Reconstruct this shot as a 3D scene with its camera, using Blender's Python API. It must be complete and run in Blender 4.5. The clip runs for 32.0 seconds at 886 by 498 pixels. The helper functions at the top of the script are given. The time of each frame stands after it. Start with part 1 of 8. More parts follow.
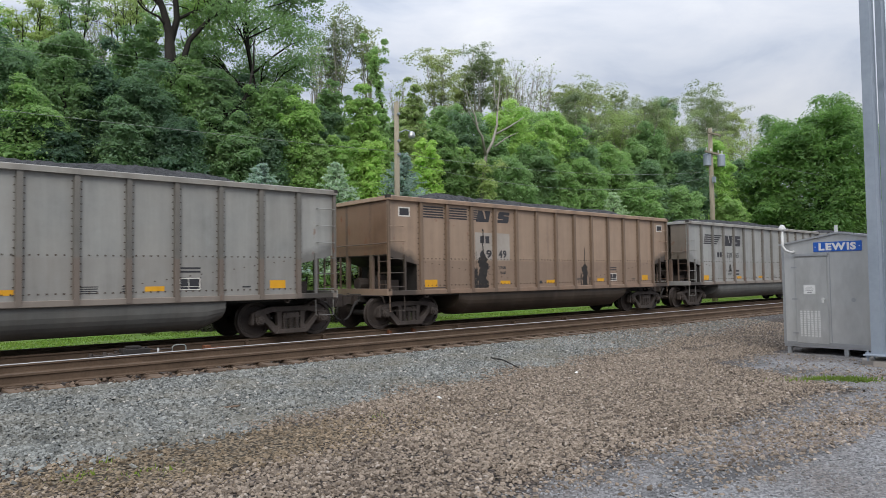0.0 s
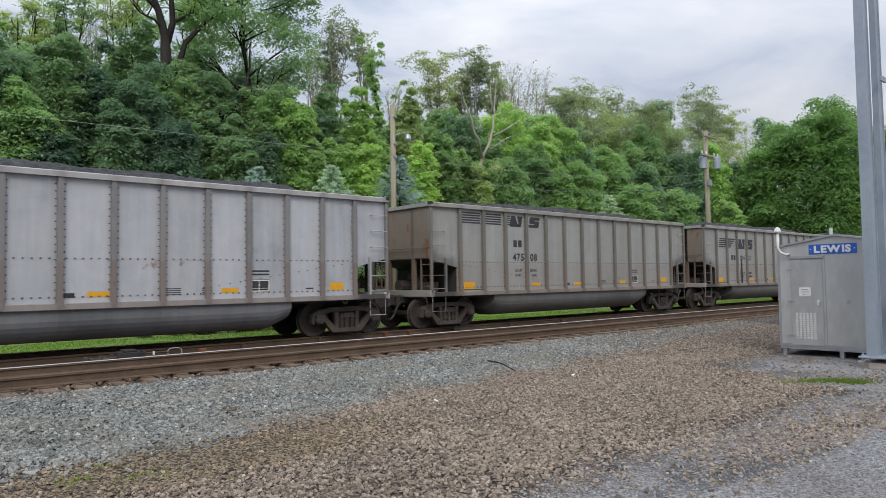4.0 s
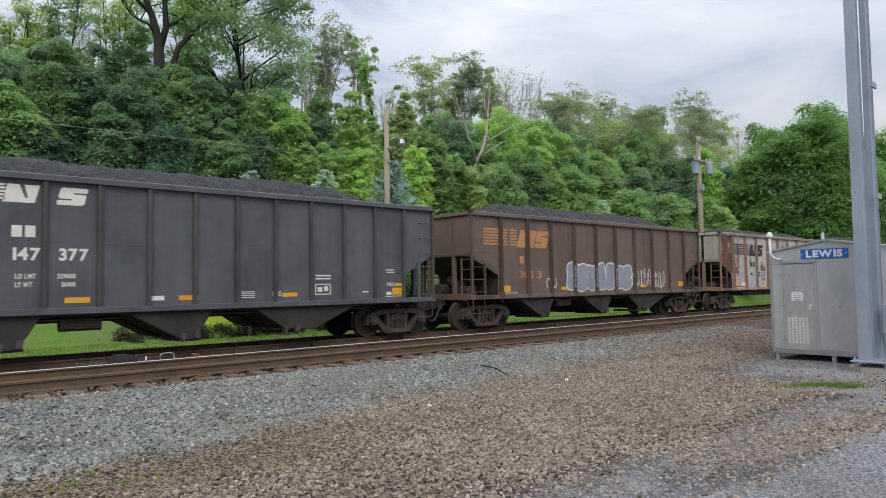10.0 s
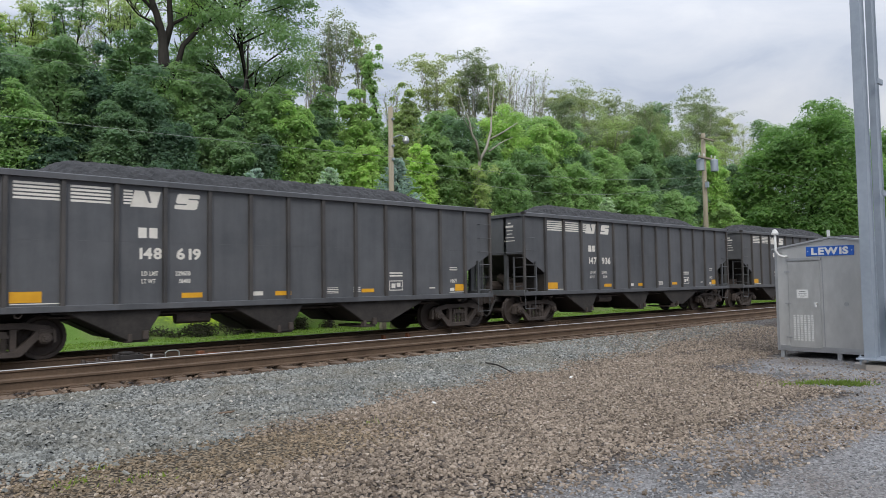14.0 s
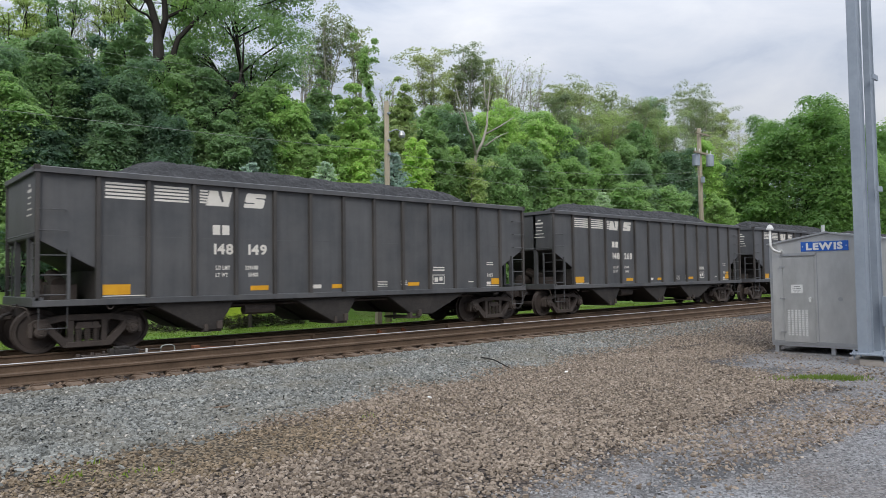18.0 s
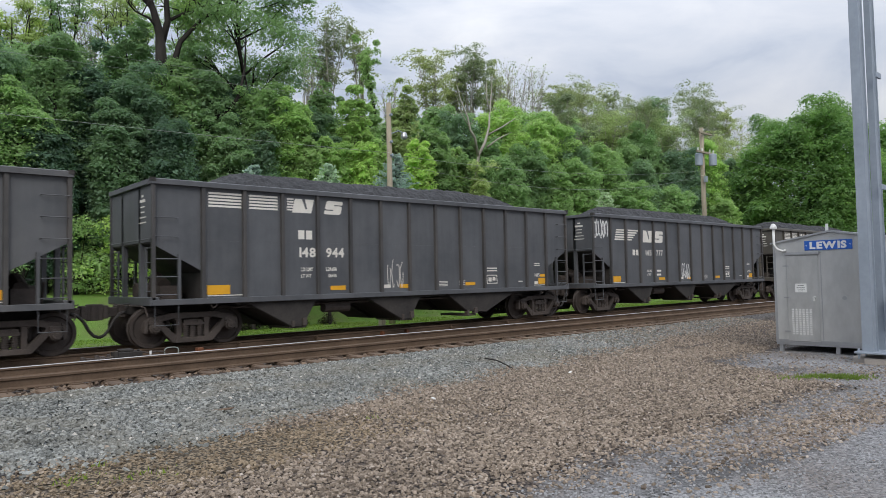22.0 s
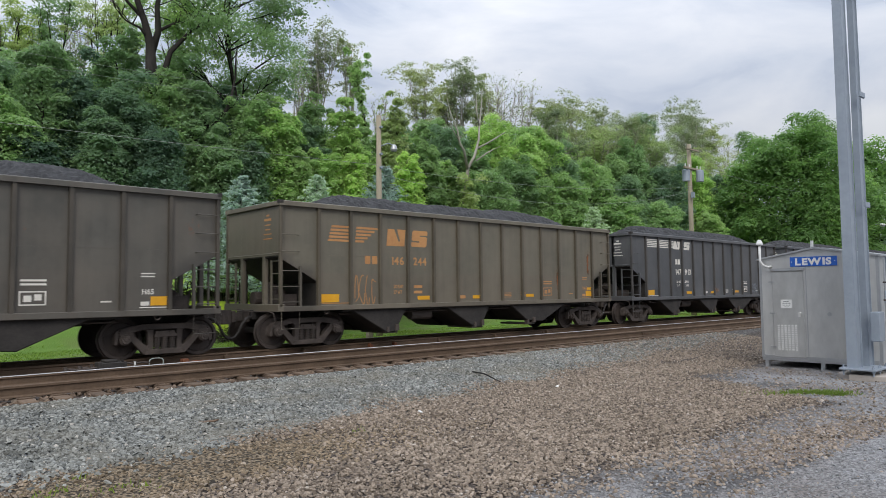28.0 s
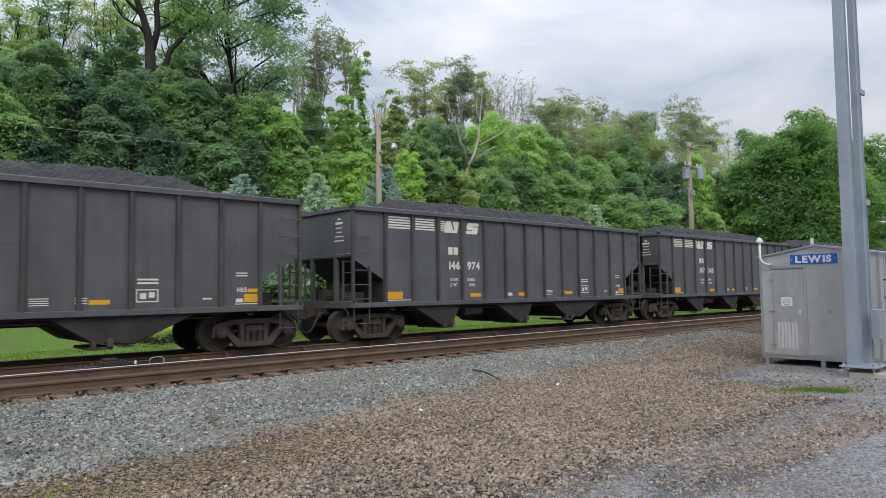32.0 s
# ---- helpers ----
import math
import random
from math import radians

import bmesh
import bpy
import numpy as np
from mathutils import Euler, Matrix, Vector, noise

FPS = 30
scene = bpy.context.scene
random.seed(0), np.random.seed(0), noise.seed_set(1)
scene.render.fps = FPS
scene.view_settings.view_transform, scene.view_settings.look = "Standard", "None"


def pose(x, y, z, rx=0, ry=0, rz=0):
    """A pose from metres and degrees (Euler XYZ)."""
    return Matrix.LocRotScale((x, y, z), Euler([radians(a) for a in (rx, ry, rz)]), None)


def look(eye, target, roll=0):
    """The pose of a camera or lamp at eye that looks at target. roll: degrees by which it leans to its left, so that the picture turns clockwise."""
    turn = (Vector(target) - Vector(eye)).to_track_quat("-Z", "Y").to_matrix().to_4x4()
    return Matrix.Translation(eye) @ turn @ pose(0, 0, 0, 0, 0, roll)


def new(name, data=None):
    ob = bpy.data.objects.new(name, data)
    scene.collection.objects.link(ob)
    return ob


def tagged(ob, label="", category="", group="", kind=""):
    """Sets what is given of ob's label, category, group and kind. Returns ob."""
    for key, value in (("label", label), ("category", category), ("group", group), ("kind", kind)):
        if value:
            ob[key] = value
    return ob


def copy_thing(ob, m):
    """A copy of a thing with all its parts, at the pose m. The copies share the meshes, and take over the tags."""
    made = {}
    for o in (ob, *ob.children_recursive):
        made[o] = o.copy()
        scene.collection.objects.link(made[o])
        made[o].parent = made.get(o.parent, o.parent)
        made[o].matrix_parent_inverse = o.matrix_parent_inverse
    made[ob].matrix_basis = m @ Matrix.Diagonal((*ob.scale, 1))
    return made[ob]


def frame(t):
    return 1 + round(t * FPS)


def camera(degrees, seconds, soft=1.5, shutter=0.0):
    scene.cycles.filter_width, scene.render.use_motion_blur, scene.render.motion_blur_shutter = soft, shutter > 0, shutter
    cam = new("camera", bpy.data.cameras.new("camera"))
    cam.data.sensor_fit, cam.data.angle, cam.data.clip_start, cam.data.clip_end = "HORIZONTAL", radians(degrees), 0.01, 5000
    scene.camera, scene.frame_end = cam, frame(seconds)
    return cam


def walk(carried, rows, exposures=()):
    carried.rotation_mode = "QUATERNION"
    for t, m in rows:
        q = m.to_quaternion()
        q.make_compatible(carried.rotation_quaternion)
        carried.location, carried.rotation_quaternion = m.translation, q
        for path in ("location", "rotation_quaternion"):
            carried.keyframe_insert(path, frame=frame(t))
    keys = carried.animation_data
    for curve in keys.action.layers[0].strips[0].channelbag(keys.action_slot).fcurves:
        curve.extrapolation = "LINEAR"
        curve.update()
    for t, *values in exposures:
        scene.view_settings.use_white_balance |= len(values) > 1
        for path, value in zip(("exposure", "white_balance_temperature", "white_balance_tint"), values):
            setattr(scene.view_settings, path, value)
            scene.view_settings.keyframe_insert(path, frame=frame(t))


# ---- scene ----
EYE = Vector((0.0, 0.0, 1.446))


def aim(yaw, pitch, roll):
    """The camera's pose: yaw from the normal of the track, pitch above the horizon, roll."""
    a, b = radians(yaw), radians(pitch)
    return look(EYE, EYE + Vector((-math.sin(a) * math.cos(b), math.cos(a) * math.cos(b), math.sin(b))), roll)


cam = camera(65.7, 32.0, soft=0.7, shutter=0.07)
walk(cam, [
    (0, aim(-41.12, 2.39, -0.78)), (0.5, aim(-41.15, 2.31, -0.88)), (1, aim(-41.18, 2.35, -0.81)), (1.5, aim(-41.25, 2.39, -0.63)),
    (2, aim(-41.35, 2.46, -0.75)), (2.5, aim(-41.31, 2.49, -0.73)), (3, aim(-41.34, 2.54, -0.77)), (3.5, aim(-41.41, 2.59, -0.86)),
    (5.5, aim(-41.53, 2.68, -0.78)), (6, aim(-41.56, 2.74, -0.69)), (6.5, aim(-41.58, 2.79, -0.51)), (7, aim(-41.70, 2.93, -0.75)),
    (7.5, aim(-41.80, 2.99, -0.73)), (8, aim(-41.88, 2.99, -0.91)), (8.5, aim(-41.97, 3.05, -0.85)), (9, aim(-42.01, 3.05, -0.97)),
    (9.5, aim(-42.12, 2.98, -1.09)), (10, aim(-41.96, 3.00, -0.87)), (10.5, aim(-41.80, 3.08, -0.88)), (11, aim(-41.66, 3.14, -1.01)),
    (11.5, aim(-41.47, 3.11, -0.86)), (12, aim(-41.34, 3.05, -0.84)), (12.5, aim(-41.44, 2.89, -0.71)), (13, aim(-41.53, 2.84, -0.73)),
    (13.5, aim(-41.54, 2.86, -0.88)), (14, aim(-41.60, 2.80, -0.88)), (14.5, aim(-41.62, 2.71, -0.77)), (16.5, aim(-41.81, 2.56, -0.84)),
    (17, aim(-41.86, 2.50, -0.86)), (17.5, aim(-41.88, 2.42, -0.87)), (18, aim(-41.94, 2.35, -0.81)), (18.5, aim(-42.03, 2.29, -0.71)),
    (19, aim(-42.38, 2.33, -0.39)), (19.5, aim(-42.29, 2.37, -0.62)), (20, aim(-42.14, 2.43, -0.74)), (20.5, aim(-42.12, 2.39, -0.74)),
    (21, aim(-41.97, 2.42, -0.90)), (21.5, aim(-41.76, 2.48, -1.26)), (22, aim(-41.70, 2.44, -1.14)), (22.5, aim(-41.77, 2.44, -0.79)),
    (23, aim(-41.82, 2.51, -1.02)), (23.5, aim(-41.88, 2.59, -1.00)), (24, aim(-41.78, 2.72, -1.04)), (24.5, aim(-41.80, 2.80, -0.91)),
    (25, aim(-41.78, 2.93, -0.75)), (25.5, aim(-41.93, 3.08, -0.78)), (27.5, aim(-42.38, 3.41, -0.67)), (28, aim(-42.67, 3.49, -0.61)),
    (28.5, aim(-42.92, 3.59, -0.60)), (29, aim(-42.97, 3.58, -0.48)), (29.5, aim(-43.00, 3.56, -0.54)), (30, aim(-42.91, 3.61, -0.78)),
    (30.5, aim(-42.88, 3.47, -0.80)), (31, aim(-42.84, 3.46, -0.84)), (31.5, aim(-42.69, 3.44, -0.77)), (32, aim(-42.66, 3.35, -0.72)),
])

# ---- world, sun and exposure ----
def node(nt, kind, inputs=None, operation="", blend_type="", data_type="", clamp=False):
    n = nt.nodes.new(kind)
    if data_type:
        n.data_type = data_type
    if operation:
        n.operation = operation
    if blend_type:
        n.blend_type = blend_type
    if clamp:
        n.use_clamp = True
    for k, v in (inputs or {}).items():
        if isinstance(v, bpy.types.NodeSocket):
            nt.links.new(v, n.inputs[k])
        else:
            n.inputs[k].default_value = v
    return n


def ramp(nt, fac, stops):
    n = node(nt, "ShaderNodeValToRGB", {0: fac})
    e = n.color_ramp.elements
    while len(e) < len(stops):
        e.new(0.5)
    for el, (p, c) in zip(e, stops):
        el.position, el.color = p, (*c, 1)
    return n.outputs[0]


def mixc(nt, fac, a, b, blend="MIX"):
    n = node(nt, "ShaderNodeMix", {0: fac, 6: a, 7: b}, data_type="RGBA", blend_type=blend)
    return n.outputs[2]


def math_(nt, op, a, b=0.0, c=0.0, clamp=False):
    n = node(nt, "ShaderNodeMath", {0: a, 1: b, 2: c}, operation=op, clamp=clamp)
    return n.outputs[0]


SUN_ELEV, SUN_TURN = radians(42), radians(222)
world = bpy.data.worlds.new("overcast_sky")
scene.world = world
world.use_nodes = True
wt = world.node_tree
wt.nodes.clear()
sky = node(wt, "ShaderNodeTexSky")
sky.sky_type, sky.sun_disc, sky.sun_elevation, sky.sun_rotation = "NISHITA", False, SUN_ELEV, SUN_TURN
sky_dim = mixc(wt, 1.0, sky.outputs[0], (0.10, 0.10, 0.10, 1), "MULTIPLY")
tc = node(wt, "ShaderNodeTexCoord")
flat = node(wt, "ShaderNodeMapping", {0: tc.outputs["Generated"], "Location": (0.35, 0.9, 0.0), "Scale": (1.0, 1.0, 2.6)})
big = node(wt, "ShaderNodeTexNoise", {"Vector": flat.outputs[0], "Scale": 3.3, "Detail": 6.0, "Roughness": 0.54, "Distortion": 0.6})
cloud = ramp(wt, big.outputs[0], [(0.34, (0.42, 0.48, 0.61)), (0.46, (0.58, 0.63, 0.73)), (0.58, (0.675, 0.71, 0.79)), (0.72, (0.775, 0.80, 0.85))])
cover = ramp(wt, big.outputs[0], [(0.2, (0.8, 0.8, 0.8)), (0.45, (0.97, 0.97, 0.97))])
sky_all = mixc(wt, cover, sky_dim, cloud)
# an overcast sky is about three times as bright overhead as at the horizon
up = node(wt, "ShaderNodeSeparateXYZ", {0: tc.outputs["Generated"]}).outputs[2]
lum = math_(wt, "MULTIPLY_ADD", math_(wt, "MAXIMUM", up, 0.0), 1.95, 0.54)
bg = node(wt, "ShaderNodeBackground", {0: sky_all, 1: lum})
node(wt, "ShaderNodeOutputWorld", {0: bg.outputs[0]})

sun = new("sun", bpy.data.lights.new("sun", "SUN"))
sun.data.energy, sun.data.angle, sun.data.color = 1.65, radians(30), (1.0, 0.95, 0.87)
sun.matrix_world = look((0, 0, 40), (-20 * math.sin(SUN_TURN), -20 * math.cos(SUN_TURN), 40 - 20 * math.tan(SUN_ELEV)))
scene.view_settings.exposure = 0.0

# ---- materials ----
def material(name):
    m = bpy.data.materials.new(name)
    m.use_nodes = True
    nt = m.node_tree
    nt.nodes.clear()
    return m, nt


def finish(nt, color, rough, metal=0.0, bump=None, strength=0.3, dist=0.01, spec=0.5):
    p = node(nt, "ShaderNodeBsdfPrincipled", {"Base Color": color, "Roughness": rough, "Metallic": metal, "Specular IOR Level": spec})
    if bump is not None:
        b = node(nt, "ShaderNodeBump", {"Strength": strength, "Distance": dist, "Height": bump})
        nt.links.new(b.outputs[0], p.inputs["Normal"])
    node(nt, "ShaderNodeOutputMaterial", {0: p.outputs[0]})
    return p


def noise_(nt, vec, scale, detail=4.0, rough=0.55, stretch=None, distortion=0.0):
    if stretch:
        vec = node(nt, "ShaderNodeMapping", {0: vec, "Scale": stretch}).outputs[0]
    return node(nt, "ShaderNodeTexNoise", {"Vector": vec, "Scale": scale, "Detail": detail, "Roughness": rough, "Distortion": distortion}).outputs[0]


def surface(name, dark, light, rough=0.7, metal=0.0, coarse=0.8, fine=14.0, bump=0.25, spots=None, stretch=None, spec=0.4):
    """A worn surface: two tones mixed by coarse and fine noise, with optional spots (colour, amount)."""
    m, nt = material(name)
    co = node(nt, "ShaderNodeTexCoord").outputs["Object"]
    rnd = node(nt, "ShaderNodeObjectInfo").outputs["Random"]
    co = node(nt, "ShaderNodeVectorMath", {0: co, 1: node(nt, "ShaderNodeCombineXYZ", {0: math_(nt, "MULTIPLY", rnd, 40.0)}).outputs[0]}, operation="ADD").outputs[0]
    a = noise_(nt, co, coarse, 4.0, 0.6, stretch)
    b = noise_(nt, co, fine, 5.0, 0.65, stretch)
    f = math_(nt, "MULTIPLY_ADD", a, 1.5, -0.55, True)
    f = math_(nt, "MULTIPLY_ADD", b, 0.6, math_(nt, "MULTIPLY_ADD", f, 0.8, -0.22), True)
    c = mixc(nt, f, (*dark, 1), (*light, 1))
    if spots:
        sp = ramp(nt, noise_(nt, co, fine * 0.3, 6.0, 0.7), [(0.62 - 0.2 * spots[1], (0, 0, 0)), (0.70 - 0.1 * spots[1], (1, 1, 1))])
        c = mixc(nt, sp, c, (*spots[0], 1))
    finish(nt, c, rough, metal, b, bump, 0.01, spec)
    return m


def paint_material(name, start, pitch, post_rust):
    """Weathered car paint. The object's colour gives the paint, its alpha how much rust and dirt lies on it. start, pitch: where the side posts stand;
    post_rust: how much rust creeps out from behind them."""
    m, nt = material(name)
    own = node(nt, "ShaderNodeTexCoord").outputs["Object"]
    info = node(nt, "ShaderNodeObjectInfo")
    shift = node(nt, "ShaderNodeCombineXYZ", {0: math_(nt, "MULTIPLY", info.outputs["Random"], 60.0), 1: math_(nt, "MULTIPLY", info.outputs["Random"], 23.0)}).outputs[0]
    co = node(nt, "ShaderNodeVectorMath", {0: own, 1: shift}, operation="ADD").outputs[0]
    streak = noise_(nt, co, 1.0, 6.0, 0.62, (4.5, 4.5, 0.35))
    patch = noise_(nt, co, 0.8, 5.0, 0.6)
    blot = noise_(nt, co, 2.6, 6.0, 0.68)
    grain = noise_(nt, co, 26.0, 4.0, 0.7)
    amount = info.outputs["Alpha"]
    xyz = node(nt, "ShaderNodeSeparateXYZ", {0: own})
    lx, lz = xyz.outputs[0], xyz.outputs[2]
    bay = math_(nt, "DIVIDE", math_(nt, "SUBTRACT", lx, start), pitch)
    panel = node(nt, "ShaderNodeTexWhiteNoise", {"Vector": node(nt, "ShaderNodeCombineXYZ", {0: math_(nt, "FLOOR", bay), 1: math_(nt, "MULTIPLY", info.outputs["Random"], 91.0)}).outputs[0]}).outputs[0]
    tone = math_(nt, "MULTIPLY_ADD", streak, 0.55, math_(nt, "MULTIPLY_ADD", patch, 1.0, math_(nt, "MULTIPLY_ADD", blot, 0.35, math_(nt, "MULTIPLY_ADD", panel, 0.20, -0.05))))
    base = mixc(nt, 1.0, info.outputs["Color"], node(nt, "ShaderNodeCombineColor", {0: tone, 1: tone, 2: tone}).outputs[0], "MULTIPLY")
    # grime that gathered along the side posts, deeper towards their feet and heads
    edge = math_(nt, "ABSOLUTE", math_(nt, "SUBTRACT", math_(nt, "FRACT", bay), 0.5))
    rim = math_(nt, "MULTIPLY", math_(nt, "SUBTRACT", edge, 0.30), 5.5, 0.0, True)
    grime = math_(nt, "MULTIPLY", math_(nt, "MULTIPLY", rim, math_(nt, "MULTIPLY_ADD", streak, 3.0, -0.95, True)), math_(nt, "MULTIPLY", amount, 2.6, 0.0, True))
    base = mixc(nt, math_(nt, "MULTIPLY", grime, 0.72), base, (0.11, 0.09, 0.074, 1))
    # the lower plates, below the bolted seam, hold more brown dust
    low = math_(nt, "MULTIPLY", math_(nt, "SUBTRACT", math_(nt, "MULTIPLY_ADD", blot, 0.10, 1.96), lz), 16.0, 0.0, True)
    base = mixc(nt, math_(nt, "MULTIPLY", low, math_(nt, "MULTIPLY_ADD", amount, 3.4, -0.62 - post_rust, True)), base, (0.175, 0.118, 0.088, 1))
    # thin film of brown dust
    film = math_(nt, "MINIMUM", math_(nt, "MULTIPLY", amount, 1.35), 0.34)
    base = mixc(nt, math_(nt, "MULTIPLY", ramp(nt, patch, [(0.38, (0, 0, 0)), (0.66, (1, 1, 1))]), film), base, (0.135, 0.108, 0.082, 1))
    # coal soot blown over the plates above the open corners
    tip = math_(nt, "MINIMUM", lx, math_(nt, "SUBTRACT", 14.6, lx))
    cut = math_(nt, "MULTIPLY_ADD", tip, -0.30, 2.28)
    near = math_(nt, "SUBTRACT", math_(nt, "MULTIPLY_ADD", blot, 0.5, cut), lz)
    soot = math_(nt, "MULTIPLY", math_(nt, "MULTIPLY", near, 4.0, 0.0, True), math_(nt, "MULTIPLY", math_(nt, "SUBTRACT", 1.25, tip), 3.0, 0.0, True))
    soot = math_(nt, "MULTIPLY", soot, math_(nt, "MULTIPLY", math_(nt, "SUBTRACT", tip, 0.10), 30.0, 0.0, True))
    soot = math_(nt, "MULTIPLY", soot, math_(nt, "MULTIPLY_ADD", amount, 6.0, -0.7, True))
    base = mixc(nt, math_(nt, "MULTIPLY", soot, 0.85), base, (0.035, 0.031, 0.028, 1))
    # rust runs and blotches, and rust that creeps out from behind the posts
    both = math_(nt, "MULTIPLY_ADD", streak, 0.5, math_(nt, "MULTIPLY", noise_(nt, co, 1.7, 6.0, 0.7), 0.5))
    rust = math_(nt, "MULTIPLY", math_(nt, "SUBTRACT", both, math_(nt, "MULTIPLY_ADD", amount, -0.50 if post_rust else -0.30, 0.69)), 7.0 if post_rust else 12.0, 0.0, True)
    if post_rust:
        foot = math_(nt, "MULTIPLY", math_(nt, "SUBTRACT", 1.75, lz), 0.5, 0.0, True)
        creep = math_(nt, "MULTIPLY_ADD", math_(nt, "SUBTRACT", edge, 0.43), 3.2, math_(nt, "MULTIPLY_ADD", blot, 1.0, math_(nt, "MULTIPLY_ADD", foot, 0.9, -0.53)))
        creep = math_(nt, "MULTIPLY", math_(nt, "MULTIPLY", math_(nt, "MULTIPLY", creep, 6.0, 0.0, True), math_(nt, "MULTIPLY", math_(nt, "SUBTRACT", edge, 0.28), 10.0, 0.0, True)), post_rust)
        creep = math_(nt, "MULTIPLY", creep, math_(nt, "MULTIPLY", math_(nt, "SUBTRACT", tip, 0.10), 30.0, 0.0, True))
        rust = math_(nt, "MAXIMUM", rust, creep)
        rust_c = mixc(nt, blot, (0.17, 0.060, 0.024, 1), (0.38, 0.185, 0.090, 1))
    else:
        rust_c = mixc(nt, grain, (0.11, 0.035, 0.016, 1), (0.26, 0.10, 0.045, 1))
    base = mixc(nt, rust, base, rust_c)
    rough = math_(nt, "MULTIPLY_ADD", patch, 0.30, 0.38)
    dent = noise_(nt, own, 0.9, 2.0, 0.5)
    finish(nt, base, rough, 0.0, math_(nt, "MULTIPLY_ADD", dent, 6.0, math_(nt, "MULTIPLY_ADD", patch, 1.6, grain)), 0.12, 0.012, 0.45)
    return m


def stain_material(name, dark, light, cover, reach=1.0):
    """Thin layer of rust or dirt on a plate: dense in the middle, broken up and fading towards its outline."""
    m, nt = material(name)
    tc = node(nt, "ShaderNodeTexCoord")
    own = node(nt, "ShaderNodeObjectInfo").outputs["Random"]
    co = node(nt, "ShaderNodeVectorMath", {0: tc.outputs["Object"], 1: node(nt, "ShaderNodeCombineXYZ", {0: math_(nt, "MULTIPLY", own, 40.0)}).outputs[0]}, operation="ADD").outputs[0]
    q = node(nt, "ShaderNodeSeparateXYZ", {0: tc.outputs["Generated"]})
    u, w = math_(nt, "MULTIPLY_ADD", q.outputs[0], 2.0, -1.0), math_(nt, "MULTIPLY_ADD", q.outputs[2], 2.0, -1.0)
    r = math_(nt, "SQRT", math_(nt, "ADD", math_(nt, "MULTIPLY", u, u), math_(nt, "MULTIPLY", w, w)))
    edge = math_(nt, "MAXIMUM", math_(nt, "ABSOLUTE", u), math_(nt, "ABSOLUTE", w))
    tear, fine = noise_(nt, co, 4.0, 6.0, 0.7, (2.2, 2.2, 0.8)), noise_(nt, co, 30.0, 4.0, 0.7)
    r = math_(nt, "MULTIPLY_ADD", noise_(nt, co, 2.3, 3.0, 0.6), 1.5, math_(nt, "ADD", r, -0.75))
    a = math_(nt, "MULTIPLY_ADD", tear, 6.0, math_(nt, "MULTIPLY_ADD", fine, 1.6, math_(nt, "MULTIPLY_ADD", r, -2.0, reach - 3.4)))
    a = math_(nt, "MULTIPLY", math_(nt, "MULTIPLY", a, 1.0, 0.0, True), math_(nt, "MULTIPLY", math_(nt, "SUBTRACT", 0.96, edge), 3.5, 0.0, True))
    c = mixc(nt, math_(nt, "MULTIPLY_ADD", tear, 2.0, math_(nt, "MULTIPLY_ADD", fine, 0.6, -0.8), True), (*light, 1), (*dark, 1))
    p = node(nt, "ShaderNodeBsdfPrincipled", {"Base Color": c, "Roughness": 0.85, "Specular IOR Level": 0.2})
    clear = node(nt, "ShaderNodeBsdfTransparent")
    mx = node(nt, "ShaderNodeMixShader", {0: math_(nt, "MULTIPLY", a, cover), 1: clear.outputs[0], 2: p.outputs[0]})
    node(nt, "ShaderNodeOutputMaterial", {0: mx.outputs[0]})
    return m


def leaf_material(name, dark, light, yellow):
    m, nt = material(name)
    geo = node(nt, "ShaderNodeNewGeometry")
    isl = geo.outputs["Random Per Island"]
    big_n = noise_(nt, geo.outputs["Position"], 0.35, 3.0, 0.6)
    f = math_(nt, "MULTIPLY_ADD", isl, 0.20, math_(nt, "MULTIPLY_ADD", big_n, 1.35, -0.30), True)
    c = mixc(nt, f, (*dark, 1), (*light, 1))
    c = mixc(nt, ramp(nt, isl, [(0.88, (0, 0, 0)), (1.0, (0.5, 0.5, 0.5))]), c, (*yellow, 1))
    own = node(nt, "ShaderNodeObjectInfo").outputs["Random"]
    c = mixc(nt, 1.0, c, ramp(nt, own, [(0.0, (0.70, 0.73, 0.84)), (0.45, (1.18, 1.12, 1.12)), (1.0, (1.60, 1.45, 1.14))]), "MULTIPLY")
    p = node(nt, "ShaderNodeBsdfPrincipled", {"Base Color": c, "Roughness": 0.6, "Specular IOR Level": 0.25})
    t = node(nt, "ShaderNodeBsdfTranslucent", {0: mixc(nt, 1.0, c, (1.2, 1.27, 0.92, 1), "MULTIPLY")})
    mx = node(nt, "ShaderNodeMixShader", {0: 0.56, 1: p.outputs[0], 2: t.outputs[0]})
    node(nt, "ShaderNodeOutputMaterial", {0: mx.outputs[0]})
    return m


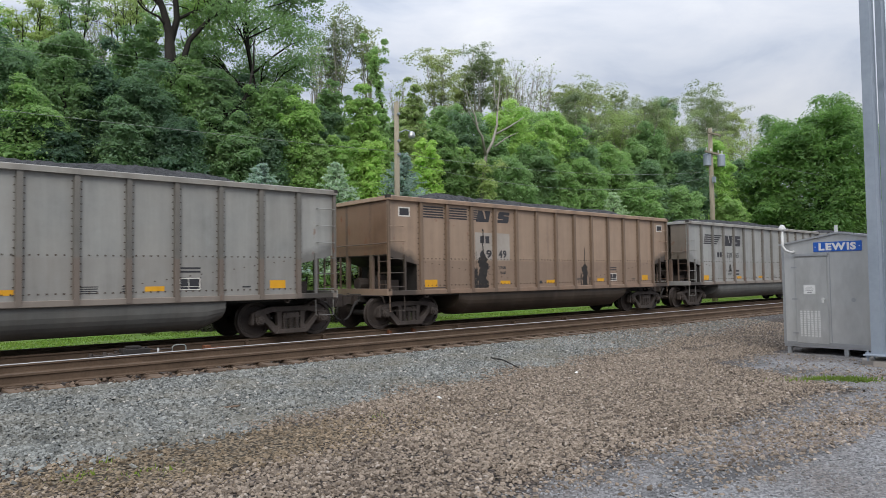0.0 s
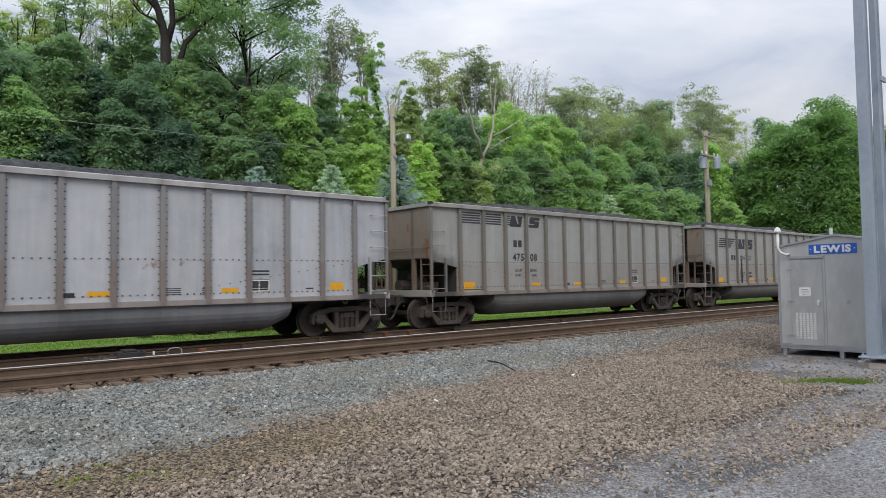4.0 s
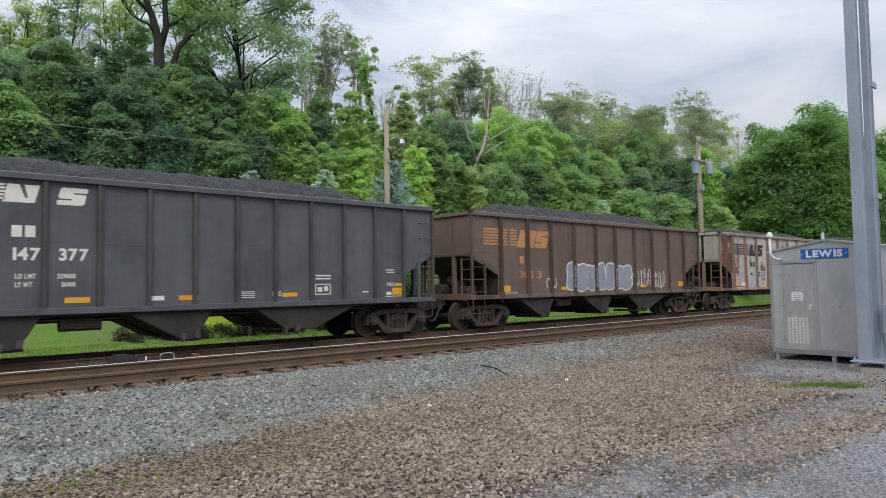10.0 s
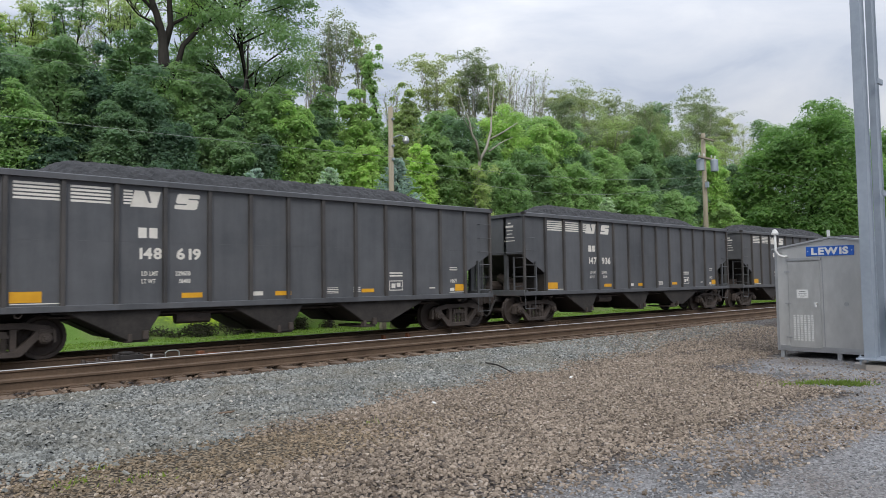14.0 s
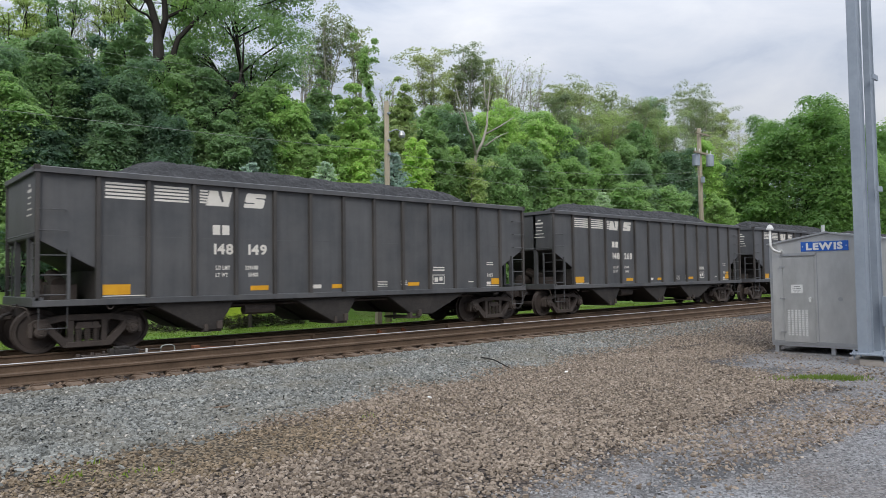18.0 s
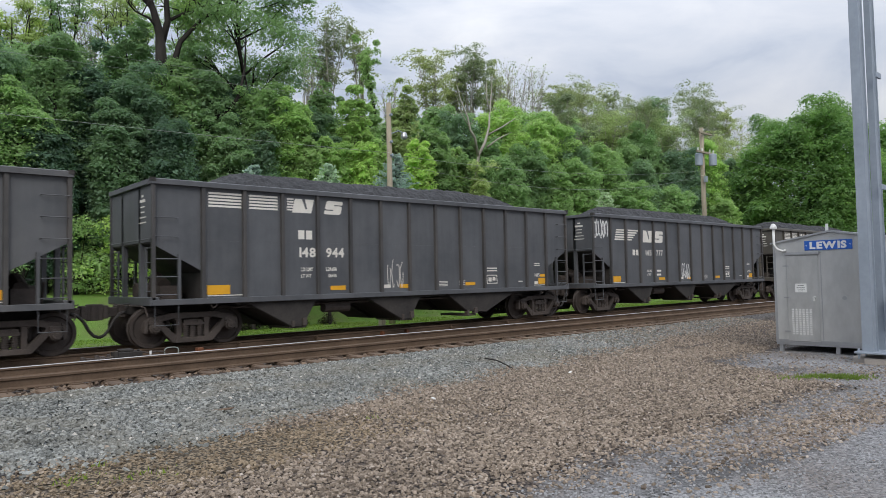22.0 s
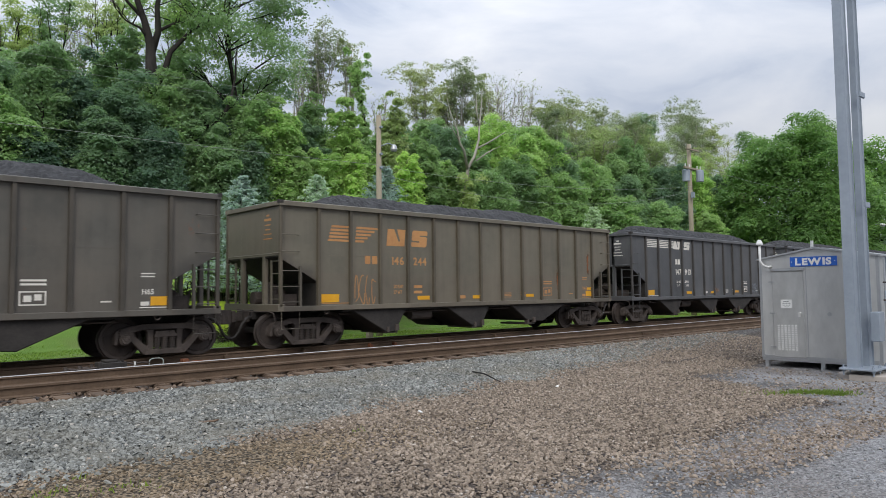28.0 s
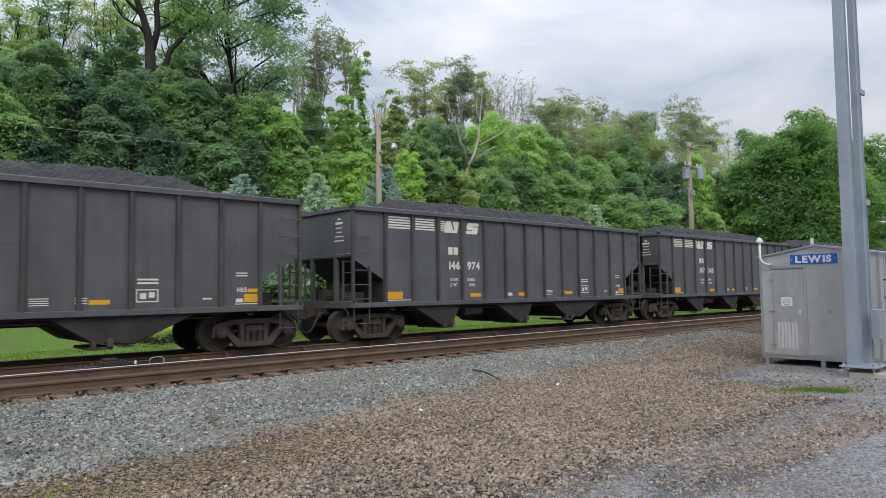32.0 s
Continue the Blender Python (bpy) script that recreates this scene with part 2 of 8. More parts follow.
def stone_material(name, dark, light, odd, dusty=None):
    m, nt = material(name)
    geo = node(nt, "ShaderNodeNewGeometry")
    isl = geo.outputs["Random Per Island"]
    g = noise_(nt, geo.outputs["Position"], 60.0, 4.0, 0.7)
    big_n = noise_(nt, geo.outputs["Position"], 0.7, 4.0, 0.6)
    f = math_(nt, "MULTIPLY_ADD", isl, 0.9, math_(nt, "MULTIPLY_ADD", big_n, 0.6, -0.28), True)
    c = mixc(nt, f, (*dark, 1), (*light, 1))
    if dusty:
        pat = noise_(nt, geo.outputs["Position"], 0.9, 4.0, 0.6)
        c = mixc(nt, ramp(nt, pat, [(0.44, (0, 0, 0)), (0.68, (0.7, 0.7, 0.7))]), c, (*dusty, 1))
    c = mixc(nt, ramp(nt, isl, [(0.975, (0, 0, 0)), (0.985, (1, 1, 1))]), c, (*odd, 1))
    c = mixc(nt, 0.35, c, ramp(nt, g, [(0.3, (0.05, 0.05, 0.05)), (0.7, (0.5, 0.5, 0.5))]), "OVERLAY")
    finish(nt, c, 0.85, 0.0, g, 0.3, 0.004, 0.3)
    return m


def ground_material():
    """Lawn and forest floor behind the track, brown gravel, grey ballast and a gravel drive, by their outlines on the plan."""
    m, nt = material("ground_gravel_and_grass")
    pos = node(nt, "ShaderNodeNewGeometry").outputs["Position"]
    xyz = node(nt, "ShaderNodeSeparateXYZ", {0: pos})
    x, y = xyz.outputs[0], xyz.outputs[1]
    n1 = noise_(nt, pos, 0.55, 5.0, 0.6)
    n2 = noise_(nt, pos, 3.5, 5.0, 0.65)
    n3 = noise_(nt, pos, 30.0, 4.0, 0.7)
    def blob(cx, cy, ax, ay, turn=0.0, soft=2.2):
        dx, dy = math_(nt, "SUBTRACT", x, cx), math_(nt, "SUBTRACT", y, cy)
        u = math_(nt, "ADD", math_(nt, "MULTIPLY", dx, math.cos(turn) / ax), math_(nt, "MULTIPLY", dy, math.sin(turn) / ax))
        w = math_(nt, "SUBTRACT", math_(nt, "MULTIPLY", dy, math.cos(turn) / ay), math_(nt, "MULTIPLY", dx, math.sin(turn) / ay))
        r2 = math_(nt, "ADD", math_(nt, "MULTIPLY", u, u), math_(nt, "MULTIPLY", w, w))
        f = math_(nt, "ADD", math_(nt, "SUBTRACT", 0.55, r2), math_(nt, "MULTIPLY_ADD", n2, 1.6, math_(nt, "MULTIPLY", n3, 0.7)))
        return math_(nt, "MULTIPLY", math_(nt, "SUBTRACT", f, 0.9), soft, 0.0, True)

    cell = node(nt, "ShaderNodeTexVoronoi", {"Vector": pos, "Scale": 26.0, "Randomness": 1.0})
    cell_c = node(nt, "ShaderNodeSeparateColor", {0: cell.outputs["Color"]}).outputs[0]
    # shade in the gaps between stones, multiplied into the gravel colours below
    gap_shade = ramp(nt, cell.outputs["Distance"], [(0.2, (1, 1, 1)), (0.65, (0.15, 0.15, 0.15))])
    brown = mixc(nt, cell_c, (0.10, 0.078, 0.065, 1), (0.25, 0.205, 0.175, 1))
    brown = mixc(nt, math_(nt, "MULTIPLY", n1, 0.5), brown, (0.13, 0.105, 0.085, 1))
    grey = mixc(nt, cell_c, (0.12, 0.13, 0.135, 1), (0.34, 0.36, 0.37, 1))
    fine = node(nt, "ShaderNodeTexVoronoi", {"Vector": pos, "Scale": 48.0})
    fine_c = node(nt, "ShaderNodeSeparateColor", {0: fine.outputs["Color"]}).outputs[0]
    drive = mixc(nt, fine_c, (0.13, 0.13, 0.132, 1), (0.34, 0.34, 0.345, 1))
    drive = mixc(nt, math_(nt, "MULTIPLY_ADD", n1, 3.0, -1.25, True), drive, mixc(nt, fine_c, (0.085, 0.070, 0.060, 1), (0.20, 0.17, 0.15, 1)))
    stony = mixc(nt, fine_c, (0.10, 0.082, 0.072, 1), (0.29, 0.245, 0.22, 1))
    drive = mixc(nt, blob(8.3, 3.05, 2.6, 0.55, -0.05), drive, stony)
    for spot in ((6.3, 2.92, 1.7, 0.24, -0.18), (13.4, 6.4, 1.0, 0.7, 0.5), (12.8, 5.2, 0.55, 0.5, 0.0), (5.7, 3.3, 0.5, 0.2, 0.3)):
        drive = mixc(nt, math_(nt, "MULTIPLY", blob(*spot), 0.62), drive, (0.045, 0.045, 0.047, 1))
    brown = mixc(nt, math_(nt, "MULTIPLY", blob(2.9, 6.95, 2.4, 1.1, 0.0), 0.85), brown, (0.31, 0.245, 0.165, 1))
    gravel_brown = mixc(nt, 1.0, brown, gap_shade, "MULTIPLY")
    gravel_grey = mixc(nt, 1.0, grey, gap_shade, "MULTIPLY")
    wob = math_(nt, "MULTIPLY_ADD", n2, 1.6, math_(nt, "MULTIPLY_ADD", n1, 1.6, -1.6))
    edge1 = math_(nt, "MAXIMUM", 7.5, math_(nt, "MINIMUM", math_(nt, "MULTIPLY_ADD", x, 0.32, 6.6), math_(nt, "MULTIPLY_ADD", x, 0.105, 7.93)))
    is_ballast = math_(nt, "MULTIPLY", math_(nt, "ADD", math_(nt, "SUBTRACT", y, edge1), math_(nt, "MULTIPLY", wob, 0.45)), 3.0, 0.0, True)
    edge2 = math_(nt, "MINIMUM", math_(nt, "MULTIPLY_ADD", math_(nt, "MAXIMUM", math_(nt, "SUBTRACT", x, 11.6), 0.0), 2.2, 4.0), 6.9)
    is_drive = math_(nt, "MULTIPLY", math_(nt, "ADD", math_(nt, "SUBTRACT", edge2, y), math_(nt, "MULTIPLY", wob, 0.9)), 1.6, 0.0, True)
    is_ballast = math_(nt, "MULTIPLY", is_ballast, math_(nt, "SUBTRACT", 1.0, math_(nt, "MULTIPLY", math_(nt, "MULTIPLY", math_(nt, "SUBTRACT", x, 12.0), 0.11, 0.0, True), 0.6)))
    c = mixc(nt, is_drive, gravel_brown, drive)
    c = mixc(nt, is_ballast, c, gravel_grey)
    # rusty brown ballast along and beyond the rails
    oily = math_(nt, "MULTIPLY", math_(nt, "SUBTRACT", y, 11.35), 2.0, 0.0, True)
    c = mixc(nt, math_(nt, "MULTIPLY", oily, 0.75), c, (0.085, 0.062, 0.05, 1))
    lawn_n = noise_(nt, pos, 1.2, 6.0, 0.7)
    lawn = mixc(nt, lawn_n, (0.080, 0.150, 0.026, 1), (0.165, 0.285, 0.055, 1))
    lawn = mixc(nt, math_(nt, "MULTIPLY_ADD", n1, 2.8, -1.2, True), lawn, (0.16, 0.145, 0.075, 1))
    lawn = mixc(nt, math_(nt, "MULTIPLY_ADD", n3, 1.5, -0.6, True), lawn, (0.085, 0.16, 0.03, 1))
    lawn = mixc(nt, blob(12.6, 28.9, 4.4, 1.9), lawn, mixc(nt, lawn_n, (0.24, 0.36, 0.02, 1), (0.42, 0.54, 0.05, 1)))
    lawn = mixc(nt, math_(nt, "MULTIPLY", blob(7.5, 21.6, 4.5, 0.8), 0.8), lawn, (0.15, 0.125, 0.075, 1))
    is_lawn = math_(nt, "MULTIPLY", math_(nt, "ADD", math_(nt, "SUBTRACT", y, 20.6), math_(nt, "MULTIPLY", wob, 0.4)), 2.5, 0.0, True)
    c = mixc(nt, is_lawn, c, lawn)
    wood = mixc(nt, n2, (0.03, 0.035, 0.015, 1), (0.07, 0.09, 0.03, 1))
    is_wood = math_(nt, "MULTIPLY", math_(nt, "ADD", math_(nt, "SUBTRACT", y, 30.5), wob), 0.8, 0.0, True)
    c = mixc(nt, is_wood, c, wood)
    h = math_(nt, "MULTIPLY_ADD", cell.outputs["Distance"], -1.4, math_(nt, "MULTIPLY", n3, 0.4))
    finish(nt, c, 0.9, 0.0, h, 0.7, 0.03, 0.25)
    return m


PAINT = paint_material("weathered_car_paint", 0.20, 1.0225, 0.0)
PAINT_WIDE = paint_material("rusting_cream_car_paint", 0.07, 1.322, 0.9)
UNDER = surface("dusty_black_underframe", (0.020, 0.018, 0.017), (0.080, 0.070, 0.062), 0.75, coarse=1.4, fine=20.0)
TRUCK = surface("grimy_cast_steel", (0.046, 0.037, 0.032), (0.138, 0.110, 0.094), 0.75, coarse=3.0, fine=26.0)
WHEEL = surface("rolled_wheel_steel", (0.038, 0.030, 0.026), (0.100, 0.079, 0.068), 0.65, 0.12, coarse=3.0, fine=30.0)
COAL = surface("black_coal", (0.006, 0.006, 0.007), (0.066, 0.066, 0.070), 0.7, coarse=3.0, fine=22.0, bump=1.0)
RAIL = surface("rusty_rail_steel", (0.080, 0.052, 0.033), (0.205, 0.140, 0.094), 0.75, 0.1, coarse=1.5, fine=24.0)
HEAD = surface("worn_rail_head", (0.42, 0.41, 0.40), (0.60, 0.59, 0.58), 0.4, 0.4, coarse=1.5, fine=24.0)
TIE = surface("weathered_tie_wood", (0.086, 0.060, 0.042), (0.255, 0.175, 0.118), 0.9, coarse=2.0, fine=18.0, stretch=(1, 0.25, 1))
GALV = surface("galvanized_steel", (0.27, 0.31, 0.36), (0.42, 0.47, 0.53), 0.48, 0.35, coarse=0.9, fine=9.0, bump=0.05)
ALU = surface("dull_aluminium_sheet", (0.46, 0.465, 0.455), (0.80, 0.803, 0.790), 0.30, 0.55, coarse=1.1, fine=6.0, bump=0.05, stretch=(1, 1, 0.45))
ALU2 = surface("aluminium_trim", (0.40, 0.41, 0.42), (0.56, 0.57, 0.58), 0.4, 0.7, coarse=2.0, fine=12.0, bump=0.04)
WHITE = surface("white_paint", (0.62, 0.62, 0.6), (0.82, 0.82, 0.80), 0.5, coarse=2.0, fine=20.0, bump=0.05)
CREAM = surface("faded_white_lettering", (0.62, 0.59, 0.53), (0.86, 0.83, 0.76), 0.6, coarse=1.2, fine=9.0, bump=0.05)
ORANGE = surface("faded_orange_lettering", (0.40, 0.19, 0.07), (0.66, 0.37, 0.15), 0.6, coarse=1.2, fine=9.0, bump=0.05)
INK = surface("faded_black_lettering", (0.025, 0.025, 0.03), (0.075, 0.072, 0.075), 0.6, coarse=1.2, fine=9.0, bump=0.05)
YELLOW = surface("yellow_reflective_sheet", (0.62, 0.30, 0.015), (0.85, 0.46, 0.03), 0.45, coarse=2.0, fine=12.0, bump=0.05)
BLUE = surface("blue_sign_enamel", (0.02, 0.10, 0.42), (0.03, 0.14, 0.55), 0.35, coarse=2.0, fine=12.0, bump=0.03)
SOOT = surface("black_spill_stain", (0.022, 0.020, 0.019), (0.060, 0.052, 0.046), 0.8, coarse=2.0, fine=9.0, bump=0.05)
CONC = surface("pale_concrete", (0.30, 0.27, 0.24), (0.45, 0.41, 0.37), 0.85, coarse=2.0, fine=18.0)
POLE = surface("weathered_pole_wood", (0.235, 0.205, 0.150), (0.43, 0.38, 0.275), 0.85, coarse=1.5, fine=12.0, stretch=(6, 6, 0.5))
WIRE = surface("dull_wire", (0.28, 0.31, 0.28), (0.4, 0.43, 0.39), 0.6, coarse=2.0, fine=10.0)
BARK = surface("dark_bark", (0.014, 0.012, 0.010), (0.050, 0.043, 0.036), 0.9, coarse=1.5, fine=9.0, bump=0.7, stretch=(3, 3, 0.6))
PALE_BARK = surface("pale_bark", (0.25, 0.235, 0.195), (0.52, 0.49, 0.425), 0.9, coarse=1.5, fine=9.0, bump=0.5, stretch=(3, 3, 0.6))
GROUND = ground_material()
BALLAST = stone_material("blue_grey_ballast_stone", (0.102, 0.106, 0.100), (0.385, 0.394, 0.368), (0.50, 0.47, 0.42), (0.220, 0.202, 0.160))
GREYSTONE = stone_material("grey_drive_gravel", (0.17, 0.17, 0.172), (0.38, 0.38, 0.385), (0.40, 0.34, 0.29))
TANSTONE = stone_material("tan_dusty_gravel_stone", (0.130, 0.098, 0.064), (0.385, 0.300, 0.205), (0.45, 0.38, 0.30))
RUSTSTONE = stone_material("rust_stained_track_stone", (0.072, 0.050, 0.036), (0.270, 0.195, 0.140), (0.36, 0.30, 0.24))
BROWNSTONE = stone_material("brown_gravel_stone", (0.120, 0.094, 0.072), (0.430, 0.352, 0.276), (0.47, 0.41, 0.35))
LEAF_DARK = leaf_material("dark_green_leaves", (0.132, 0.222, 0.142), (0.238, 0.372, 0.222), (0.28, 0.40, 0.21))
LEAF_MID = leaf_material("green_leaves", (0.176, 0.294, 0.140), (0.318, 0.480, 0.224), (0.36, 0.49, 0.21))
LEAF_BRIGHT = leaf_material("bright_green_leaves", (0.255, 0.395, 0.160), (0.430, 0.600, 0.255), (0.47, 0.60, 0.26))
LEAF_OLIVE = leaf_material("olive_green_leaves", (0.240, 0.322, 0.155), (0.400, 0.500, 0.250), (0.43, 0.51, 0.25))
LEAF_MAPLE = leaf_material("maple_leaves", (0.068, 0.145, 0.070), (0.205, 0.360, 0.130), (0.24, 0.38, 0.13))
LEAF_LOCUST = leaf_material("grey_green_locust_leaves", (0.175, 0.228, 0.135), (0.305, 0.370, 0.215), (0.33, 0.38, 0.22))
LEAF_BLUE = leaf_material("blue_spruce_needles", (0.25, 0.340, 0.335), (0.46, 0.590, 0.575), (0.52, 0.63, 0.61))
# brownish brush leaves, with the heap's shade put into their dark colour
BRUSH = leaf_material("shade_dark_brush", (0.035, 0.038, 0.022), (0.085, 0.080, 0.046), (0.10, 0.09, 0.05))
GRASS = leaf_material("trackside_weeds", (0.150, 0.215, 0.045), (0.275, 0.375, 0.070), (0.32, 0.31, 0.12))
LAWN_BLADE = leaf_material("green_lawn_blades", (0.10, 0.175, 0.035), (0.205, 0.325, 0.075), (0.25, 0.28, 0.11))
OLIVE_PAINT = surface("pale_olive_spray_paint", (0.42, 0.41, 0.31), (0.58, 0.57, 0.46), 0.6, bump=0.05)
RED_PAINT = surface("dull_red_spray_paint", (0.14, 0.03, 0.025), (0.24, 0.05, 0.04), 0.6, bump=0.05)
BOLT = surface("rusty_bolt_heads", (0.055, 0.038, 0.028), (0.12, 0.085, 0.062), 0.8)
STAIN = surface("pale_rust_stain", (0.27, 0.17, 0.11), (0.36, 0.25, 0.17), 0.7, coarse=2.5, fine=14.0, bump=0.05)
PALE_SPRAY = surface("cream_spray_paint", (0.46, 0.40, 0.33), (0.62, 0.55, 0.47), 0.6, coarse=2.0, fine=8.0, bump=0.05)
BLUE_PATCH = surface("pale_blue_stencil_patch", (0.36, 0.42, 0.50), (0.46, 0.53, 0.60), 0.6, bump=0.05)
RUST_SHEET = surface("dull_brown_rust", (0.10, 0.042, 0.028), (0.21, 0.095, 0.062), 0.85, coarse=1.4, fine=9.0, spots=((0.40, 0.24, 0.14), 0.25))
RUSTY_UNDER = surface("rust_stained_underframe", (0.028, 0.023, 0.020), (0.095, 0.062, 0.046), 0.8, coarse=1.6, fine=8.0, spots=((0.30, 0.14, 0.08), 0.22))
LILAC = surface("grey_lilac_spray_paint", (0.24, 0.25, 0.29), (0.40, 0.41, 0.46), 0.6, coarse=2.0, fine=6.0, bump=0.05)
RUST = surface("orange_brown_rust", (0.10, 0.035, 0.018), (0.30, 0.12, 0.055), 0.85, coarse=2.5, fine=14.0)
PALE_PATCH = surface("dirty_pale_patch", (0.33, 0.29, 0.25), (0.48, 0.44, 0.39), 0.7, coarse=1.5, fine=10.0, bump=0.05)

SOFT_RUST = stain_material("rust_blotch", (0.150, 0.048, 0.020), (0.36, 0.165, 0.080), 0.95, 1.15)
SOFT_STAIN = stain_material("pale_rust_wash", (0.33, 0.165, 0.090), (0.46, 0.31, 0.21), 0.55, 0.75)
SOFT_SOOT = stain_material("grey_dirt_run", (0.12, 0.115, 0.11), (0.19, 0.185, 0.17), 0.55, 1.0)
SOFT_CREAM = stain_material("cream_paint_left_on_rust", (0.48, 0.36, 0.24), (0.36, 0.22, 0.13), 0.9, 0.6)

# ---- mesh helpers ----
class Geo:
    """Vertices and faces of one mesh, gathered from simple solids."""

    def __init__(self):
        self.v, self.f = [], []

    def box(self, x0, x1, y0, y1, z0, z1):
        return self.prism([(x0, y0), (x1, y0), (x1, y1), (x0, y1)], "z", z0, z1)

    def prism(self, pts, axis, a, b):
        n, s = len(pts), len(self.v)
        for d in (a, b):
            for p, q in pts:
                self.v.append({"x": (d, p, q), "y": (p, d, q), "z": (p, q, d)}[axis])
        self.f.append(tuple(range(s, s + n)))
        self.f.append(tuple(range(s + 2 * n - 1, s + n - 1, -1)))
        for i in range(n):
            j = (i + 1) % n
            self.f.append((s + i, s + j, s + n + j, s + n + i))
        return self

    def cyl(self, p0, p1, r, n=10, r2=None, caps=True):
        p0, p1 = Vector(p0), Vector(p1)
        r2 = r if r2 is None else r2
        q = (p1 - p0).to_track_quat("Z", "Y")
        s = len(self.v)
        for p, rr in ((p0, r), (p1, r2)):
            for i in range(n):
                a = 2 * math.pi * i / n
                self.v.append(tuple(p + q @ Vector((rr * math.cos(a), rr * math.sin(a), 0))))
        for i in range(n):
            j = (i + 1) % n
            self.f.append((s + i, s + j, s + n + j, s + n + i))
        if caps:
            self.f.append(tuple(range(s + n - 1, s - 1, -1)))
            self.f.append(tuple(range(s + n, s + 2 * n)))
        return self

    def tube(self, pts, radii, n=7):
        """One skin along a line of points."""
        pts = [Vector(p) for p in pts]
        if not isinstance(radii, (list, tuple)):
            radii = [radii] * len(pts)
        s = len(self.v)
        for k, p in enumerate(pts):
            d = pts[min(k + 1, len(pts) - 1)] - pts[max(k - 1, 0)]
            q = d.to_track_quat("Z", "Y")
            for i in range(n):
                a = 2 * math.pi * i / n
                self.v.append(tuple(p + q @ Vector((radii[k] * math.cos(a), radii[k] * math.sin(a), 0))))
        for k in range(len(pts) - 1):
            for i in range(n):
                j = (i + 1) % n
                self.f.append((s + k * n + i, s + k * n + j, s + (k + 1) * n + j, s + (k + 1) * n + i))
        self.f.append(tuple(range(s + n - 1, s - 1, -1)))
        self.f.append(tuple(range(s + (len(pts) - 1) * n, s + len(pts) * n)))
        return self

    def lathe(self, prof, n=20, axis="y"):
        """A turned body: prof holds (radius, place along the axis)."""
        s = len(self.v)
        for r, d in prof:
            for i in range(n):
                a = 2 * math.pi * i / n
                u, w = r * math.cos(a), r * math.sin(a)
                self.v.append({"x": (d, u, w), "y": (u, d, w), "z": (u, w, d)}[axis])
        for k in range(len(prof) - 1):
            for i in range(n):
                j = (i + 1) % n
                self.f.append((s + k * n + i, s + k * n + j, s + (k + 1) * n + j, s + (k + 1) * n + i))
        self.f.append(tuple(range(s + n - 1, s - 1, -1)))
        self.f.append(tuple(range(s + (len(prof) - 1) * n, s + len(prof) * n)))
        return self

    def moved(self, other, dx=0.0, dy=0.0, dz=0.0):
        s = len(self.v)
        self.v += [(x + dx, y + dy, z + dz) for x, y, z in other.v]
        self.f += [tuple(i + s for i in f) for f in other.f]
        return self

    def mesh(self, name, mat, bevel=0.0, smooth=False):
        bm = bmesh.new()
        vs = [bm.verts.new(p) for p in self.v]
        for f in self.f:
            try:
                bm.faces.new([vs[i] for i in f])
            except ValueError:
                pass
        bmesh.ops.recalc_face_normals(bm, faces=bm.faces)
        if bevel:
            sharp = [e for e in bm.edges if len(e.link_faces) == 2 and e.calc_face_angle(0) > 0.6]
            bmesh.ops.bevel(bm, geom=sharp, offset=bevel, segments=1, affect="EDGES", clamp_overlap=True)
        for f in bm.faces:
            f.smooth = smooth
        me = bpy.data.meshes.new(name)
        bm.to_mesh(me)
        bm.free()
        me.materials.append(mat)
        return me


def part(name, geo, mat, parent=None, label="", bevel=0.0, smooth=False):
    """One mesh object under a thing or under a part."""
    me = geo if isinstance(geo, bpy.types.Mesh) else geo.mesh(name, mat, bevel, smooth)
    ob = new(name, me)
    if parent is not None:
        ob.parent = parent
    if label:
        ob["label"] = label
    return ob


def thing(name, label, category, group="", kind="", m=None):
    ob = tagged(new(name), label, category, group, kind)
    ob.empty_display_size = 0.3
    if m is not None:
        ob.matrix_basis = m
    return ob


def array_mesh(name, verts, quads, mat, smooth=False):
    """A large mesh straight from arrays; faces all have as many corners as quads is wide."""
    me = bpy.data.meshes.new(name)
    k = quads.shape[1]
    me.vertices.add(len(verts))
    me.vertices.foreach_set("co", np.ascontiguousarray(verts, dtype=np.float32).ravel())
    me.loops.add(quads.size)
    me.loops.foreach_set("vertex_index", np.ascontiguousarray(quads, dtype=np.int32).ravel())
    me.polygons.add(len(quads))
    me.polygons.foreach_set("loop_start", np.arange(0, quads.size, k, dtype=np.int32))
    me.polygons.foreach_set("use_smooth", np.full(len(quads), smooth))
    me.update(calc_edges=True)
    me.materials.append(mat)
    return me


GLYPH = {}


def glyph(ch, fat=0.022):
    """Outline mesh of one character of the built-in font, with its advance."""
    if (ch, fat) not in GLYPH:
        cu = bpy.data.curves.new("glyph", "FONT")
        cu.body, cu.size, cu.offset, cu.resolution_u = ch, 1.0, fat, 3
        ob = new("glyph", cu)
        dg = bpy.context.evaluated_depsgraph_get()
        me = bpy.data.meshes.new_from_object(ob.evaluated_get(dg))
        vs = [tuple(v.co) for v in me.vertices]
        fs = [tuple(p.vertices) for p in me.polygons]
        w = max((v[0] for v in vs), default=0.3) + 0.07
        GLYPH[ch, fat] = (vs, fs, w)
        bpy.data.objects.remove(ob)
        bpy.data.meshes.remove(me)
        bpy.data.curves.remove(cu)
    return GLYPH[ch, fat]


for ch in "0123456789LEWISTOPGNDMHRK":
    glyph(ch)
for ch in "LEWIS":
    glyph(ch, 0.052)
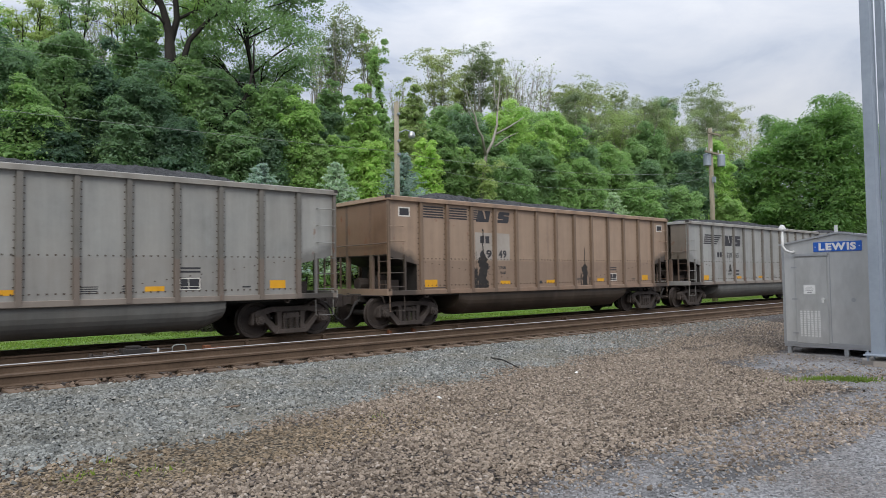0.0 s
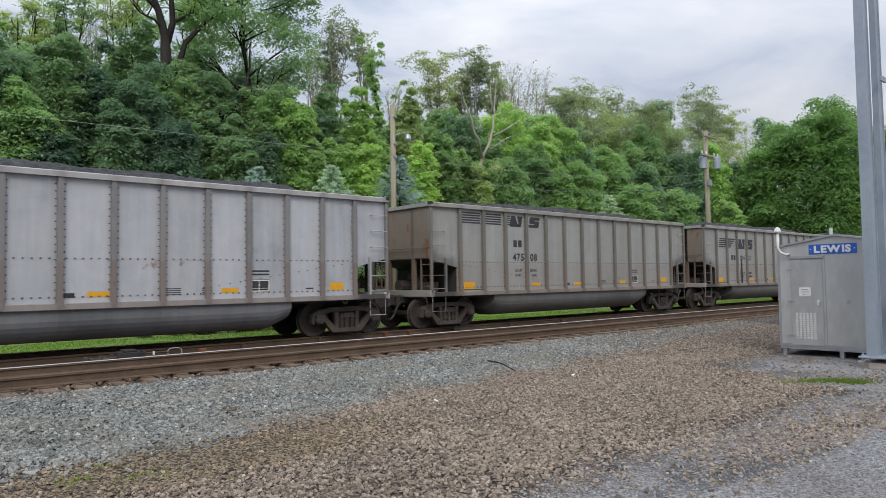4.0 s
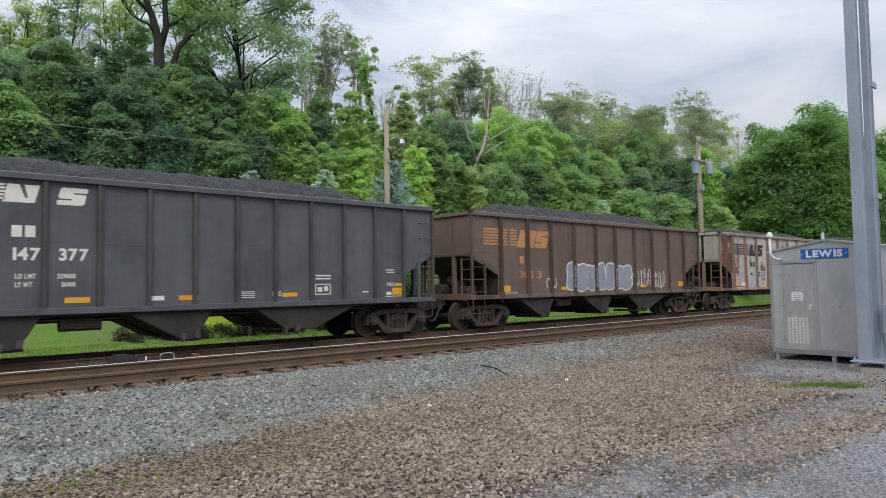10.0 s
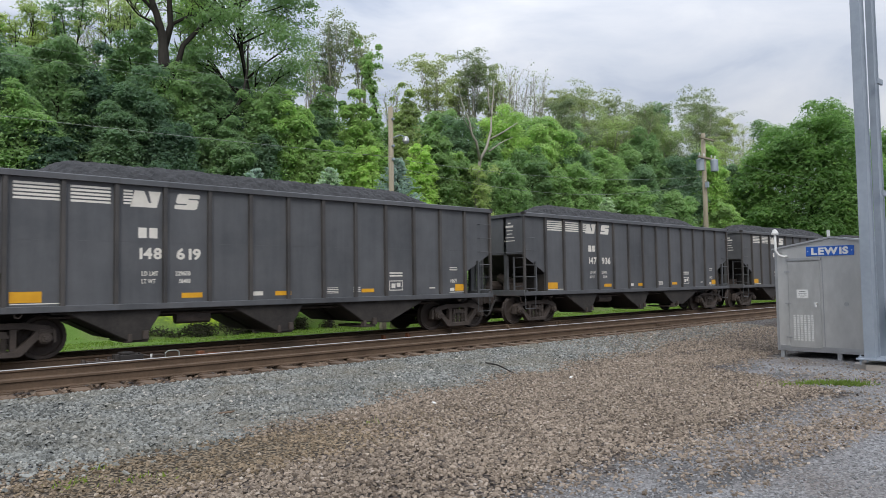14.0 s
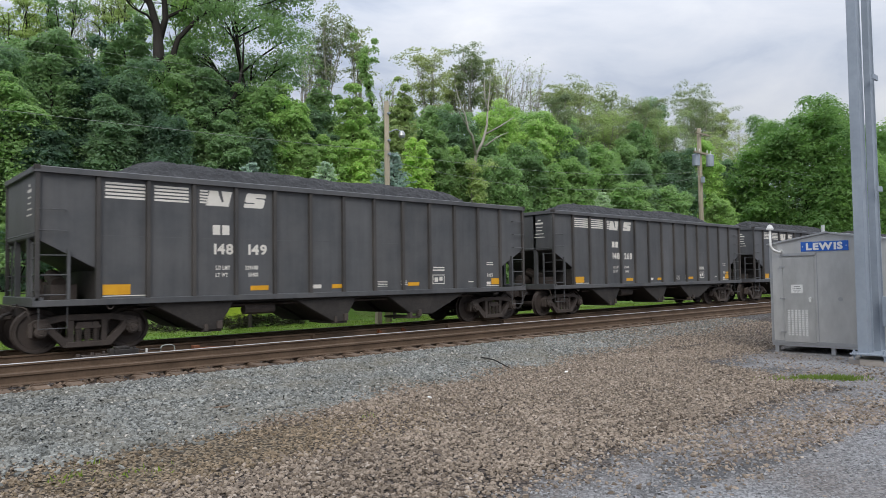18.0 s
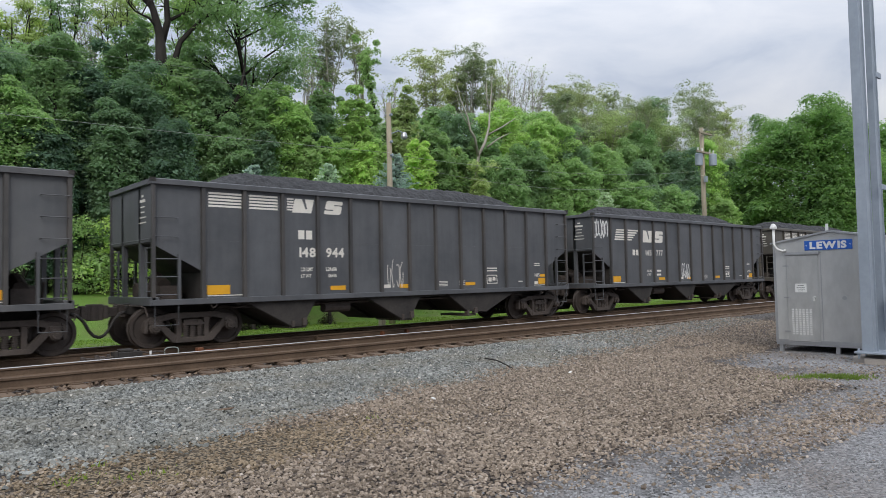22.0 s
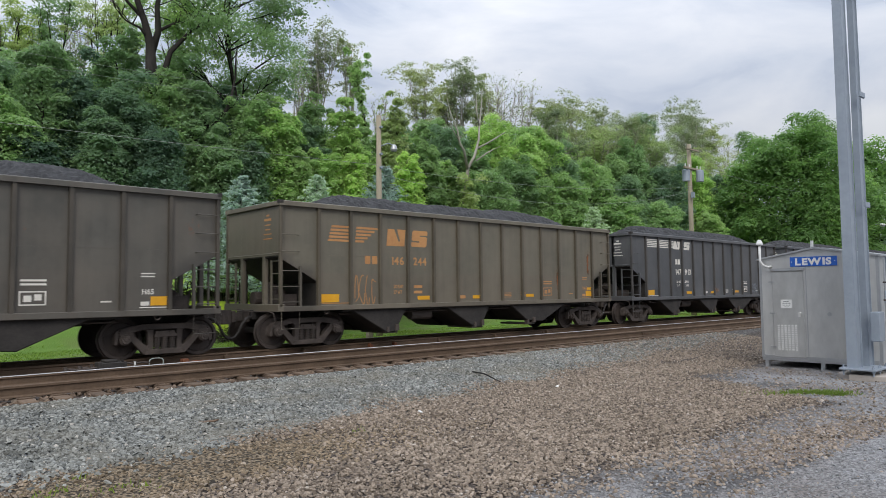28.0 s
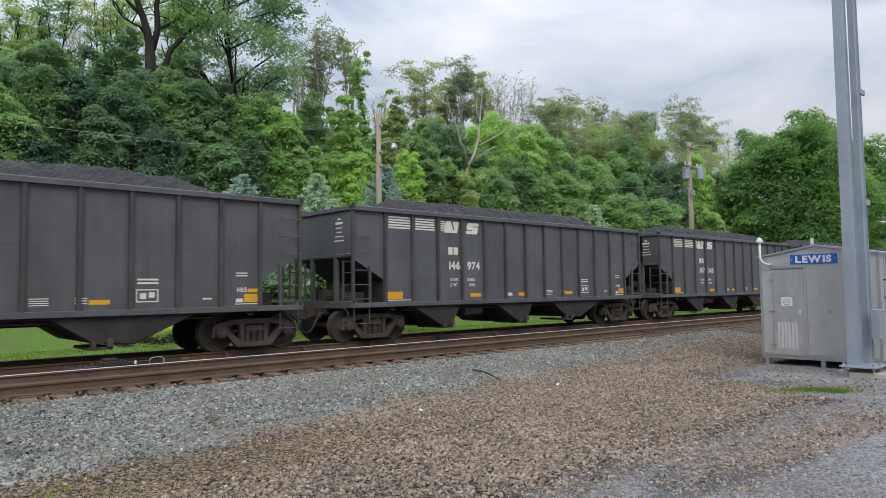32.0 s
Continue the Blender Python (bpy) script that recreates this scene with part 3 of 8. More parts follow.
for ch in "0123456789LDMTW":
    glyph(ch, 0.036)


def lettering(text, height, x, z, y, width=None, axis="y", fat=0.022):
    """Flat characters standing on a side wall that faces -y (or -x), starting at x and z. Capitals are 0.69 of the font's size."""
    g, size, pen, tmp = Geo(), height / 0.69, 0.0, []
    for ch in text:
        if ch == " ":
            pen += 0.32
            continue
        vs, fs, w = glyph(ch, fat)
        tmp.append((pen, vs, fs))
        pen += w
    sx = size if width is None else width / max(pen - 0.07, 0.1)
    for p, vs, fs in tmp:
        s = len(g.v)
        for a, b, _ in vs:
            u, w = x + (a + p) * sx, z + b * size
            g.v.append((u, y, w) if axis == "y" else (y, -u, w))
        g.f += [tuple(i + s for i in f) for f in fs]
    return g


# ---- the lie of the land ----
def land(x, y):
    """Height of the ground."""
    def lerp(a, b, t):
        t = min(max(t, 0.0), 1.0)
        return a + (b - a) * t
    if y < 8.6:
        z = -0.32
    elif y < 11.3:
        z = lerp(-0.32, -0.148, (y - 8.6) / 2.7)
    elif y < 14.7:
        z = lerp(-0.148, -0.165, (y - 11.5) / 0.3)
    elif y < 15.6:
        z = lerp(-0.165, -0.235, (y - 14.7) / 0.9)
    elif y < 18.6:
        z = -0.235
    elif y < 20.4:
        z = lerp(-0.235, -0.5, (y - 18.6) / 1.8)
    else:
        z = lerp(-0.5, 1.1, (y - 26.8) / 2.9) + 0.30 * min(max(0.0, y - 31.0), 45.0)
    if y < 8.6 or y > 20.4:
        z += 0.05 * noise.noise((x * 0.35, y * 0.35, 0.0)) + 0.02 * noise.noise((x * 1.7, y * 1.7, 3.0))
    return z


def build_ground():
    xs = np.concatenate([[-2500, -600, -150], np.arange(-60, -8, 4.0), np.arange(-8, 24, 0.4), np.arange(24, 70, 2.0), [80, 100, 150, 250, 600, 2500]])
    ys = np.concatenate([[-2500, -600, -120, -40, -12], np.arange(-6, 20.6, 0.3), np.arange(20.6, 34, 0.8), np.arange(34, 90, 4.0), [110, 200, 600, 2500]])
    v = np.array([(x, y, land(x, y)) for y in ys for x in xs])
    nx = len(xs)
    i, j = np.meshgrid(np.arange(nx - 1), np.arange(len(ys) - 1))
    a = (j * nx + i).ravel()
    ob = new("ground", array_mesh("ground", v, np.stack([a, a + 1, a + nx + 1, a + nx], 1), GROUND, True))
    tagged(ob, "brown and grey gravel with a green lawn behind the tracks", "ground", kind="structure")


build_ground()

# ---- the two tracks ----
GAUGE = 1.505
X_A, X_B = -40.0, 150.0


def rail_geo(head_only=False):
    """Rail section along x, its head's top at z = 0."""
    if head_only:
        sec = [(-0.037, -0.010), (-0.0375, -0.007), (-0.029, 0.0025), (-0.004, 0.0025), (-0.004, -0.001), (-0.028, -0.001), (-0.035, -0.008)]
    else:
        sec = [(-0.036, -0.008), (-0.028, 0.0), (0.028, 0.0), (0.036, -0.008), (0.036, -0.038), (0.010, -0.050), (0.009, -0.145),
               (0.072, -0.165), (0.072, -0.178), (-0.072, -0.178), (-0.072, -0.165), (-0.009, -0.145), (-0.010, -0.050), (-0.036, -0.038)]
    return Geo().prism(sec, "x", X_A, X_B)


def build_track(name, yc, z, label):
    tr = thing(name, label, "railway track", kind="structure", m=pose(0, yc, z))
    rail_me, head_me = rail_geo().mesh("rail", RAIL), rail_geo(True).mesh("rail_head", HEAD)
    for s in (-1, 1):
        r = part("rail", rail_me, RAIL, tr)
        r.location = (0, s * GAUGE / 2, 0)
        if s > 0:
            part("rail_head", head_me, HEAD, r, "bright worn running edge")
        # bolted joint bars and base plates
        if s < 0:
            jb = Geo()
            for xj in (20.4, 39.0):
                jb.box(xj - 0.45, xj + 0.45, -0.030, 0.030, -0.135, -0.052)
                for k in range(4):
                    jb.cyl((xj - 0.33 + 0.22 * k, -0.05, -0.095), (xj - 0.33 + 0.22 * k, -0.03, -0.095), 0.018, 6)
            part("joint_bar", jb, RAIL, r)
    return tr


NEAR_TRACK = build_track("railway_track_near", 12.90, 0.08, "empty railway track with rusty rails and weathered ties")
FAR_TRACK = build_track("railway_track_far", 17.04, -0.02, "railway track that carries the coal train")

# ---- the coal train ----
# A car's own space: x along it from its leading end (0 to 14.6), y across (-1.53 is the near side), z above the rail.
LEN, HALF, TOP, SILL = 14.6, 1.53, 3.82, 0.98
SHEET = 1.455
TRUCKS = (1.09, 13.51)


def mirror_x(pts):
    return [(LEN - x, z) for x, z in pts]


def side_sheet_geo(cut):
    """One side sheet with its sloped corner cuts; cut = (height at the end, x of the foot, height at the foot)."""
    z_end, x_foot, z_foot = cut
    left = [(0.02, TOP - 0.1), (0.02, z_end), (x_foot, z_foot), (x_foot, SILL + 0.1)]
    return Geo().prism(left + list(reversed(mirror_x(left))), "y", -SHEET, -SHEET + 0.03)


def truck_template():
    """Three-piece freight truck, its centre over the rail at z = 0. The side frames carry the springs; wheelsets turn."""
    bol = Geo()
    bol.prism([(-0.9, 0.62), (-0.55, 0.50), (0.55, 0.50), (0.9, 0.62), (0.9, 0.74), (-0.9, 0.74)], "x", -0.22, 0.22)
    bol.cyl((0, 0, 0.74), (0, 0, 0.86), 0.20, 14)
    truck = part("truck", bol, TRUCK, None, bevel=0.02)
    sf = Geo()
    # cast frame: chord, columns and diagonals, so that the windows go through it
    t = 0.085
    sf.prism([(-1.00, 0.60), (-0.98, 0.70), (-0.52, 0.79), (0.52, 0.79), (0.98, 0.70), (1.00, 0.60), (0.74, 0.60), (0.48, 0.66), (-0.48, 0.66), (-0.74, 0.60)], "y", -t, t)
    sf.prism([(-0.44, 0.10), (0.44, 0.10), (0.40, 0.215), (-0.40, 0.215)], "y", -t - 0.03, t + 0.03)
    for s in (-1, 1):
        sf.prism([(s * 0.265, 0.20), (s * 0.375, 0.20), (s * 0.395, 0.68), (s * 0.265, 0.68)], "y", -t * 0.9, t * 0.9)
        sf.prism([(s * 0.74, 0.66), (s * 0.86, 0.62), (s * 0.80, 0.47), (s * 0.46, 0.10), (s * 0.33, 0.16), (s * 0.36, 0.24), (s * 0.66, 0.52)], "y", -t, t)
        # rounded fillets of the window
        sf.prism([(s * 0.39, 0.68), (s * 0.39, 0.60), (s * 0.46, 0.67)], "y", -t * 0.9, t * 0.9)
        sf.prism([(s * 0.64, 0.68), (s * 0.72, 0.58), (s * 0.76, 0.66)], "y", -t * 0.9, t * 0.9)
        sf.prism([(s * 0.37, 0.22), (s * 0.44, 0.24), (s * 0.38, 0.33)], "y", -t * 0.9, t * 0.9)
        # pedestal jaws round the bearing, with its adapter and end cap
        sf.prism([(s * 0.99, 0.70), (s * 1.09, 0.62), (s * 1.11, 0.36), (s * 1.03, 0.34), (s * 1.02, 0.60)], "y", -t, t)
        sf.box(s * 0.889 - 0.125, s * 0.889 + 0.125, -t - 0.025, t + 0.03, 0.545, 0.635)
        for r, d0, d1, n in ((0.125, -t - 0.07, t, 16), (0.095, -t - 0.115, -t - 0.06, 14), (0.045, -t - 0.135, -t - 0.11, 8)):
            sf.cyl((s * 0.889, d0, 0.457), (s * 0.889, d1, 0.457), r, n)
        for k in range(3):
            a = 2.094 * k + 0.5
            x, z = s * 0.889 + 0.065 * math.cos(a), 0.457 + 0.065 * math.sin(a)
            sf.cyl((x, -t - 0.132, z), (x, -t - 0.11, z), 0.018, 6)
    side_me = sf.mesh("side_frame", TRUCK, 0.014)
    sp = Geo()
    for i in range(3):
        x = -0.17 + 0.17 * i
        for k in range(6):
            sp.cyl((x, -0.03, 0.218 + 0.045 * k), (x, -0.03, 0.244 + 0.045 * k), 0.076, 9)
        sp.cyl((x, -0.03, 0.21), (x, -0.03, 0.49), 0.052, 8)
    sp.box(-0.25, 0.25, -0.11, 0.10, 0.49, 0.55)
    sp.box(-0.22, 0.22, -0.09, 0.10, 0.55, 0.62)
    for x in (-0.12, 0.12):
        sp.box(x - 0.025, x + 0.025, -0.105, -0.08, 0.55, 0.63)
    spring_me = sp.mesh("spring_nest", TRUCK)
    for s in (-1, 1):
        f = part("side_frame", side_me, TRUCK, truck)
        f.matrix_basis = pose(0, s * 1.0, 0, 0, 0, 0 if s < 0 else 180)
        f = part("spring_nest", spring_me, TRUCK, truck)
        f.location = (0, s * 1.0, 0)
    ws = Geo()
    ws.cyl((0, -1.0, 0), (0, 1.0, 0), 0.085, 12)
    for s in (-1, 1):
        prof = [(0.10, 0.83), (0.16, 0.815), (0.20, 0.79), (0.36, 0.775), (0.385, 0.815), (0.455, 0.812), (0.457, 0.72), (0.485, 0.705), (0.48, 0.675), (0.39, 0.68), (0.36, 0.70), (0.18, 0.70), (0.10, 0.67)]
        ws.lathe([(r, s * d) for r, d in prof], 24)
        # lightening marks on the plate let the turning be seen
        for k in range(3):
            a = k * 2.094
            ws.cyl((0.27 * math.cos(a), s * 0.772, 0.27 * math.sin(a)), (0.27 * math.cos(a), s * 0.792, 0.27 * math.sin(a)), 0.028, 6)
    ws_me = ws.mesh("wheelset", WHEEL, smooth=False)
    for s in (-1, 1):
        w = part("wheelset", ws_me, WHEEL, truck)
        w.location = (s * 0.889, 0, 0.457)
    return truck


def common_ends(car):
    """Couplers, platforms, ladders, grab irons, hoses, brake gear and trucks, the same on every car."""
    tr = truck_template()
    tr.parent = car
    tr.location = (TRUCKS[0], 0, 0)
    t2 = copy_thing(tr, pose(TRUCKS[1], 0, 0))
    t2.parent = car
    # draft gear and centre sill
    g = Geo().box(-0.10, LEN + 0.10, -0.22, 0.22, 0.76, 1.02)
    part("centre_sill", g, UNDER, car, bevel=0.015)
    for e in (0, 1):
        sx = (lambda x: x) if e == 0 else (lambda x: LEN - x)
        g = Geo()
        g.box(*sorted((sx(-0.78), sx(-0.05))), -0.10, 0.10, 0.73, 0.95)
        g.prism([(sx(-0.60), -0.13), (sx(-0.88), -0.15), (sx(-0.92), -0.02), (sx(-0.84), 0.04), (sx(-0.92), 0.14), (sx(-0.66), 0.15)], "z", 0.66, 1.03)
        g.box(*sorted((sx(-0.62), sx(-0.50))), -0.17, 0.17, 0.70, 1.00)
        g.box(*sorted((sx(-0.30), sx(-0.16))), -0.24, 0.24, 0.70, 1.00)
        part("coupler", g, TRUCK, car, bevel=0.015)
        g = Geo()
        pts = [(sx(-0.22), -0.42, 0.84), (sx(-0.36), -0.45, 0.80), (sx(-0.48), -0.46, 0.66), (sx(-0.58), -0.46, 0.46), (sx(-0.68), -0.46, 0.34), (sx(-0.79), -0.46, 0.30)]
        g.tube(pts, 0.036, 8)
        part("brake_hose", g, UNDER, car, smooth=True)
        g = Geo().tube([(sx(-0.06), -1.42, 0.74), (sx(-0.10), -1.40, 0.94), (sx(-0.16), -1.30, 0.98), (sx(-0.20), -0.40, 0.98), (sx(-0.46), -0.12, 1.04)], 0.014, 6)
        part("uncoupling_lever", g, TRUCK, car)
        ring = [(sx(1.42) + 0.07 * math.cos(math.pi * k / 8), -HALF + 0.05, SILL + 0.01 - 0.10 * math.sin(math.pi * k / 8)) for k in range(9)]
        part("roping_ring", Geo().tube(ring, 0.014, 6), TRUCK, car)
        # end platform beam
        g = Geo().box(*sorted((sx(-0.04), sx(0.16))), -HALF, HALF, 0.98, 1.17)
        g.box(*sorted((sx(0.02), sx(1.25))), -HALF + 0.25, HALF - 0.25, 1.00, 1.06)
        part("end_sill", g, PAINT, car, bevel=0.01)
        g = Geo()
        g.box(*sorted((sx(0.45), sx(0.95))), -0.75, -0.10, 1.06, 1.42)
        g.cyl((sx(0.70), -0.30, 1.42), (sx(0.70), 0.30, 1.62), 0.16, 10)
        g.cyl((sx(0.25), 0.40, 1.30), (sx(0.95), 0.40, 1.30), 0.19, 12)
        g.cyl((sx(0.35), -0.5, 1.06), (sx(0.30), -0.5, 1.55), 0.03, 6)
        part("brake_gear" if e == 0 else "air_tank", g, TRUCK, car)
        # end posts that hold the overhanging end
        for y in (-0.62, 0.62):
            g = Geo().box(*sorted((sx(0.03), sx(0.14))), y - 0.07, y + 0.07, 1.15, TOP - 0.1)
            part("end_post", g, PAINT, car, bevel=0.008)
        for s in (-1, 1):
            ya, yb = sorted((s * HALF, s * (HALF - 0.075)))
            g = Geo().box(*sorted((sx(0.0), sx(0.085))), ya, yb, 1.0, TOP - 0.1)
            part("corner_post", g, PAINT, car, bevel=0.006)
            # ladder: second rail and rungs
            g = Geo().box(*sorted((sx(0.58), sx(0.64))), ya, yb, 1.1, 2.14)
            lad = part("side_ladder", g, PAINT, car)
            for z in (1.22, 1.62, 2.02):
                part("rung", Geo().cyl((sx(0.04), s * (HALF - 0.03), z), (sx(0.61), s * (HALF - 0.03), z), 0.014, 6), PAINT, lad)
            yy = s * (HALF - 0.05)
            part("stirrup", Geo().tube([(sx(0.08), yy, 1.0), (sx(0.08), yy, 0.54), (sx(0.60), yy, 0.54), (sx(0.60), yy, 1.0)], 0.014, 6), PAINT, lad)
            for z in (2.42, 2.86, 3.30) if (e == 1) == (s < 0) else (2.52, 2.95):
                part("grab_iron", Geo().tube([(sx(0.06), s * SHEET, z), (sx(0.06), s * (HALF + 0.02), z), (sx(0.56), s * (HALF + 0.02), z), (sx(0.56), s * SHEET, z)], 0.012, 5), PAINT, car)
            g = Geo().box(*sorted((sx(0.03), sx(0.07))), *sorted((s * 0.98, s * 1.03)), 1.1, 2.3)
            for z in (1.3, 1.62, 1.95, 2.27):
                g.cyl((sx(0.05), s * 1.0, z), (sx(0.05), s * HALF, z), 0.013, 6)
            part("end_ladder", g, PAINT, car)
        g = Geo().tube([(sx(0.02), -1.40, 2.48), (sx(-0.05), -1.2, 2.46), (sx(-0.05), 1.2, 2.46), (sx(0.02), 1.40, 2.48)], 0.014, 5)
        part("end_handrail", g, PAINT, car)
        if e == 1:
            g = Geo().cyl((sx(-0.06), 0.95, 2.75), (sx(-0.02), 0.95, 2.75), 0.28, 18)
            g.cyl((sx(-0.02), 0.95, 2.75), (sx(0.10), 0.95, 2.75), 0.05, 8)
            part("brake_wheel", g, TRUCK, car)


def coal_mesh(seed, heap=0.66):
    nx, ny = 230, 34
    rough = random.Random(seed)
    v = np.zeros((nx * ny, 3))
    for i in range(nx):
        u = i / (nx - 1)
        x = 0.12 + u * (LEN - 0.24)
        rise = min(1.0, max(0.0, (x - 0.9) / 1.9)) * min(1.0, max(0.0, (LEN - 0.9 - x) / 2.2))
        rise = rise * rise * (3 - 2 * rise)
        for j in range(ny):
            w = -1 + 2 * j / (ny - 1)
            crown = max(0.0, 1 - abs(w) ** 2.2)
            h = 3.66 + rise * crown * (heap + 0.10 * noise.noise((x * 0.45, seed * 5.0, 0)))
            h += 0.04 * noise.noise((x * 2.2, w * 3.0, seed)) + 0.025 * noise.noise((x * 6, w * 8, seed)) + rough.uniform(-0.022, 0.022)
            v[i * ny + j] = (x, w * 1.42, h)
    i, j = np.meshgrid(np.arange(nx - 1), np.arange(ny - 1), indexing="ij")
    a = (i * ny + j).ravel()
    return array_mesh("coal_load", v, np.stack([a, a + ny, a + ny + 1, a + 1], 1), COAL, False)


COAL_MESHES = [coal_mesh(s) for s in (1, 2, 3)]
COAL_LOW = [coal_mesh(s, 0.48) for s in (4, 5, 6)]


def upper_body(car, ribs, cut, riveted):
    """Side sheets with posts, chords and sills, and the end and slope sheets."""
    me = side_sheet_geo(cut).mesh("side_sheet", PAINT)
    for s in (-1, 1):
        ob = part("side_sheet", me, PAINT, car)
        if s > 0:
            ob.matrix_basis = pose(LEN, 0, 0, 0, 0, 180)
    ch = Geo().prism([(-HALF - 0.03, TOP - 0.13), (-HALF - 0.03, TOP - 0.02), (-HALF, TOP), (-HALF + 0.13, TOP), (-HALF + 0.13, TOP - 0.13)], "x", -0.02, LEN + 0.02).mesh("top_chord", PAINT)
    sl = Geo().box(0.0, LEN, -HALF - 0.005, -HALF + 0.13, SILL, SILL + 0.135).mesh("side_sill", PAINT, 0.01)
    for me, name in ((ch, "top_chord"), (sl, "side_sill")):
        for s in (-1, 1):
            ob = part(name, me, PAINT, car)
            if s > 0:
                ob.matrix_basis = pose(LEN, 0, 0, 0, 0, 180)
    wid = 0.13 if riveted else (0.10 if len(ribs) > 11 else 0.17)
    post = Geo().prism([(-wid / 2, -SHEET), (-wid / 2 + 0.010, -HALF), (wid / 2 - 0.010, -HALF), (wid / 2, -SHEET)], "z", SILL + 0.06, TOP - 0.12)
    if riveted:
        for k in range(17):
            z = SILL + 0.25 + k * 0.155
            for x in (-wid / 2 - 0.022, wid / 2 + 0.022):
                post.box(x - 0.013, x + 0.013, -SHEET - 0.012, -SHEET + 0.01, z - 0.013, z + 0.013)
        # foot of the post laps the sill
        post.box(-0.06, 0.06, -HALF - 0.015, -HALF + 0.02, SILL + 0.03, SILL + 0.16)
    if len(ribs) < 11:
        # two angles back to back, bolted through
        for k in range(13):
            z = SILL + 0.30 + k * 0.195
            for x in (-0.042, 0.042):
                post.box(x - 0.014, x + 0.014, -HALF - 0.010, -HALF + 0.004, z - 0.014, z + 0.014)
        post.box(-0.008, 0.008, -HALF - 0.022, -HALF + 0.004, SILL + 0.15, TOP - 0.14)
        post.box(-0.10, 0.10, -HALF - 0.012, -HALF + 0.03, SILL + 0.02, SILL + 0.20)
    post_me = post.mesh("side_post", PAINT)
    if riveted or len(ribs) < 11:
        post_me.materials.append(BOLT)
        for f in post_me.polygons:
            if f.index >= 6 and f.area < 0.002:
                f.material_index = 1
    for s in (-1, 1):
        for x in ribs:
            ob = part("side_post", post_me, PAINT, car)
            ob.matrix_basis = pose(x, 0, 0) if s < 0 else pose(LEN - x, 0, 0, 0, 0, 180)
    z_end, x_foot, z_foot = cut
    for e in (0, 1):
        sx = (lambda x: x) if e == 0 else (lambda x: LEN - x)
        g = Geo().box(*sorted((sx(0.03), sx(0.06))), -SHEET + 0.01, SHEET - 0.01, z_end + 0.05, TOP - 0.1)
        part("end_sheet", g, PAINT, car)
        g = Geo().prism([(-SHEET + 0.035, 0), (SHEET - 0.035, 0), (SHEET - 0.035, 1), (-SHEET + 0.035, 1)], "z", 0, 1)
        run = x_foot + 0.75
        zf = z_foot - 0.75 * (z_end - z_foot) / x_foot
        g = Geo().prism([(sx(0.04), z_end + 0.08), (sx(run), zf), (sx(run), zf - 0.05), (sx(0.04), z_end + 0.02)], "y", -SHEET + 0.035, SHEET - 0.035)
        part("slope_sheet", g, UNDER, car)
        g = Geo().prism([(sx(-0.04), TOP - 0.13), (sx(-0.04), TOP - 0.015), (sx(0.11), TOP - 0.015), (sx(0.11), TOP - 0.13)], "y", -HALF + 0.13, HALF - 0.13)
        part("end_chord", g, PAINT, car, bevel=0.008)
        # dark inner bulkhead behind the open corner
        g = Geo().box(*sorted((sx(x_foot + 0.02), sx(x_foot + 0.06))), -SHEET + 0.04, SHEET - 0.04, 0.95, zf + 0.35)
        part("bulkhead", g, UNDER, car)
    if riveted:
        g = Geo()
        x = 1.35
        while x < LEN - 1.3:
            if min(abs(x - r) for r in ribs) > 0.10:
                for z in (2.03, SILL + 0.26):
                    g.box(x - 0.016, x + 0.016, -SHEET - 0.012, -SHEET + 0.005, z - 0.016, z + 0.016)
            x += 0.155
        for k in range(14):
            for x0, x1 in ((1.4, 4.9), (13.1, 9.7)):
                x, z = x0 + (x1 - x0) * k / 13, 1.93 - 0.5 * k / 13
                if min(abs(x - r) for r in ribs) > 0.10:
                    g.box(x - 0.013, x + 0.013, -SHEET - 0.010, -SHEET + 0.005, z - 0.013, z + 0.013)
        tagged(part("bolt_seam", g, BOLT, car), kind="stuff")
    elif len(ribs) < 11:
        g = Geo()
        x = 1.45
        while x < LEN - 1.4:
            if min(abs(x - r) for r in ribs) > 0.10:
                g.box(x - 0.014, x + 0.014, -SHEET - 0.010, -SHEET + 0.005, SILL + 0.19, SILL + 0.218)
            x += 0.16
        tagged(part("bolt_seam", g, BOLT, car), kind="stuff")
    else:
        # faint weld seam across the side sheets
        if len(ribs) > 11:
            g = Geo()
            rs = [0.05, *ribs, LEN - 0.05]
            for a, b in zip(rs[1:-2], rs[2:-1]):
                g.box(a + 0.06, b - 0.06, -SHEET - 0.003, -SHEET + 0.004, 2.445, 2.455)
            part("weld_seam", g, PAINT, car)
    for e in (0, 1):
        g = Geo().box(*sorted((-0.03 if e == 0 else LEN + 0.03, 0.08 if e == 0 else LEN - 0.08)), -HALF - 0.035, -HALF + 0.10, TOP - 0.075, TOP + 0.012)
        part("corner_cap", g, UNDER, car)
    part("coal_load", COAL_MESHES[0], COAL, car, "heaped black coal load")


def hopper_template():
    car = thing("hopper_car", "black hopper car heaped with coal, moving on the rails", "freight car", "cars of the coal train")
    ribs = [1.17 + 1.0225 * i for i in range(13)]
    upper_body(car, ribs, (2.36, 1.13, 1.76), False)
    hopper_bays(car)
    common_ends(car)
    return car


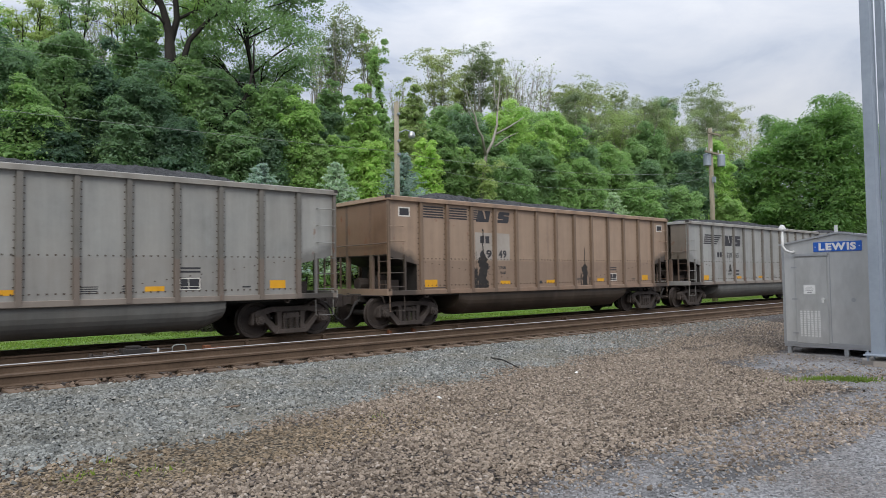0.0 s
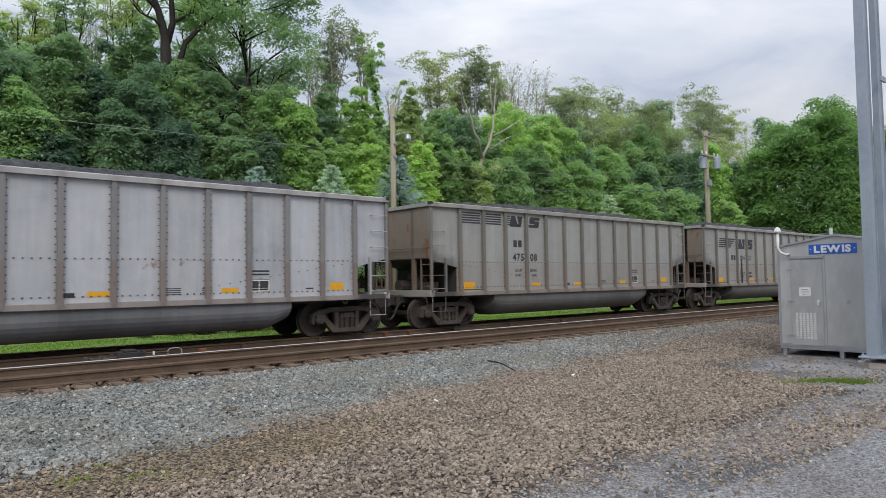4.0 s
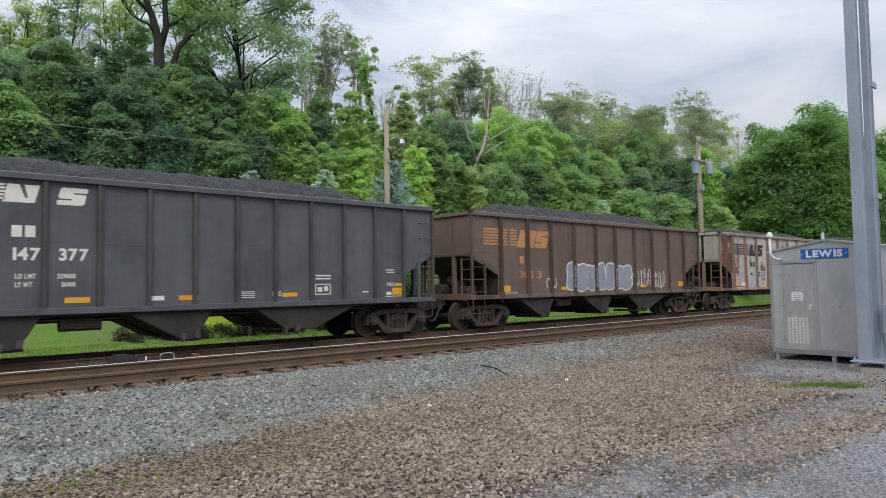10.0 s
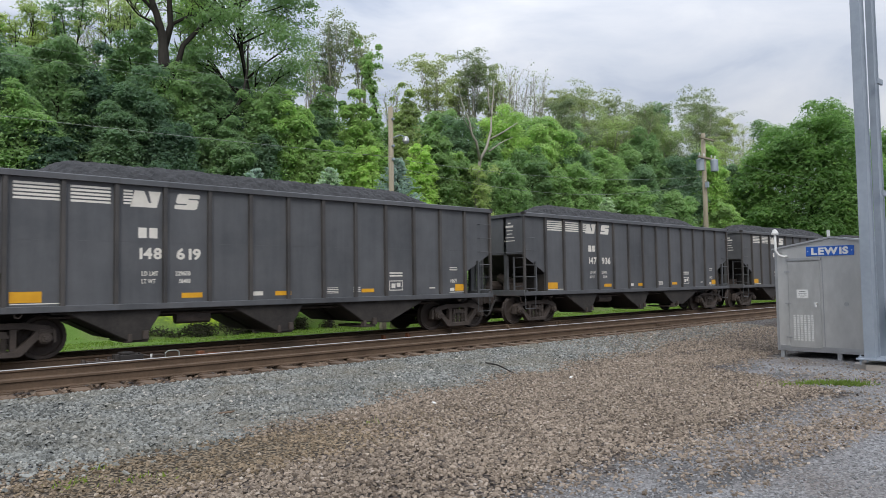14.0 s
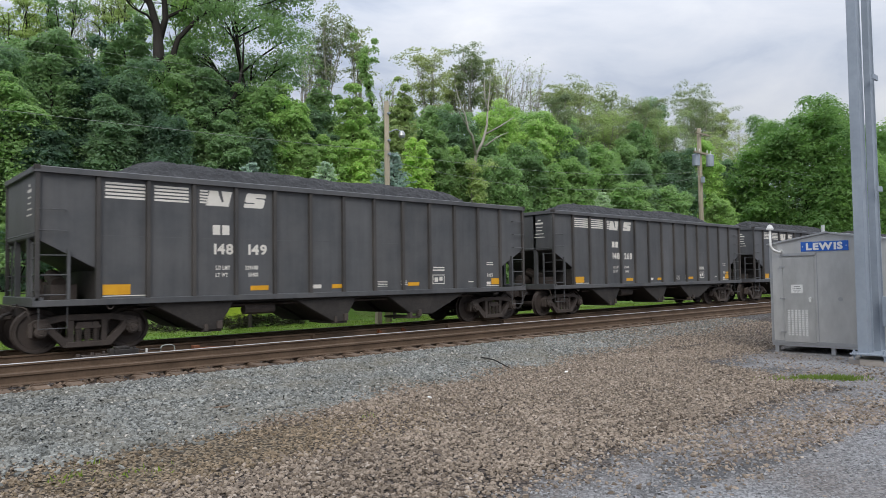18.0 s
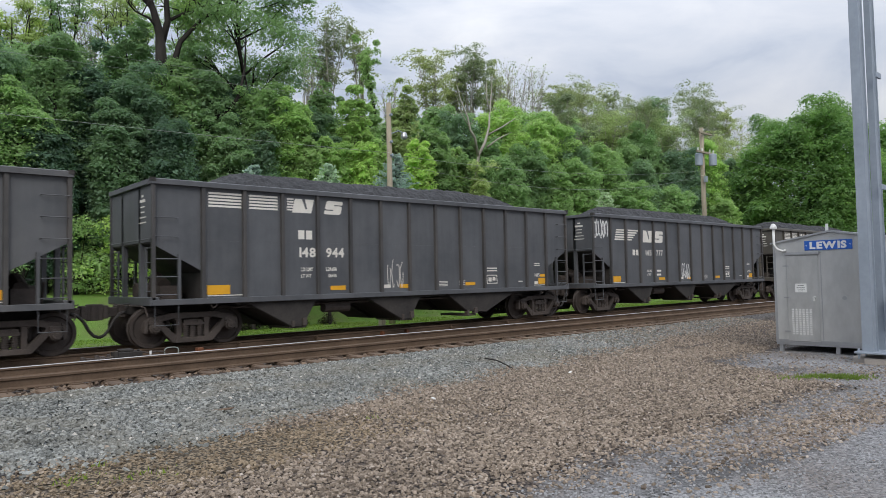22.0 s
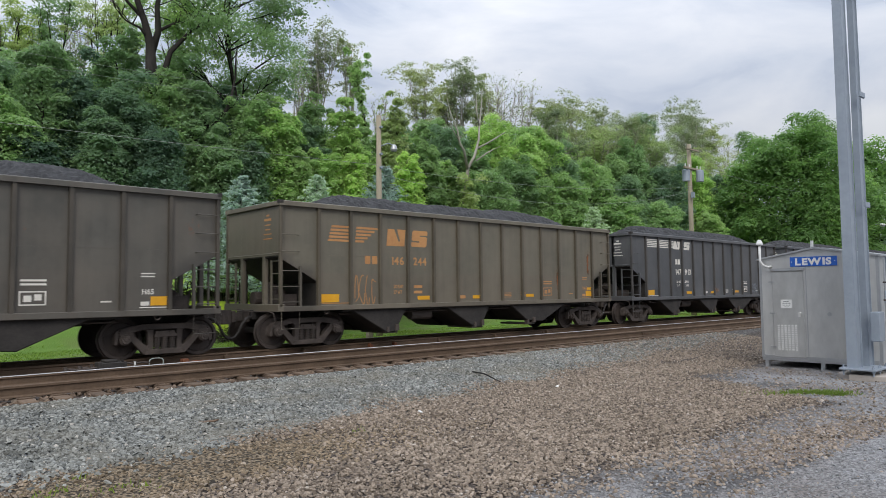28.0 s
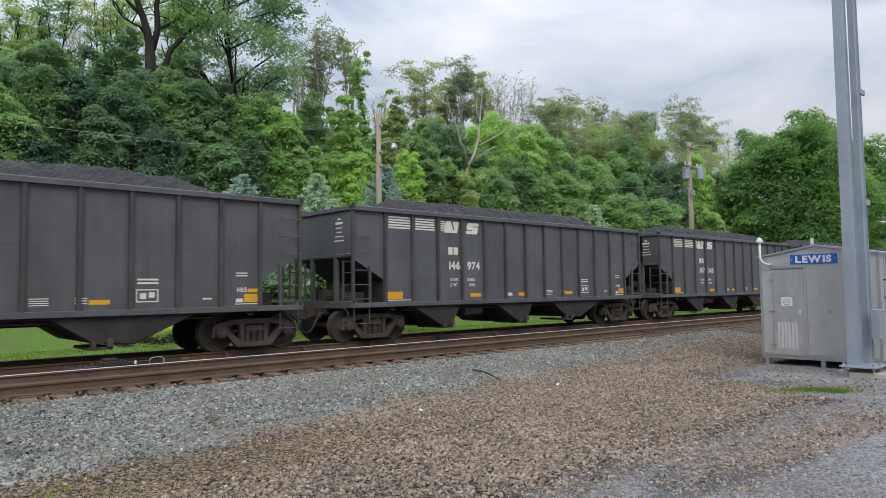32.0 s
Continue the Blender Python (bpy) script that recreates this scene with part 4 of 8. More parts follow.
def hopper_bays(car):
    """Three discharge pockets below the sill, with their gates and piping."""
    for x0 in (2.2, 5.75, 8.75):
        # pocket: long slope on one side, steep on the other
        g = Geo()
        w = 1.42
        flip = x0 > 8
        prof = [(0.0, 1.0), (1.30, 0.30), (1.60, 0.30), (2.05, 1.0)] if not flip else [(0.0, 1.0), (0.9, 0.42), (1.75, 0.36), (1.95, 0.45), (3.2, 1.0)]
        g.prism([(x0 + a, b) for a, b in prof], "y", -w, -0.12)
        g.prism([(x0 + a, b) for a, b in prof], "y", 0.12, w)
        bay = part("hopper_bay", g, UNDER, car, "dark sloped discharge hopper", bevel=0.02)
        g = Geo()
        xa = x0 + prof[1][0]
        g.box(xa - 0.05, xa + 0.42, -w + 0.05, -0.2, 0.27, 0.33)
        g.box(xa - 0.02, xa + 0.06, -w - 0.03, -w + 0.12, 0.30, 0.46)
        g.box(xa + 0.28, xa + 0.40, -w - 0.05, -w + 0.10, 0.34, 0.52)
        part("discharge_gate", g, TRUCK, bay)
    g = Geo().box(2.0, 12.6, -1.40, 1.40, 0.93, 1.0)
    part("floor_frame", g, UNDER, car)
    g = Geo().cyl((4.6, -1.1, 0.75), (5.4, -1.1, 0.75), 0.14, 10)
    g.cyl((2.0, -1.2, 0.86), (12.4, -1.2, 0.86), 0.022, 6)
    part("brake_pipe", g, TRUCK, car)


def gondola_template():
    car = thing("bathtub_gondola", "weathered grey bathtub gondola heaped with coal, moving on the rails", "freight car", "cars of the coal train")
    ribs = [1.23 + 1.0225 * i for i in range(13)]
    upper_body(car, ribs, (2.10, 1.10, 1.86), True)
    for s in (-1, 1):
        # long rounded tub that hangs below the sill
        g = Geo()
        sec = [(s * (0.26 + 1.18 * 1.0), 1.0)]
        for k in range(9):
            a = math.pi * 0.5 * k / 8
            sec.append((s * (0.30 + 0.45 + 0.69 * math.cos(a)), 0.86 - 0.56 * math.sin(a)))
        sec += [(s * 0.26, 0.30), (s * 0.26, 1.0)]
        st = [(2.75, 0.72), (3.15, 1.0), (11.15, 1.0), (11.6, 0.72)]
        n, b0 = len(sec), len(g.v)
        for x, k in st:
            g.v += [(x, y, 1.0 + (z - 1.0) * (k if z < 0.99 else 1.0)) for y, z in sec]
        for k in range(len(st) - 1):
            for i in range(n):
                j = (i + 1) % n
                g.f.append((b0 + k * n + i, b0 + k * n + j, b0 + (k + 1) * n + j, b0 + (k + 1) * n + i))
        g.f.append(tuple(range(b0 + n - 1, b0 - 1, -1)))
        g.f.append(tuple(range(b0 + (len(st) - 1) * n, b0 + len(st) * n)))
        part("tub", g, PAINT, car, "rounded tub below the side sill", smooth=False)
    g = Geo().box(1.6, 13.0, -1.40, 1.40, 0.93, 1.0)
    part("floor_frame", g, UNDER, car)
    common_ends(car)
    return car


def flat_gondola_template(hoppers=False):
    car = thing("ribbed_gondola", "cream gondola with rust stains heaped with coal, moving on the rails", "freight car", "cars of the coal train")
    ribs = [1.40, 2.74, 4.0, 5.34, 6.68, 7.97, 9.31, 10.64, 11.96, 13.22]
    upper_body(car, ribs, (2.34, 1.28, 1.76), False)
    if hoppers:
        hopper_bays(car)
    else:
        g = Geo().prism([(2.3, 1.0), (3.0, 0.70), (11.3, 0.70), (12.0, 1.0)], "y", -1.25, 1.25)
        part("underframe", g, UNDER, car, bevel=0.02)
    common_ends(car)
    for ob in car.children_recursive:
        if not hoppers and ob.data.materials and ob.data.materials[0] == PAINT:
            ob.data.materials[0] = PAINT_WIDE
    return car


HOPPER, TUB_GON, FLAT_GON, RIB_HOP = hopper_template(), gondola_template(), flat_gondola_template(), flat_gondola_template(True)
RIB_HOP.name = "ribbed_hopper"


# ---- markings ----
def bars(g, x0, x1, z0, z1, n, fill=0.62, slant=0.0, taper=0.0, y=-SHEET - 0.005):
    """n horizontal bars between z0 and z1; slant shifts them with height, taper shortens the lower ones."""
    p = (z1 - z0) / n
    for i in range(n):
        a, b = z0 + p * (i + (1 - fill)), z0 + p * (i + 1)
        k = 1 - (i + 1) / n
        xe = x1 - taper * k
        g.v += [(x0 + slant * (a - z0), y, a), (xe + slant * (a - z0), y, a), (xe + slant * (b - z0), y, b), (x0 + slant * (b - z0), y, b)]
        s = len(g.v)
        g.f.append((s - 4, s - 3, s - 2, s - 1))


def patch_geo(x0, x1, z0, z1, slant=0.0, y=-SHEET - 0.005, g=None, cut=0.0):
    """A flat slanted block, its corners clipped."""
    g = g or Geo()
    c = cut
    pts = [(x0 + c, z0), (x1, z0), (x1, z1 - c), (x1 - c, z1), (x0, z1), (x0, z0 + c)] if c else [(x0, z0), (x1, z0), (x1, z1), (x0, z1)]
    s = len(g.v)
    g.v += [(x + slant * (z - z0), y, z) for x, z in pts]
    g.f.append(tuple(range(s, s + len(pts))))
    return g


def emblem_block(car, x0, w, z0, z1, slant, mat, notches):
    """A plain slanted block in place of the road's emblem, with slots let into its edges; notches: the outline in a unit square."""
    h = z1 - z0
    g = Geo()
    g.v = [(x0 + a * w + slant * b * h, -SHEET - 0.005, z0 + b * h) for a, b in notches]
    g.f = [tuple(range(len(notches)))]
    mark(car, "emblem_block", g, mat)


WEDGED = [(0.0, 0.0), (0.62, 0.0), (0.74, 0.0), (1.0, 0.0), (1.0, 1.0), (0.52, 1.0), (0.74, 0.30), (0.66, 0.26), (0.36, 1.0), (0.0, 1.0)]
SLOTTED = [(0.06, 0.0), (0.92, 0.0), (1.0, 0.10), (1.0, 0.56), (0.92, 0.64), (0.52, 0.64), (0.52, 0.72), (1.0, 0.72), (1.0, 0.92), (0.93, 1.0),
           (0.08, 1.0), (0.0, 0.90), (0.0, 0.44), (0.08, 0.36), (0.50, 0.36), (0.50, 0.28), (0.0, 0.28), (0.0, 0.07)]


def stripes(car, mat, *spans):
    """Level stripes, each one a part: spans of (x0, x1, z0, z1, count, fill, slant, taper)."""
    for x0, x1, z0, z1, n, *rest in spans:
        p = (z1 - z0) / n
        fill, slant, taper = (*rest, 0.0, 0.0)[:3]
        for i in range(n):
            a, k = p * (i + 1 - fill), 1 - (i + 1) / n
            g = Geo()
            bars(g, x0 + slant * a, x1 - taper * k + slant * a, z0 + a, z0 + p * (i + 1), 1, 1.0, slant)
            mark(car, "stripe", g, mat)


def mark(car, name, geo, mat, label=""):
    me = bpy.data.meshes.new(name)
    me.from_pydata(geo.v, [], geo.f)
    me.materials.append(mat)
    ob = new(name, me)
    ob.parent = car
    if label:
        ob["label"] = label
    return ob


def reflectors(car, places):
    for x, z, w, h in places:
        mark(car, "reflector", patch_geo(x, x + w, z, z + h), YELLOW, "yellow reflective patch")


def small_print(car, mat, ends=True):
    g = Geo()
    bars(g, 10.52, 10.98, 1.62, 1.78, 2, 0.5)
    bars(g, 6.30, 6.62, 1.22, 1.32, 1, 1.0)
    bars(g, 8.45, 8.80, 1.2, 1.38, 4, 0.4)
    bars(g, 9.28, 9.52, 1.22, 1.38, 3, 0.4)
    bars(g, 12.0, 12.22, 1.28, 1.33, 1, 0.7)
    bars(g, 1.28, 2.2, 1.145, 1.175, 1, 0.7)
    if ends:
        bars(g, 12.82, 13.12, 1.80, 1.93, 2, 0.42)
        bars(g, 12.82, 13.0, 1.21, 1.30, 1, 1.0)
        bars(g, 12.80, 13.4, 1.15, 1.18, 1, 0.7)
    tagged(mark(car, "small_print", g, mat), kind="stuff")
    g = Geo()
    rails = [(10.5, 10.98, 1.52, 1.545), (10.5, 10.98, 1.26, 1.285), (10.5, 10.525, 1.285, 1.52), (10.955, 10.98, 1.285, 1.52)]
    if mat is INK:
        rails += [(10.70, 10.715, 1.285, 1.52), (10.525, 10.955, 1.335, 1.345)]
        mark(car, "data_plate", patch_geo(10.49, 10.99, 1.25, 1.555, y=-SHEET - 0.003), INK)
    else:
        rails += [(10.58, 10.72, 1.33, 1.46), (10.77, 10.9, 1.36, 1.48)]
    for a, b, c, d in rails:
        patch_geo(a, b, c, d, g=g)
    mark(car, "data_frame", g, CREAM if mat is INK else mat)
    if ends:
        g = Geo()
        for i, (w, h) in enumerate(((0.14, 0.05), (0.36, 0.065), (0.30, 0.03), (0.26, 0.03), (0.42, 0.028), (0.48, 0.028))):
            z = 3.45 - 0.12 * i
            s = len(g.v)
            ya = -0.85 - w / 2
            g.v += [(0.024, ya, z), (0.024, ya + w, z), (0.024, ya + w, z + h), (0.024, ya, z + h)]
            g.f.append((s, s + 3, s + 2, s + 1))
        mark(car, "end_stencil", g, mat)


def logo_split(car, num, mat, load=("LD LMT", "229600", "LT WT", "56400")):
    """Bars and blocks broken up by the side posts."""
    stripes(car, mat, (1.31, 2.13, 3.22, 3.60, 5, 0.6), (2.33, 3.10, 3.22, 3.60, 5, 0.6), (3.36, 3.55, 3.24, 3.58, 5, 0.6))
    emblem_block(car, 3.50, 0.56, 3.22, 3.58, 0.25, mat, WEDGED)
    emblem_block(car, 4.44, 0.52, 3.22, 3.58, 0.25, mat, SLOTTED)
    for a in (3.67, 3.90):
        mark(car, "reporting_mark", patch_geo(a, a + 0.18, 2.54, 2.77), mat)
    a, b = num.split() if num else ("", "")
    mark(car, "car_number", lettering(a, 0.23, 3.64, 2.09, -SHEET - 0.005, 0.54, fat=0.036), mat)
    mark(car, "car_number", lettering(b, 0.23, 4.50, 2.09, -SHEET - 0.005, 0.56 if len(b) > 2 else 0.36, fat=0.036), mat)
    for t, x, z, w in ((load[0], 3.74, 1.72, 0.36), (load[1], 4.48, 1.72, 0.34), (load[2], 3.74, 1.55, 0.30), (load[3], 4.56, 1.55, 0.26)):
        mark(car, "load_limit", lettering(t, 0.09, x, z, -SHEET - 0.005, w, fat=0.036), mat)


def logo_slanted(car, num, mat):
    """The slanted form, with tapering bars."""
    stripes(car, mat, (1.46, 2.14, 2.80, 3.27, 5, 0.62, 0.30), (2.36, 3.10, 2.80, 3.27, 5, 0.62, 0.10, 0.55))
    emblem_block(car, 3.46, 0.66, 2.78, 3.27, 0.10, mat, WEDGED)
    emblem_block(car, 4.38, 0.60, 2.78, 3.27, 0.12, mat, SLOTTED)
    for a in (2.70, 2.94):
        mark(car, "reporting_mark", patch_geo(a, a + 0.18, 2.24, 2.47), mat)
    a, b = num.split() if num else ("", "")
    mark(car, "car_number", lettering(a, 0.22, 3.60, 2.24, -SHEET - 0.005, 0.50), mat)
    mark(car, "car_number", lettering(b, 0.22, 4.46, 2.24, -SHEET - 0.005, 0.52 if len(b) > 2 else 0.34), mat)
    for t, x, z, w in (("LD LMT", 3.72, 1.56, 0.36), ("LT WT", 3.72, 1.40, 0.30)):
        mark(car, "load_limit", lettering(t, 0.09, x, z, -SHEET - 0.005, w, fat=0.036), mat)
    for z in (1.40, 1.56):
        mark(car, "load_limit", patch_geo(4.48, 4.8, z, z + 0.08), mat)


def logo_large(car, num, mat, x=1.55):
    """One large emblem with long bars, and spaced numbers."""
    stripes(car, mat, (x, x + 1.15, 2.72, 3.30, 6, 0.6), (x + 1.27, x + 1.62, 2.72, 3.30, 6, 0.6))
    emblem_block(car, x + 1.60, 0.86, 2.70, 3.30, 0.35, mat, WEDGED)
    emblem_block(car, x + 2.50, 0.66, 2.70, 3.30, 0.30, mat, SLOTTED)
    for a in (x + 1.75, x + 2.05):
        mark(car, "reporting_mark", patch_geo(a, a + 0.2, 2.16, 2.40), mat)
    a, b = num.split()
    mark(car, "car_number", lettering(a, 0.24, x + 1.72, 1.66, -SHEET - 0.005, 0.24 * len(a)), mat)
    mark(car, "car_number", lettering(b, 0.24, x + 2.62, 1.66, -SHEET - 0.005, 0.27 * len(b)), mat)


def streak(car, x, z0, z1, w, seed, mat=None):
    """A ragged run of spilled dirt down the side: one broad run and thin drips beside it."""
    rng = random.Random(seed)
    g = Geo()
    y = -SHEET - 0.007
    runs = [(x, z0, z1, w)] + [(x + w * rng.uniform(-0.9, 0.9), z0, z0 + (z1 - z0) * rng.uniform(0.2, 0.7), w * rng.uniform(0.10, 0.25)) for _ in range(5)]
    for n, (cx, a, b, ww) in enumerate(runs):
        k = 30
        rows = []
        for i in range(k + 1):
            u = i / k
            f = 1.0 if u < 0.48 else max(0.13, 1 - (u - 0.48) / 0.10)
            drift = ww * 0.05 * math.sin(i * 0.7 + seed + n)
            rows.append((cx + drift - ww * f * rng.uniform(0.34, 0.62), cx + drift + ww * f * rng.uniform(0.34, 0.62), a + (b - a) * u))
        for (l0, r0, h0), (l1, r1, h1) in zip(rows, rows[1:]):
            s = len(g.v)
            yy = y - 0.0004 * n
            g.v += [(l0, yy, h0), (r0, yy, h0), (r1, yy, h1), (l1, yy, h1)]
            g.f.append((s, s + 1, s + 2, s + 3))
    tagged(mark(car, "dirt_streak", g, mat or SOOT), kind="stuff")


def scrawl(car, x0, x1, z0, z1, n, seed, mat, thick=0.022):
    """Painted scribble: looping strokes with no letters in them, each stroke a part of it."""
    rng = random.Random(seed)
    y = -SHEET - 0.009
    first = None
    for i in range(n):
        cx = x0 + (x1 - x0) * (i + 0.5) / n
        w, h = (x1 - x0) / n * 0.55, (z1 - z0) * 0.5
        cz = (z0 + z1) / 2
        a0, turn, ex = rng.random() * 6.28, rng.choice((3.6, 4.8, 5.6)), rng.uniform(0.7, 1.3)
        pts = [(cx + w * ex * math.cos(a0 + turn * k / 13) * (1 - 0.03 * k), cz + h * math.sin(a0 + turn * k / 13) + h * 0.25 * math.sin(k * 0.9 + i)) for k in range(14)]
        g = Geo()
        for k, (px, pz) in enumerate(pts):
            (ax, az), (bx, bz) = pts[max(k - 1, 0)], pts[min(k + 1, 13)]
            d = math.hypot(bx - ax, bz - az) or 1
            nx, nz = -(bz - az) / d * thick, (bx - ax) / d * thick
            g.v += [(px - nx, y - 0.0005 * i, pz - nz), (px + nx, y - 0.0005 * i, pz + nz)]
        g.f = [(2 * k, 2 * k + 2, 2 * k + 3, 2 * k + 1) for k in range(13)]
        if first is None:
            first = mark(car, "graffiti", g, mat, "painted graffiti scribble")
        else:
            mark(first, "stroke", g, mat)


def grown(pts, d):
    """The outline pushed outwards by d (its corners run anticlockwise)."""
    out = []
    n = len(pts)
    for i in range(n):
        (ax, az), (bx, bz), (cx, cz) = pts[i - 1], pts[i], pts[(i + 1) % n]
        e1, e2 = Vector((bx - ax, bz - az)).normalized(), Vector((cx - bx, cz - bz)).normalized()
        m = Vector((e1.y + e2.y, -e1.x - e2.x))
        k = d / max(m.length * 0.5, 0.45)
        m.normalize()
        out.append((bx + m.x * k, bz + m.y * k))
    return out


# plain angular outlines, in a unit square
BLOCKS = (
    [(0.0, 0.05), (0.42, 0.0), (0.50, 0.20), (0.60, 0.02), (1.0, 0.10), (0.92, 0.95), (0.60, 1.0), (0.50, 0.86), (0.08, 0.95)],
    [(0.05, 0.0), (0.95, 0.08), (1.0, 0.42), (0.76, 0.50), (0.98, 0.60), (0.90, 1.0), (0.10, 0.92), (0.0, 0.5)],
    [(0.0, 0.10), (0.5, 0.0), (0.92, 0.10), (1.0, 0.9), (0.5, 1.0), (0.12, 0.90), (0.26, 0.5)],
    [(0.12, 0.0), (0.90, 0.0), (0.80, 0.5), (1.0, 1.0), (0.55, 0.90), (0.0, 1.0), (0.16, 0.5)],
    [(0.0, 0.10), (0.45, 0.0), (1.0, 0.12), (0.86, 0.55), (1.0, 0.92), (0.55, 1.0), (0.08, 0.90), (0.16, 0.5)],
    # zigzag, star and hooked shapes
    [(0.10, 1.0), (0.95, 0.95), (0.74, 0.60), (1.0, 0.57), (0.56, 0.0), (0.10, 0.05), (0.34, 0.42), (0.0, 0.46)],
    [(0.0, 0.26), (0.26, 0.33), (0.20, 0.0), (0.56, 0.12), (0.94, 0.0), (0.82, 0.44), (1.0, 0.88), (0.66, 0.80), (0.44, 1.0), (0.28, 0.72), (0.0, 0.82)],
    [(0.04, 0.02), (0.60, 0.0), (0.66, 0.30), (1.0, 0.22), (0.94, 0.74), (0.70, 0.70), (0.74, 1.0), (0.0, 0.93), (0.10, 0.62), (0.30, 0.58), (0.12, 0.40)])


def spray_blocks(car, x0, x1, z0, z1, picks, fill, line, halo, seed, posts, round_=False, wide=0.92):
    """Large sprayed shapes side by side: fill, line and outer halo, each shape a part with its layers; the paint goes on over the side posts."""
    rng = random.Random(seed)
    p = (x1 - x0) / len(picks)
    for i, kind in enumerate(picks):
        w, h, lift, lean = p * wide * rng.uniform(0.95, 1.03), (z1 - z0) * rng.uniform(0.84, 1.0), rng.uniform(0, 0.10), rng.uniform(-0.06, 0.14)
        base = [(x0 + p * (i + 0.05) + a * w + lean * b * h, z0 + lift * (z1 - z0) + b * h) for a, b in BLOCKS[kind]]
        if round_:
            for _ in range(2):
                base = [q for a, b in zip(base, base[1:] + base[:1]) for q in ((a[0] * 0.75 + b[0] * 0.25, a[1] * 0.75 + b[1] * 0.25), (a[0] * 0.25 + b[0] * 0.75, a[1] * 0.25 + b[1] * 0.75))]
        top = None
        for mat, grow, y in ((fill, 0.0, 0.016), (line, 0.040, 0.012), (halo, 0.085, 0.008)):
            pts = grown(base, grow) if grow else base
            g = Geo()
            g.v = [(x, -SHEET - y - 0.0007 * i, z) for x, z in pts]
            g.f = [tuple(range(len(pts)))]
            if top is None:
                top = mark(car, "graffiti_shape", g, mat, "large painted graffiti shape")
            else:
                mark(top, "graffiti_line" if mat is line else "graffiti_halo", g, mat)
        # slits and shading lines inside the shape
        cx, cz = sum(q[0] for q in base) / len(base), sum(q[1] for q in base) / len(base)
        g = Geo()
        g.v = [(cx + a * w, -SHEET - 0.024 - 0.0007 * i, cz + b * h) for a, b in ((-0.10, -0.02), (0.02, -0.16), (0.12, -0.10), (0.05, 0.18), (-0.04, 0.20))]
        g.f = [(0, 1, 2, 3, 4)]
        mark(top, "graffiti_slit", g, line)
        left, right = min(q[0] for q in base), max(q[0] for q in base)
        for xp, half in posts:
            if left + half < xp < right - half:
                mark(top, "graffiti_on_post", patch_geo(xp - half, xp + half, z0 + (lift + 0.06) * (z1 - z0), z0 + (lift + 0.04) * (z1 - z0) + h * 0.86, y=-HALF - 0.003), fill)
        scrawl(car, left + w * 0.2, left + w * 0.8, z0 + 0.15 * h, z0 + 0.85 * h, 2, seed + i, line, 0.016)


def stain(car, x, z, w, h, mat, lift=0.0025):
    """A soft-edged patch of rust or dirt on the plate, centred at x and z."""
    mark(car, "rust_stain", patch_geo(x - w / 2, x + w / 2, z - h / 2, z + h / 2, y=-SHEET - lift), mat)


# paint colours: rgb and how rusty
BLACK, BLACK2, BROWNBLACK, OLIVE = (0.084, 0.088, 0.096, 0.045), (0.083, 0.086, 0.091, 0.075), (0.088, 0.083, 0.071, 0.20), (0.138, 0.126, 0.094, 0.22)
GREY, GREY2, LIGHTGREY, TAN, BROWN = (0.318, 0.320, 0.300, 0.22), (0.348, 0.352, 0.335, 0.20), (0.43, 0.44, 0.46, 0.15), (0.34, 0.265, 0.20, 0.22), (0.38, 0.27, 0.19, 0.30)
CREAMY, RUSTY, OXIDE = (0.50, 0.487, 0.432, 0.14), (0.50, 0.49, 0.44, 0.31), (0.140, 0.098, 0.078, 0.24)

HOP_REF = [(1.27, 1.19, 0.56, 0.22), (4.62, 1.21, 0.48, 0.115), (6.95, 1.21, 0.44, 0.11), (9.55, 1.23, 0.42, 0.10), (13.03, 1.21, 0.42, 0.20)]
GON_REF = [(1.38, 1.19, 0.48, 0.22), (4.56, 1.23, 0.46, 0.11), (6.85, 1.23, 0.44, 0.11), (9.75, 1.25, 0.42, 0.11), (12.72, 1.26, 0.42, 0.2)]
